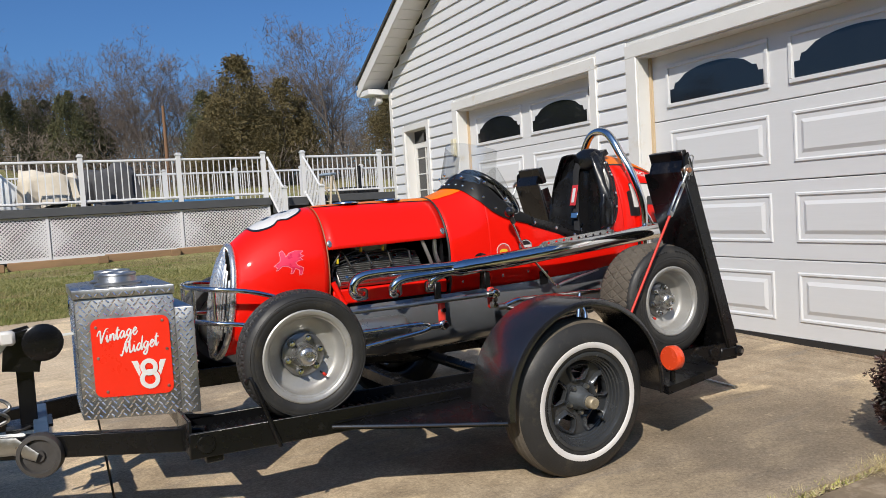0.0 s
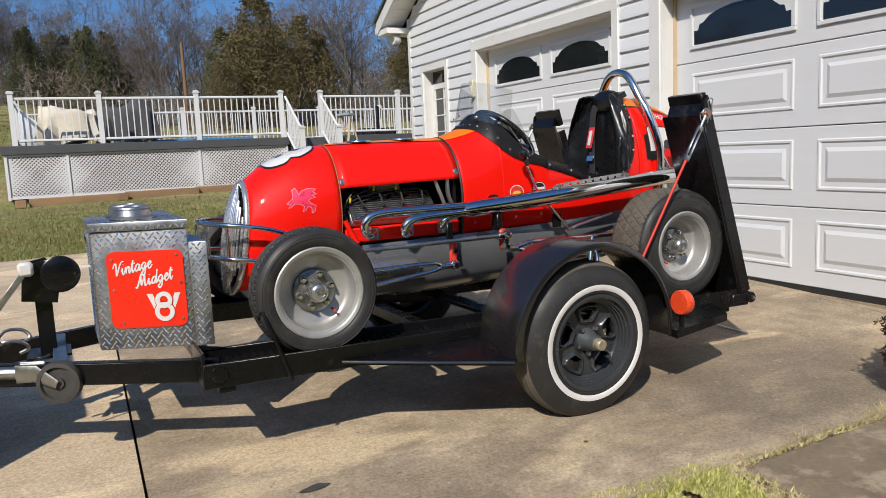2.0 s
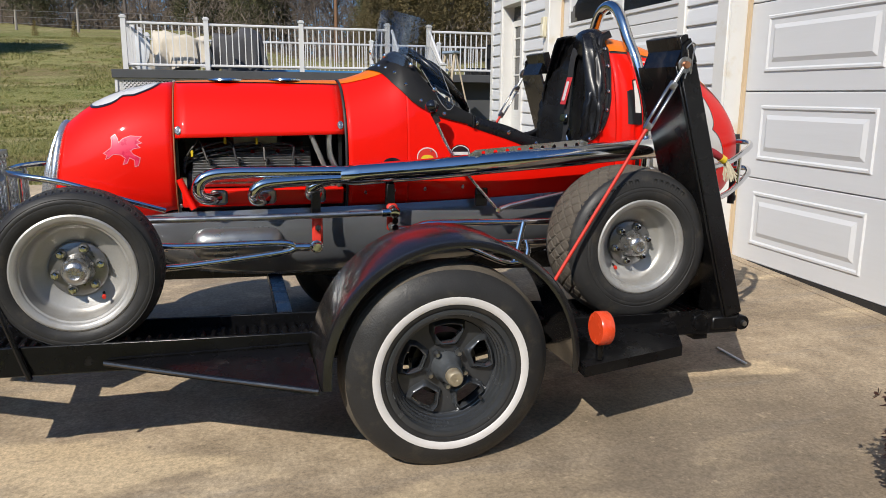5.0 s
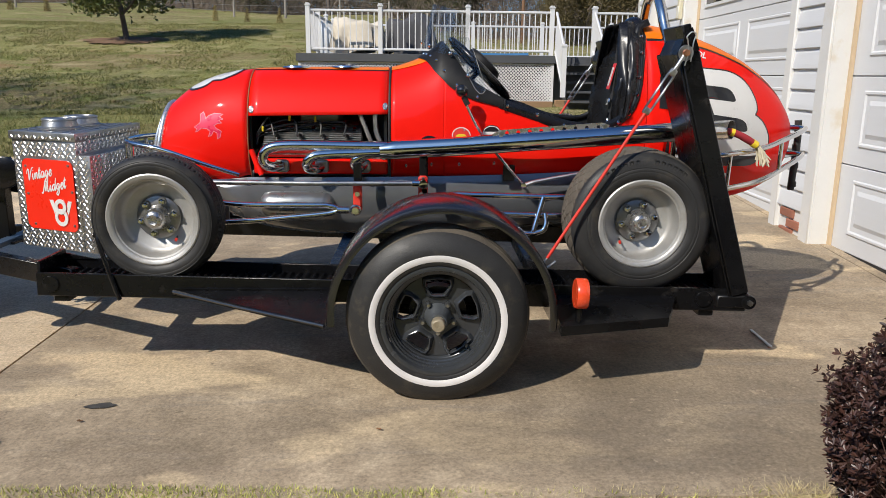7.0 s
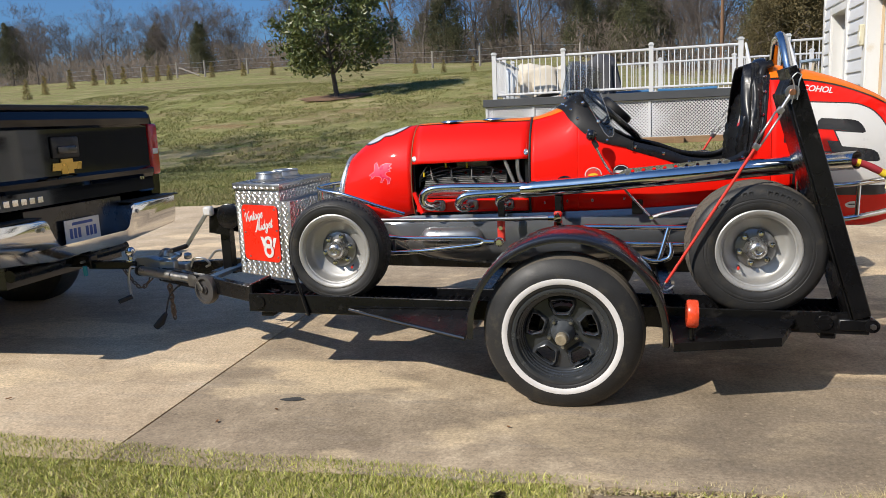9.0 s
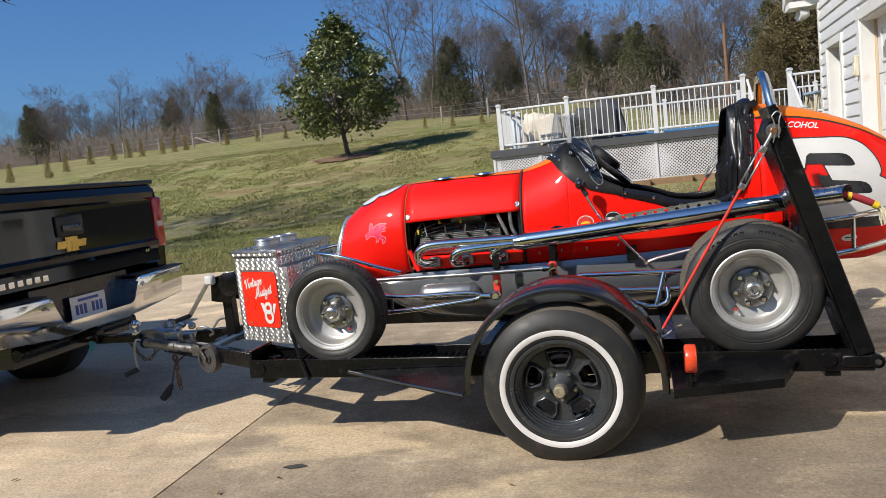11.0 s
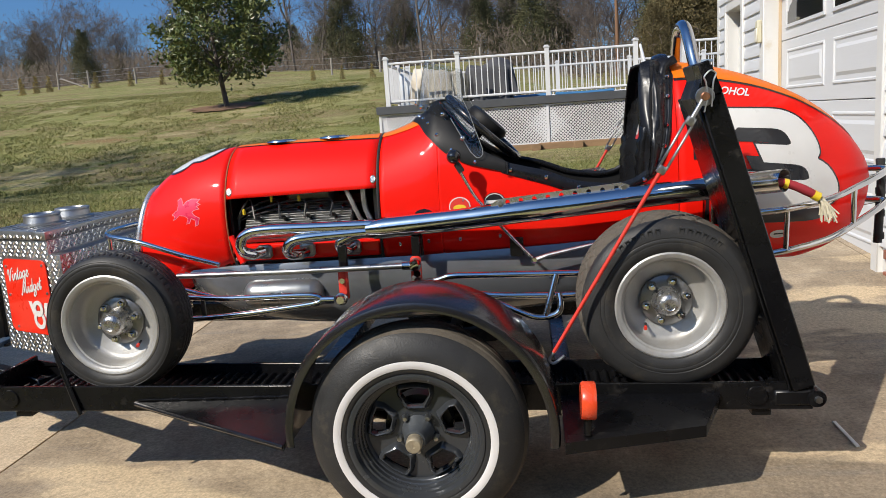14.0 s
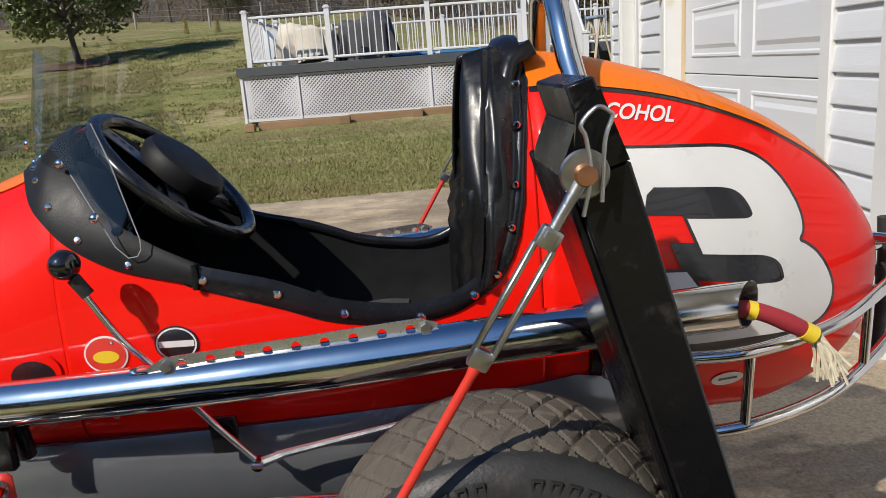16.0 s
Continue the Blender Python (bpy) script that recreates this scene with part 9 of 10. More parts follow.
    lp = part("licence_plate", boxed(XR + 0.075, XR + 0.079, CY - 0.1525, CY + 0.1525, 0.560, 0.712, bevel=0.001), PEARL, bp, "white licence plate with blue bars")
    blue = mat("plate_blue", (0.05, 0.10, 0.32), 0.5)
    for y in steps(-0.105, 0.105, 6):
        if abs(y) > 0.001:
            part("plate_bar", boxed(XR + 0.0795, XR + 0.081, CY + y - 0.012, CY + y + 0.012, 0.600, 0.660), blue, lp)
    part("plate_band", boxed(XR + 0.0795, XR + 0.0805, CY - 0.09, CY + 0.09, 0.678, 0.695), blue, lp)
    for y in (-0.42, 0.42):
        part("bumper_bolt", lathed([(0, -0.006), (0.012, -0.005), (0.014, 0.0), (0, 0.0)], 14, pose(XR + 0.166, CY + y, 0.70, 0, 0, 90)), STEEL, bp)
    # hitch
    part("receiver", boxed(XR - 0.3, XR + 0.13, CY - 0.035, CY + 0.035, 0.415, 0.485, bevel=0.006), BLACK, t)
    part("receiver_bar", tubed([(XR - 0.02, CY - 0.5, 0.455), (XR - 0.02, CY + 0.5, 0.455)], 0.035, 12), BLACK, t)
    bmnt = part("ball_mount", boxed(XR + 0.1, XR + 0.42, CY - 0.026, CY + 0.026, 0.40, 0.45, bevel=0.006), BLACK, t)
    part("hitch_ball", lathed([(0, -0.032), (0.015, -0.03), (0.027, -0.016), (0.029, 0.0), (0.025, 0.016), (0.016, 0.026), (0.016, 0.045), (0.03, 0.047), (0.03, 0.055), (0, 0.055)], 20, pose(XR + 0.385, CY, 0.50, -90)), CHROME, bmnt)
    part("hitch_pin", tubed([(XR + 0.09, CY - 0.07, 0.45), (XR + 0.09, CY + 0.06, 0.45)], 0.008, 8), STEEL, t)
    part("hitch_tag", boxed(XR + 0.10, XR + 0.125, CY - 0.075, CY - 0.06, 0.37, 0.43, bevel=0.003), mat("teal_plastic", (0.02, 0.28, 0.34), 0.4), t, "small teal plug")
    # chassis, cab and wheels
    part("chassis", boxed(XR - 5.2, XR - 0.05, CY - 0.5, CY + 0.5, 0.38, 0.56), INK, t)
    part("bed_floor", boxed(XR - 2.0, XR - 0.03, CY - 0.82, CY + 0.82, 0.80, 0.86), TRUCKBLACK, t)
    cab = part("cab", prismed([(XR - 2.05, 0.5), (XR - 2.05, 1.38), (XR - 2.2, 1.85), (XR - 2.5, 1.90), (XR - 3.9, 1.88), (XR - 4.6, 1.35), (XR - 5.7, 1.22), (XR - 5.78, 0.55)], 1.96, pose(0, CY - 0.98, 0), bevel=0.05), TRUCKBLACK, t, "black crew cab")
    for s in (-1, 1):
        part("side_window", prismed([(XR - 2.35, 1.36), (XR - 2.45, 1.78), (XR - 3.85, 1.78), (XR - 4.35, 1.36)], 0.006, pose(0, CY + s * 0.984 - 0.003, 0)), DARKGLASS, cab)
    for x in (XR - 1.12, XR - 4.75):
        for s in (-1, 1):
            m = pose(x, CY + s * 0.985, 0.385 + drive_z(x, CY), 0, 0, 0 if s < 0 else 180)
            w = part("truck_wheel", lathed([(0.23, 0.06), (0.25, 0.02), (0.30, 0.0), (0.36, 0.01), (0.392, 0.04), (0.40, 0.08), (0.40, 0.20), (0.392, 0.235), (0.30, 0.265), (0.23, 0.25)], 56, m), RUBBER, t, "black truck tyre")
            part("truck_rim", lathed([(0.24, 0.05), (0.235, 0.015), (0.225, 0.012), (0.215, 0.04), (0.10, 0.06), (0.08, 0.03), (0.0, 0.03)], 40, m), ALLOY, w)


truck()

# ---- things on the deck ----


def draped(name, label, x0, x1, y0, y1, h, material, seed, sag=0.25, peaks=()):
    """A cloth cover hanging over furniture, with folds down its sides."""
    bm = bmesh.new()
    rng = random.Random(seed)
    n, k = 46, 16
    cx, cy = (x0 + x1) / 2, (y0 + y1) / 2
    rows = []
    for j in range(k + 1):
        f = j / k
        row = []
        for i in range(n):
            t = 2 * math.pi * i / n
            c, s = math.cos(t), math.sin(t)
            ex = math.copysign(abs(c) ** 0.5, c)
            ey = math.copysign(abs(s) ** 0.5, s)
            if f < 0.4:
                g = f / 0.4
                z = h - 0.05 * g * g
            else:
                g = 1.0
                q = (f - 0.4) / 0.6
                g += 0.08 * q + 0.19 * q * math.sin(9 * t + seed) + 0.13 * q * math.sin(17 * t + 2 * seed)
                z = h - 0.05 - (h - 0.1 + 0.1 * math.sin(3 * t + seed)) * q
            px, py = cx + (x1 - x0) / 2 * ex * g, cy + (y1 - y0) / 2 * ey * g
            for ax, ay, az, ar in peaks:
                z += az * math.exp(-((px - ax) ** 2 + (py - ay) ** 2) / ar ** 2) * (1 if f < 0.45 else 0.4)
            z += 0.08 * noise.noise((px * 5, py * 5, z * 5 + seed)) + 0.16 * noise.noise((px * 2.6, py * 2.6, seed))
            row.append(bm.verts.new((px, py, DECK - 0.01 + max(0.0, z))))
        rows.append(row)
    top = bm.verts.new((cx, cy, DECK + h - 0.02))
    for i in range(n):
        bm.faces.new((top, rows[0][i], rows[0][(i + 1) % n]))
    for p, q in zip(rows, rows[1:]):
        for i in range(n):
            bm.faces.new((p[i], q[i], q[(i + 1) % n], p[(i + 1) % n]))
    o = solid(name, bm, material, label, "cover", smooth=60)
    return o


draped("furniture_cover", "beige cloth cover draped over deck furniture", -2.0, -0.95, 14.3, 15.2, 0.72, CLOTH, 2, peaks=((-1.85, 14.6, 0.14, 0.25), (-1.2, 14.6, -0.1, 0.3)))
draped("grill_cover", "dark grey cover over a grill on the deck", -0.85, 0.15, 14.4, 15.1, 0.80, DARKCLOTH, 5, peaks=((-0.1, 14.7, 0.06, 0.3),))
bm = bmesh.new()
prism(bm, [(-2.36, DECK - 0.02), (-1.86, DECK - 0.02), (-1.95, DECK + 0.42), (-2.3, DECK + 0.72), (-2.36, DECK + 0.72)], 0.06, pose(0, 14.9, 0), bevel=0.01)
solid("slide_panel", bm, mat("pale_grey_panel", (0.62, 0.66, 0.70), 0.4, var=0.05), "pale grey moulded pool slide panel on the deck", "pool slide")
for a, b in ((-0.6, 1.0), (1.1, 2.4)):
    bm = bmesh.new()
    for k in range(5):
        tube(bm, smoothline([(a, 15.6 + 0.09 * k, DECK + 0.06), ((a + b) / 2, 15.62 + 0.09 * k, DECK + 0.045), (b, 15.6 + 0.09 * k, DECK + 0.06)], 8), 0.045, 8)
    solid("pool_roller", bm, POOLBLUE, "rolled blue pool cover lying on the deck", "pool cover")


def ladder():
    bx, by = 3.68, 12.75
    z0 = ground_z(bx, by)
    l = thing("step_ladder", "aluminium and wood step ladder by the deck stairs", "ladder", m=pose(bx, by, z0, 0, 0, 20))
    tan = mat("ladder_wood", (0.50, 0.42, 0.30), 0.6, var=0.12, scale=8)
    for s in (-1, 1):
        part("front_rail", tubed([(-0.26, s * 0.26, 0), (0.02, s * 0.15, 1.42)], 0.026, 6), tan, l)
        part("rear_rail", tubed([(0.38, s * 0.24, 0), (0.05, s * 0.14, 1.40)], 0.018, 6), tan, l)
    for k in range(4):
        f = (k + 1) / 5
        part("step", boxed(-0.26 + 0.28 * f - 0.04, -0.26 + 0.28 * f + 0.05, -(0.25 - 0.1 * f), 0.25 - 0.1 * f, 1.42 * f - 0.012, 1.42 * f + 0.012), tan, l)
    part("top_cap", boxed(-0.06, 0.12, -0.19, 0.19, 1.40, 1.45, bevel=0.012), mat("blue_grey_cap", (0.25, 0.32, 0.40), 0.5), l, "blue-grey ladder cap")


ladder()
bin_ = thing("pump_stand", "dark pool pump and post beside the deck rail", "pool pump")
part("pump_post", boxed(4.86, 4.96, 13.9, 14.0, DECK - 0.02, DECK + 0.65, bevel=0.01), INK, bin_)
part("pump_bracket", boxed(4.83, 4.99, 13.86, 13.9, DECK + 0.35, DECK + 0.6, bevel=0.01), RUBBER, bin_)
part("pump_body", boxed(4.5, 5.4, 13.95, 14.4, DECK - 0.02, DECK + 0.16, bevel=0.03, seg=2), RUBBER, bin_)

# ---- planting ----


def leaf_cloud(points, size, rng, aspect=0.5, fold=True):
    """Small leaves at the points, each two triangles, turned at random."""
    verts, faces = [], []
    for p in points:
        s = size * rng.uniform(0.65, 1.25)
        d = Vector((rng.gauss(0, 1), rng.gauss(0, 1), rng.gauss(0.2, 0.8))).normalized()
        u = d.cross(Vector((rng.gauss(0, 1), rng.gauss(0, 1), rng.gauss(0, 1)))).normalized()
        n = d.cross(u) * s * 0.12
        b = len(verts)
        p = Vector(p)
        for q in (p, p + d * s * 0.5 + u * s * aspect * 0.5 + n, p + d * s, p + d * s * 0.5 - u * s * aspect * 0.5 + n):
            verts.append(tuple(q))
        faces += [(b, b + 1, b + 2), (b, b + 2, b + 3)]
    return verts, faces


def branchy(rng, height, levels, spread=0.5, trunk_r=0.12, kids=(6, 5, 4, 3), start=0.3, sides=(7, 5, 4, 3), up=0.25, twist=0.25):
    """Trunk and limbs as tapered tubes; returns a bmesh and the tip points."""
    bm = bmesh.new()
    tips = []

    def grow(p, d, length, r, lev):
        n = 5 if lev == 0 else (4 if lev == 1 else 3)
        pts, rs = [p], [r]
        q = p.copy()
        for i in range(n):
            d = (d + Vector((rng.gauss(0, twist), rng.gauss(0, twist), rng.gauss(up * 0.3, twist * 0.5))) * (0.35 if lev == 0 else 0.6)).normalized()
            q = q + d * (length / n)
            pts.append(q.copy())
            rs.append(r * (1 - 0.8 * (i + 1) / n))
        tube(bm, pts, rs, sides[min(lev, 3)], cap=False)
        if lev + 1 >= levels:
            tips.append(pts[-1])
            return
        for k in range(kids[min(lev, len(kids) - 1)]):
            f = start + (1 - start) * (k + rng.random()) / kids[min(lev, len(kids) - 1)] if lev == 0 else 0.25 + 0.75 * rng.random()
            i = min(n - 1, int(f * n))
            t = f * n - i
            base = pts[i].lerp(pts[i + 1], min(1.0, t))
            dd = (pts[i + 1] - pts[i]).normalized()
            a = rng.uniform(0, 2 * math.pi)
            side = dd.orthogonal().normalized()
            side = Matrix.Rotation(a, 3, dd) @ side
            nd = (dd * (1 - spread) + side * spread + Vector((0, 0, up))).normalized()
            grow(base, nd, length * rng.uniform(0.38, 0.62) * (1.15 - 0.5 * f if lev == 0 else 0.9), max(0.014, rs[i] * 0.6), lev + 1)
    grow(Vector((0, 0, -0.1)), Vector((0, 0, 1)), height, trunk_r, 0)
    return bm, tips


def bare_tree(seed, height):
    rng = random.Random(seed)
    t = thing("bare_tree", "leafless grey winter tree at the wood's edge", "tree", "bare trees of the wood")
    bm, tips = branchy(rng, height, 4, spread=0.56, trunk_r=height * 0.012, kids=(12, 7, 6), start=0.25, up=0.20, twist=0.17)
    part("trunk", bm, BARK, t, smooth=60)
    verts, faces = [], []
    for p in tips:
        for k in range(7):
            d = Vector((rng.gauss(0, 0.55), rng.gauss(0, 0.55), rng.gauss(0.6, 0.45))).normalized() * rng.uniform(0.25, 0.65)
            u = d.cross(Vector((rng.gauss(0, 1), rng.gauss(0, 1), 1))).normalized() * 0.0105
            b = len(verts)
            verts += [tuple(p - u), tuple(p + u), tuple(p + d)]
            faces.append((b, b + 1, b + 2))
    o = new("crown", raw("crown", verts, faces, TWIG))
    o.parent = t
    return t


def cedar_tree(seed, height, width, material, label):
    rng = random.Random(seed)
    t = thing("cedar_tree", label, "tree", "evergreens of the wood")
    part("trunk", tubed([(0, 0, -0.2), (0.05, 0, height * 0.4), (0, 0.05, height * 0.92)], [height * 0.022, height * 0.014, 0.01], 7), BARK, t)
    pts = []
    lobes = [(rng.uniform(0, 2 * math.pi), rng.uniform(0.1, 0.95), rng.uniform(0.75, 1.3)) for _ in range(80)]
    for a, f, k in lobes:
        r = width / 2 * (1 - f) ** 0.65 * (0.35 + 0.65 * min(1.0, f * 6)) * k
        c = Vector((r * 0.72 * math.cos(a), r * 0.72 * math.sin(a), height * (0.06 + 0.9 * f)))
        s = max(0.16, r * 0.5)
        for _ in range(130):
            pts.append(c + Vector((rng.gauss(0, s * 0.5), rng.gauss(0, s * 0.5), rng.gauss(0, s * 0.62))))
    v, f = leaf_cloud(pts, 0.21 * height / 8, rng, 0.40)
    o = new("crown", raw("crown", v, f, material))
    o.parent = t
    return t


def young_evergreen(seed):
    rng = random.Random(seed)
    t = thing("young_evergreen", "small bronzed evergreen in a row along the field", "shrub", "row of young evergreens")
    pts = []
    for _ in range(420):
        f = rng.random() ** 1.3
        a = rng.uniform(0, 6.28)
        r = 0.36 * (1 - f) ** 0.7 * math.sqrt(rng.random())
        pts.append((r * math.cos(a), r * math.sin(a), 0.06 + 1.55 * f))
    part("trunk", tubed([(0, 0, -0.05), (0, 0, 0.9)], [0.03, 0.01], 5), BARK, t)
    v, f = leaf_cloud(pts, 0.17, rng, 0.35)
    o = new("crown", raw("crown", v, f, YEW))
    o.parent = t
    return t


def put(src, x, y, s, turn):
    o = copy_thing(src, pose(x, y, ground_z(x, y) - 0.05, 0, 0, turn))
    o.scale = (s, s, s)
    return o


def woods():
    rng = random.Random(21)
    bare = [bare_tree(31 + i, 10.0) for i in range(5)]
    green = [cedar_tree(61 + i, 8.0, 4.6, CEDAR, "dark green cedar at the wood's edge") for i in range(2)]
    brown = [cedar_tree(71 + i, 8.0, 5.2, CEDARBROWN, "bronze-green cedar at the wood's edge") for i in range(2)]
    sources = bare + green + brown
    used = set()

    def place(src, x, y, s):
        tr = rng.uniform(0, 360)
        if id(src) not in used:
            used.add(id(src))
            src.matrix_world = pose(x, y, ground_z(x, y) - 0.05, 0, 0, tr) @ Matrix.Diagonal((s, s, s, 1))
        else:
            put(src, x, y, s, tr)
    # marked trees: kind, x, y, size
    for kind, x, y, s in (
            ("b", -17.6, 58, 1.0), ("b", -15.8, 60, 0.98), ("b", -7.0, 56, 1.08), ("b", -5.9, 60, 0.8), ("g", -13.4, 58, 0.86),
            ("g", -34.6, 57, 0.66), ("b", -37.5, 60, 0.56), ("b", -41.5, 64, 0.74), ("g", -56.5, 60, 0.88), ("b", -48.0, 62, 0.66), ("b", -52.0, 58, 0.66),
            ("n", 12.0, 52, 1.25), ("n", 15.8, 54, 1.08), ("g", 10.4, 56, 0.95), ("b", 6.4, 60, 0.84), ("b", 8.2, 63, 0.86), ("b", 20.4, 56, 1.0), ("b", 18.6, 60, 0.9),
            ("g", 25.8, 46, 1.3), ("g", 28.0, 48, 1.35), ("n", 23.4, 52, 0.9), ("g", 1.2, 58, 0.85), ("n", 9.0, 50, 0.62), ("g", -2.6, 58, 0.72), ("g", 3.0, 62, 0.9), ("g", 0.0, 64, 0.8),
            ("n", 14.2, 56, 1.0), ("n", 10.6, 52, 0.85), ("n", 13.4, 51, 0.7), ("n", 17.6, 55, 0.9), ("b", 22.6, 62, 1.0), ("g", -0.8, 70, 0.9), ("b", -13.2, 7.3, 0.85), ("b", -16.4, 8.2, 0.9)):
        src = {"b": bare, "g": green, "n": brown}[kind]
        if x < -20:
            s *= 0.88
        place(rng.choice(src), x, y, s)
    for i in range(110):
        x = -95 + 1.27 * i + rng.uniform(-1.2, 1.2)
        place(rng.choice(bare), x, rng.uniform(60, 80), rng.uniform(0.40, 0.58) if x < -14 else rng.uniform(0.5, 0.74))
    for i in range(26):
        x = -14 + 1.7 * i + rng.uniform(-1.2, 1.2)
        place(rng.choice(bare), x, rng.uniform(56, 68), rng.uniform(0.5, 0.74))
    for i in range(12):
        place(rng.choice(green), rng.uniform(-80, 30), rng.uniform(70, 86), rng.uniform(0.55, 0.95))
    # undergrowth
    verts, faces = [], []
    for i in range(70000):
        x = rng.uniform(-100, 45)
        y = rng.uniform(57, 74) if x < -3 else rng.uniform(48, 72)
        top = (1.4 + 1.6 * max(0.0, noise.noise((x * 0.15, y * 0.15, 4)) + 0.5)) * (1.25 if x > -3 else 0.9)
        z = ground_z(x, y) + rng.random() ** 1.4 * top
        d = Vector((rng.gauss(0, 0.9), rng.gauss(0, 0.4), rng.gauss(0.45, 0.6))).normalized() * rng.uniform(0.25, 0.8)
        u = Vector((rng.uniform(0.012, 0.035), 0, rng.uniform(-0.02, 0.02)))
        b = len(verts)
        p = Vector((x, y, z))
        verts += [tuple(p - u), tuple(p + u), tuple(p + d)]
        faces.append((b, b + 1, b + 2))
    o = new("undergrowth", raw("undergrowth", verts, faces, BRUSH))
    tagged(o, "brown leafless brush below the trees", "brush", kind="stuff")
    # ridge of distant wood that closes the view
    verts, faces = [], []
    for i in range(80000):
        x = rng.uniform(-190, 110)
        y = rng.uniform(86, 100)
        z = ground_z(x, y) + rng.random() * ((5.4 if x < -15 else 6.6) + 1.2 * noise.noise((x * 0.06, 0, 0)) + 1.0 * noise.noise((x * 0.4, 3, 0)))
        d = Vector((rng.gauss(0, 0.9), rng.gauss(0, 0.3), rng.gauss(0.6, 0.6))).normalized() * rng.uniform(0.4, 1.5)
        u = Vector((rng.uniform(0.03, 0.09), 0, rng.uniform(-0.04, 0.04)))
        b = len(verts)
        p = Vector((x, y, z))
        verts += [tuple(p - u), tuple(p + u), tuple(p + d)]
        faces.append((b, b + 1, b + 2))
    o = new("far_wood", raw("far_wood", verts, faces, BRUSH))
    tagged(o, "grey-brown far woodland along the ridge", "woodland", kind="stuff")
    # unseen wood added behind the drive to cut sky light and darken reflections
    verts, faces = [], []
    for i in range(34000):
        a = rng.uniform(math.radians(165), math.radians(370))
        r = rng.uniform(36, 48)
        x, y = r * math.cos(a) * 1.2, r * math.sin(a)
        z = ground_z(x, y) + rng.random() ** 0.9 * (15 + 3 * noise.noise((x * 0.08, y * 0.08, 0)))
        d = Vector((rng.gauss(0, 0.5), rng.gauss(0, 0.5), rng.gauss(0.5, 0.5))).normalized() * rng.uniform(1.0, 2.6)
        u = Vector((rng.gauss(0, 1), rng.gauss(0, 1), 0)).normalized() * rng.uniform(0.2, 0.5)
        b = len(verts)
        p = Vector((x, y, z))
        verts += [tuple(p - u), tuple(p + u), tuple(p + d)]
        faces.append((b, b + 1, b + 2))
    o = new("yard_wood", raw("yard_wood", verts, faces, CEDAR))
    tagged(o, "unseen ring of dark foliage that cuts the low sky", "woodland", kind="stuff")
    y0 = young_evergreen(5)
    first = True
    row = [(-32.4, 34.1, 0.72), (-35.3, 39.0, 0.74), (-38.6, 45.5, 0.88), (-38.8, 48.4, 0.80), (-37.2, 48.1, 0.88), (-35.3, 47.1, 0.78), (-32.8, 46.0, 0.72), (-32.6, 47.3, 0.74),
           (-32.1, 48.0, 0.70), (-27.8, 46.5, 0.68), (-24.9, 45.6, 0.6), (-22.5, 45.1, 0.6), (-10.9, 38.8, 0.5), (-8.8, 36.8, 0.44), (-6.8, 34.6, 0.44), (-35.5, 34.5, 0.75)]
    for px, py, s in row:
        if first:
            y0.matrix_world = pose(px, py, ground_z(px, py) - 0.03) @ Matrix.Diagonal((s, s, s, 1))
            first = False
        else:
            put(y0, px, py, s, rng.uniform(0, 360))


woods()


def field_fence():
    f = thing("field_fence", "weathered wooden posts with thin wire along the field", "fence")
    grey = mat("weathered_post", (0.30, 0.27, 0.23), 0.9, var=0.3, scale=6, stretch=(2, 2, 0.4))
    line = [(-44.0, 52.0), (-40.5, 52.0), (-37.0, 51.8), (-33.5, 51.3), (-29.7, 48.9), (-26.5, 49.4), (-22.0, 49.5), (-17.0, 49.0), (-12.0, 47.5), (-8.5, 46.0), (-5.0, 44.5), (-2.0, 43.0)]
    tops = []
    for i, (x, y) in enumerate(line):
        z = ground_z(x, y)
        h = 1.15 + 0.12 * math.sin(i * 2.3)
        part("post", tubed([(x, y, z - 0.1), (x + 0.02 * math.sin(i), y, z + h)], [0.075, 0.06], 8), grey, f)
        tops.append(Vector((x, y, z)))
    for k in (0.35, 0.7, 1.05):
        part("wire", tubed([p + Vector((0, 0, k)) for p in tops], 0.008, 4), STEEL, f)
    x, y = -33.4, 51.2
    z = ground_z(x, y)
    part("brace", tubed([(x + 0.2, y, z + 0.75), (x + 2.1, y - 0.4, z + 0.05)], 0.05, 6), grey, f)


field_fence()


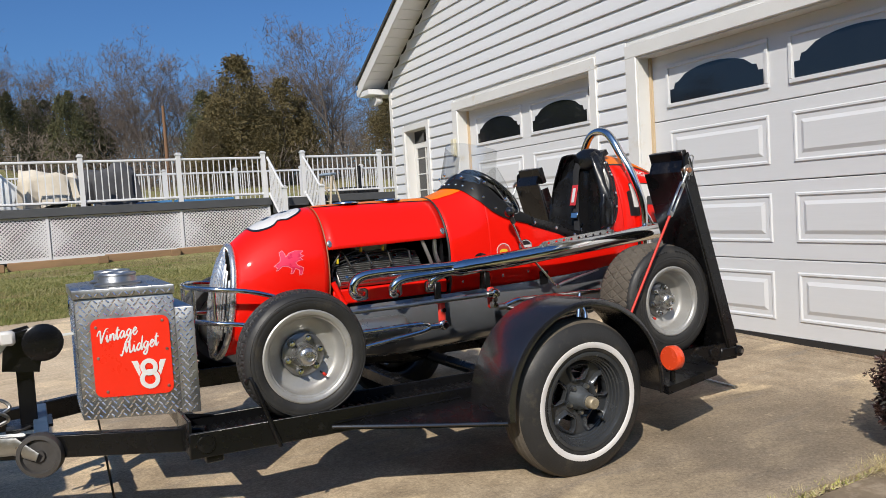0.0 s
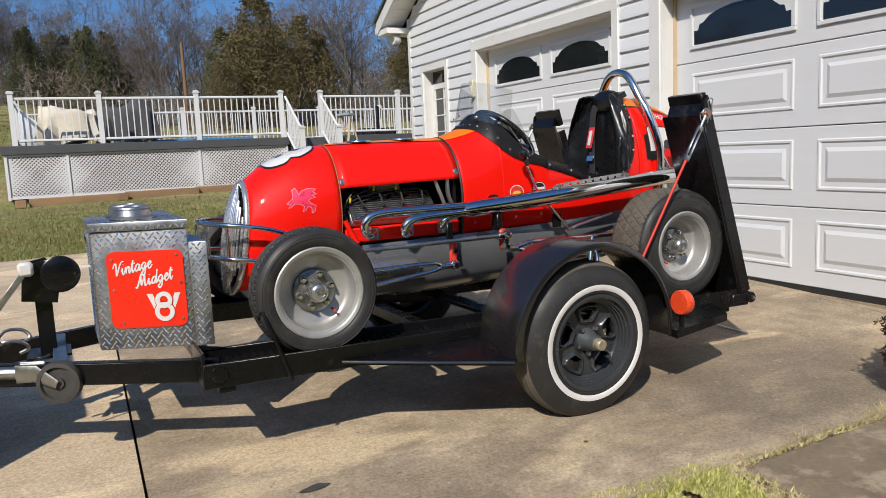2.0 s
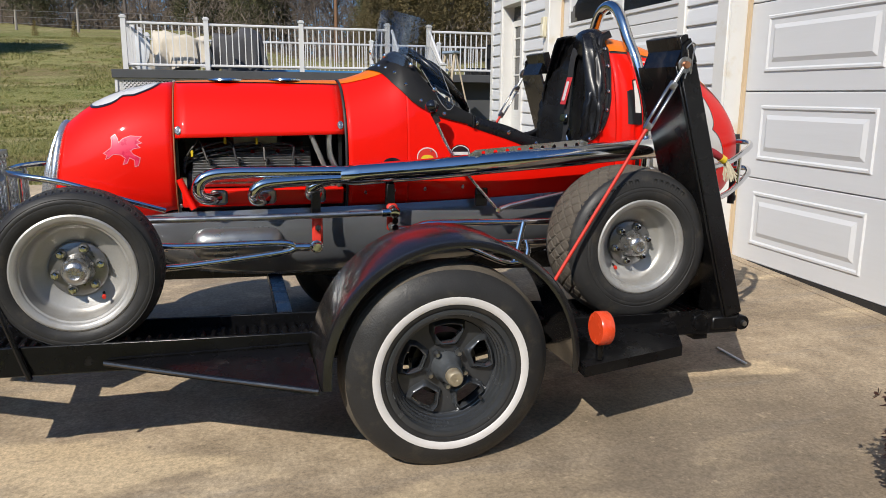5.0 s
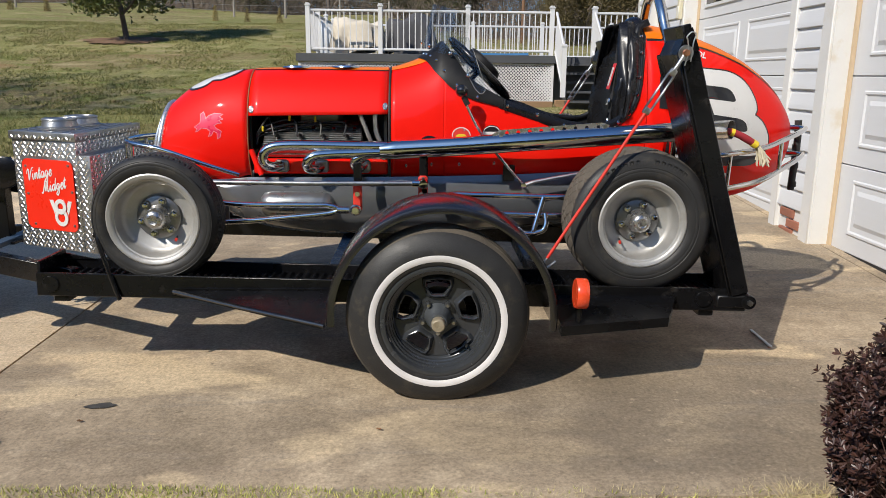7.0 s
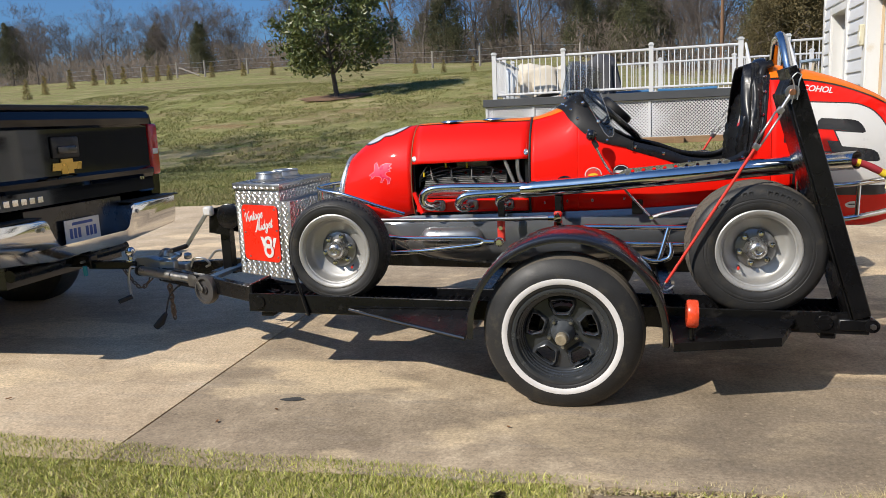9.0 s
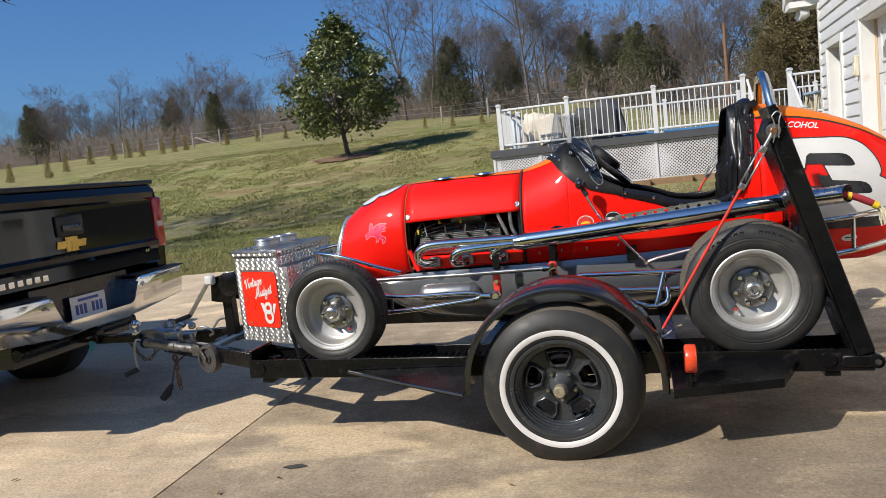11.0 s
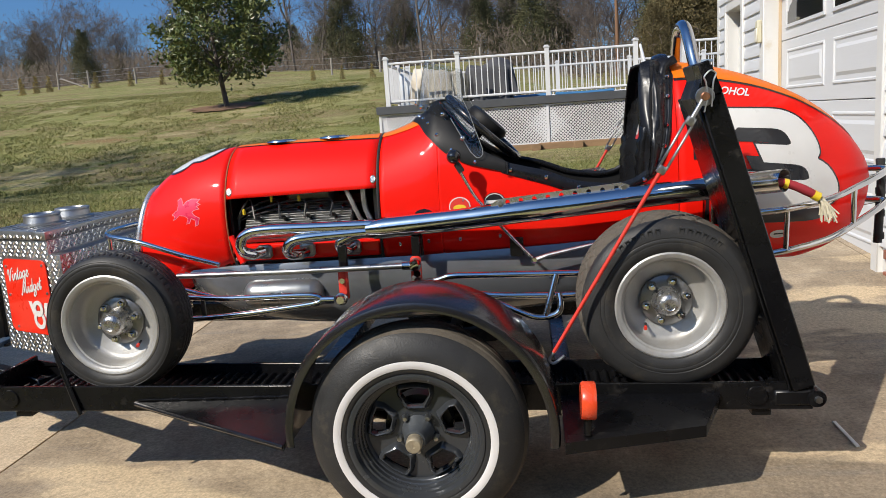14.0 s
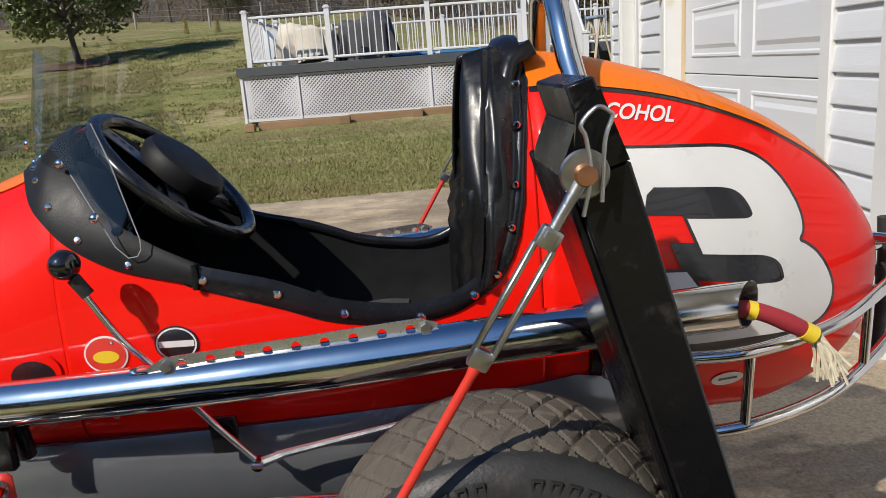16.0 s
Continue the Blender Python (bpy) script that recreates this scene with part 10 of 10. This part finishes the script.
def magnolia():
    rng = random.Random(12)
    x, y = -10.03, 24.1
    t = thing("magnolia_tree", "dense dark green magnolia on the lawn", "tree", m=pose(x, y, ground_z(x, y) - 0.02))
    bm, tips = branchy(rng, 4.3, 4, spread=0.6, trunk_r=0.10, kids=(14, 5, 4), start=0.22, up=0.12)
    part("trunk", bm, BARK, t, smooth=60)
    pts = []
    for k in range(250):
        f = rng.random()
        z = 1.15 + 4.0 * f
        r = 2.2 * (math.sin(math.pi * min(1.0, 0.16 + 0.84 * f)) ** 0.75) * (1.0 if f < 0.55 else 1.0 - 0.55 * (f - 0.55) / 0.45)
        a = rng.uniform(0, 6.28)
        q = math.sqrt(rng.uniform(0.15, 1.0)) * rng.uniform(0.85, 1.12)
        c = Vector((r * q * math.cos(a), r * q * math.sin(a), z - 0.25 * q))
        for _ in range(54):
            pts.append(c + Vector((rng.gauss(0, 0.17), rng.gauss(0, 0.17), rng.gauss(0, 0.15))))
    v, f = leaf_cloud(pts, 0.19, rng, 0.45)
    o = new("crown", raw("crown", v, f, MAGNOLIA))
    o.parent = t
    # bare earth below it
    bm = bmesh.new()
    vs = [bm.verts.new((x + 1.3 * math.cos(2 * math.pi * i / 40) * (1 + 0.45 * noise.noise((i * 0.7, 0.3, 0))), y - 0.1 + 0.9 * math.sin(2 * math.pi * i / 40) * (1 + 0.45 * noise.noise((0.3, i * 0.7, 0))), 0)) for i in range(40)]
    for q in vs:
        q.co.z = ground_z(q.co.x, q.co.y) + 0.03
    bm.faces.new(vs)
    solid("mulch_patch", bm, mat("red_earth", (0.19, 0.11, 0.06), 0.95, var=0.3, scale=3, bump=0.01, bscale=30), "bare reddish earth round the tree's foot", "soil", kind="structure", smooth=0)


magnolia()


def barberry():
    """A dense rounded bush: many upright twigs, each set with whorls of small leaves."""
    rng = random.Random(8)
    x, y = 1.41, -0.82
    z = ground_z(x, y)
    b = thing("barberry_bush", "dense dark purple-leaved bush beside the drive", "bush", m=pose(x, y, z - 0.03))
    bm = bmesh.new()
    verts, faces = [], []

    def whorl(c, axis, size, count):
        side = axis.orthogonal().normalized()
        other = axis.cross(side)
        turn = rng.uniform(0, 6.28)
        for i in range(count):
            a = turn + 2.4 * i
            out = side * math.cos(a) + other * math.sin(a)
            d = (out + axis * rng.uniform(0.1, 0.9) + Vector((0, 0, 0.15))).normalized()
            u = d.cross(axis).normalized()
            n = u.cross(d)
            s = size * rng.uniform(0.7, 1.2)
            w = s * rng.uniform(0.17, 0.24)
            k = len(verts)
            for q in (c, c + d * s * 0.6 + u * w + n * s * 0.09, c + d * s * 0.92 + u * w * 0.5 + n * s * 0.05, c + d * s, c + d * s * 0.92 - u * w * 0.5 + n * s * 0.05, c + d * s * 0.6 - u * w + n * s * 0.09):
                verts.append(tuple(q))
            faces.extend([(k, k + 1, k + 2, k + 3), (k, k + 3, k + 4, k + 5)])

    for j in range(900):
        a = rng.uniform(0, 6.28)
        h = rng.random() ** 0.8
        flat = Vector((math.cos(a), math.sin(a), 0))
        wide = 0.385 * math.sqrt(max(0.02, 1 - max(0.0, (h - 0.32) / 0.68) ** 2)) * (0.90 + 0.10 * min(1.0, h / 0.3))
        wide *= 1 + 0.16 * noise.noise((math.cos(a) * 1.8, math.sin(a) * 1.8, h * 3))
        wide *= 1 if rng.random() < 0.5 else rng.uniform(0.3, 1.0)
        tip = flat * wide + Vector((0, 0, 0.07 + 0.58 * h + 0.05 * noise.noise((math.cos(a) * 3, math.sin(a) * 3, 4))))
        tip += Vector((rng.gauss(0, 0.012), rng.gauss(0, 0.012), rng.gauss(0, 0.015)))
        if rng.random() < 0.06:
            tip += flat * 0.03 + Vector((0, 0, rng.uniform(0.02, 0.05)))
        root = flat * 0.10 * rng.random()
        mid = root.lerp(tip, 0.6) + Vector((0, 0, -0.02 - 0.06 * rng.random()))
        line = smoothline([root, mid, tip], 4)
        tube(bm, line, [0.0035 - 0.0025 * i / (len(line) - 1) for i in range(len(line))], 4, cap=False)
        axis = (line[-1] - line[-3]).normalized() + Vector((0, 0, 0.25))
        axis.normalize()
        for i in range(5):
            p = tip - axis * 0.021 * i + Vector((rng.gauss(0, 0.004), rng.gauss(0, 0.004), 0))
            whorl(p, axis, 0.026 if i else 0.019, 7)
        # short side shoots
        for i in range(3):
            p = line[-2].lerp(line[-1], rng.random()) if i else line[-3]
            o = Vector((rng.gauss(0, 1), rng.gauss(0, 1), rng.gauss(0.3, 0.6))).normalized()
            whorl(p + o * 0.024, o, 0.022, 6)
    o = part("twig_mass", bm, mat("barberry_twig", (0.10, 0.055, 0.045), 0.8), b)
    tagged(o, kind="stuff")
    o = new("leaves", raw("leaves", verts, faces, BARBERRY))
    o.parent = b
    tagged(o, kind="stuff")


barberry()


def grass():
    rng = random.Random(4)

    def patch(name, label, count, where, h, w, material, lean=0.9):
        verts, faces = [], []
        while len(faces) < count:
            x, y = where()
            z = ground_z(x, y) - 0.012
            hh = h * rng.uniform(0.5, 1.3)
            a = rng.uniform(0, 6.28)
            u = Vector((math.cos(a), math.sin(a), 0)) * w * rng.uniform(0.6, 1.3)
            d = Vector((rng.gauss(0, lean), rng.gauss(0, lean), 1)).normalized() * hh
            b = len(verts)
            p = Vector((x, y, z))
            verts += [tuple(p - u), tuple(p + u), tuple(p + d)]
            faces.append((b, b + 1, b + 2))
        o = new(name, raw(name, verts, faces, material))
        tagged(o, label, "grass", kind="stuff")

    def edge(x):
        return lerp([(-5, -0.34), (-2.4, -0.447), (-1.7, -0.488), (-0.8, -0.523), (-0.15, -0.562), (0.3, -0.576), (1.2, -0.580)], x)[0] + 0.035 * (noise.noise((x * 1.3, 7.0, 0)) + 0.5 * noise.noise((x * 5, 1.0, 0)))

    def verge():
        while True:
            x = rng.uniform(-4.5, 1.25)
            y = edge(x) - abs(rng.gauss(0, 0.42)) + 0.02
            # a worn slab at the drive's corner stays bare
            if x > 0.14 and y < -0.63 + 0.02 * noise.noise((x * 9, 0, 0)):
                continue
            if x > 0.1 and rng.random() < 0.2:
                continue
            if y > -1.7 and noise.noise((x * 3, y * 3, 2)) + 0.6 * noise.noise((x * 11, y * 11, 5)) > -0.5:
                return x, y
    def green():
        while True:
            x, y = verge()
            if x < 0.05 or rng.random() < 0.12:
                return x, y
    patch("verge_grass", "mixed green and straw-coloured grass beside the drive", 100000, green, 0.029, 0.0034, GRASS, 1.1)
    patch("verge_straw", "dry straw in the verge grass", 80000, verge, 0.026, 0.0026, DRYGRASS, 1.6)

    def yard():
        while True:
            x, y = rng.uniform(-10, 3.6), 6.35 + abs(rng.gauss(0, 3.2))
            if y < 13.0 and not (x > 2.4 and y < 7.4):
                return x, y
    patch("yard_grass", "short patchy green lawn grass", 80000, yard, 0.05, 0.006, YARDGRASS)

    def hill():
        while True:
            x, y = rng.uniform(-26, -2.9), 12.0 + 22.0 * rng.random() ** 1.3
            if noise.noise((x * 0.5, y * 0.5, 9)) + 0.7 * noise.noise((x * 2.1, y * 2.1, 4)) > -0.1:
                return x, y
    patch("hill_grass", "tufted green and straw-coloured grass on the hill", 110000, hill, 0.055, 0.016, YARDGRASS, 0.8)
    # dry tuft by the bush and weeds at the joint
    patch("dry_tuft", "dry curled grass tuft beside the bush", 600, lambda: (rng.gauss(1.03, 0.06), rng.gauss(-0.61, 0.03)), 0.055, 0.0014, DRYGRASS, 1.8)


grass()
slab2 = solid("worn_slab", slab(0.14, 1.25, -1.5, -0.63), mat("packed_dirt", (0.19, 0.145, 0.095), 0.95, var=0.35, scale=5, bump=0.004, bscale=40, wear=(0.34, 0.27, 0.19), wear_amount=0.5, wscale=7), "worn dirty slab in the verge", "concrete", kind="structure", smooth=30)
slab2.location.z = -0.012


def litter():
    rng = random.Random(14)
    for k in range(4):
        x, y = rng.uniform(-3.0, 0.2), rng.uniform(-0.5, 0.1)
        bm = bmesh.new()
        s = rng.uniform(0.008, 0.014)
        ring = [bm.verts.new((s * (1 + 0.5 * rng.random()) * math.cos(a), 0.6 * s * math.sin(a), 0.004 + 0.006 * rng.random())) for a in (2 * math.pi * i / 8 for i in range(8))]
        c = bm.verts.new((0, 0, 0.002))
        for i in range(8):
            bm.faces.new((c, ring[i], ring[(i + 1) % 8]))
        solid("dead_leaf", bm, LEAFLITTER, "small curled brown leaf on the concrete", "leaf", "leaves on the drive", m=pose(x, y, drive_z(x, y) + 0.002, 0, 0, rng.uniform(0, 360)))


litter()


# small marks and a pole
pole_x, pole_y = 7.0, 53.0
pole = thing("utility_pole", "weathered brown wooden pole at the wood's edge", "pole", m=pose(pole_x, pole_y, ground_z(pole_x, pole_y)))
part("shaft", tubed([(0, 0, -0.2), (0.02, 0, 3.0), (0, 0, 5.9)], [0.14, 0.125, 0.10], 12), mat("pole_wood", (0.20, 0.11, 0.06), 0.9, var=0.25, scale=4, stretch=(2, 2, 0.3)), pole)


def mark(name, label, x, y, rx, ry, turn, material, seed):
    """A thin irregular stain on the concrete."""
    bm = bmesh.new()
    rim = []
    for i in range(26):
        a = 2 * math.pi * i / 26
        k = 1 + 0.4 * noise.noise((math.cos(a) * 1.3 + seed, math.sin(a) * 1.3, 0))
        c, s = math.cos(radians(turn)), math.sin(radians(turn))
        px, py = rx * k * math.cos(a), ry * k * math.sin(a)
        qx, qy = x + px * c - py * s, y + px * s + py * c
        rim.append(bm.verts.new((qx, qy, drive_z(qx, qy) + 0.0045)))
    bm.faces.new(rim)
    solid(name, bm, material, label, "stain", kind="structure", smooth=0)


mark("oil_stain", "small dark oil stain on the concrete", -1.217, 0.017, 0.05, 0.022, 8, mat("oil_dark", (0.055, 0.052, 0.048), 0.7, var=0.5, scale=30), 2)
# pale strip paints the sunlight that falls through the ramp's gap
SUNSTRIP = mat("sun_sliver_pale", (0.80, 0.77, 0.70), 0.9, var=0.1, scale=40)
solid("sun_sliver", boxed(-0.0065, 0.0065, -0.098, 0.098, 0.0, 0.006, bevel=0.0015), SUNSTRIP, "thin pale strip standing for a sliver of sun on the concrete", "stick", m=pose(1.428, 0.566, drive_z(1.428, 0.566) + 0.003, 2.2, 0, 1))
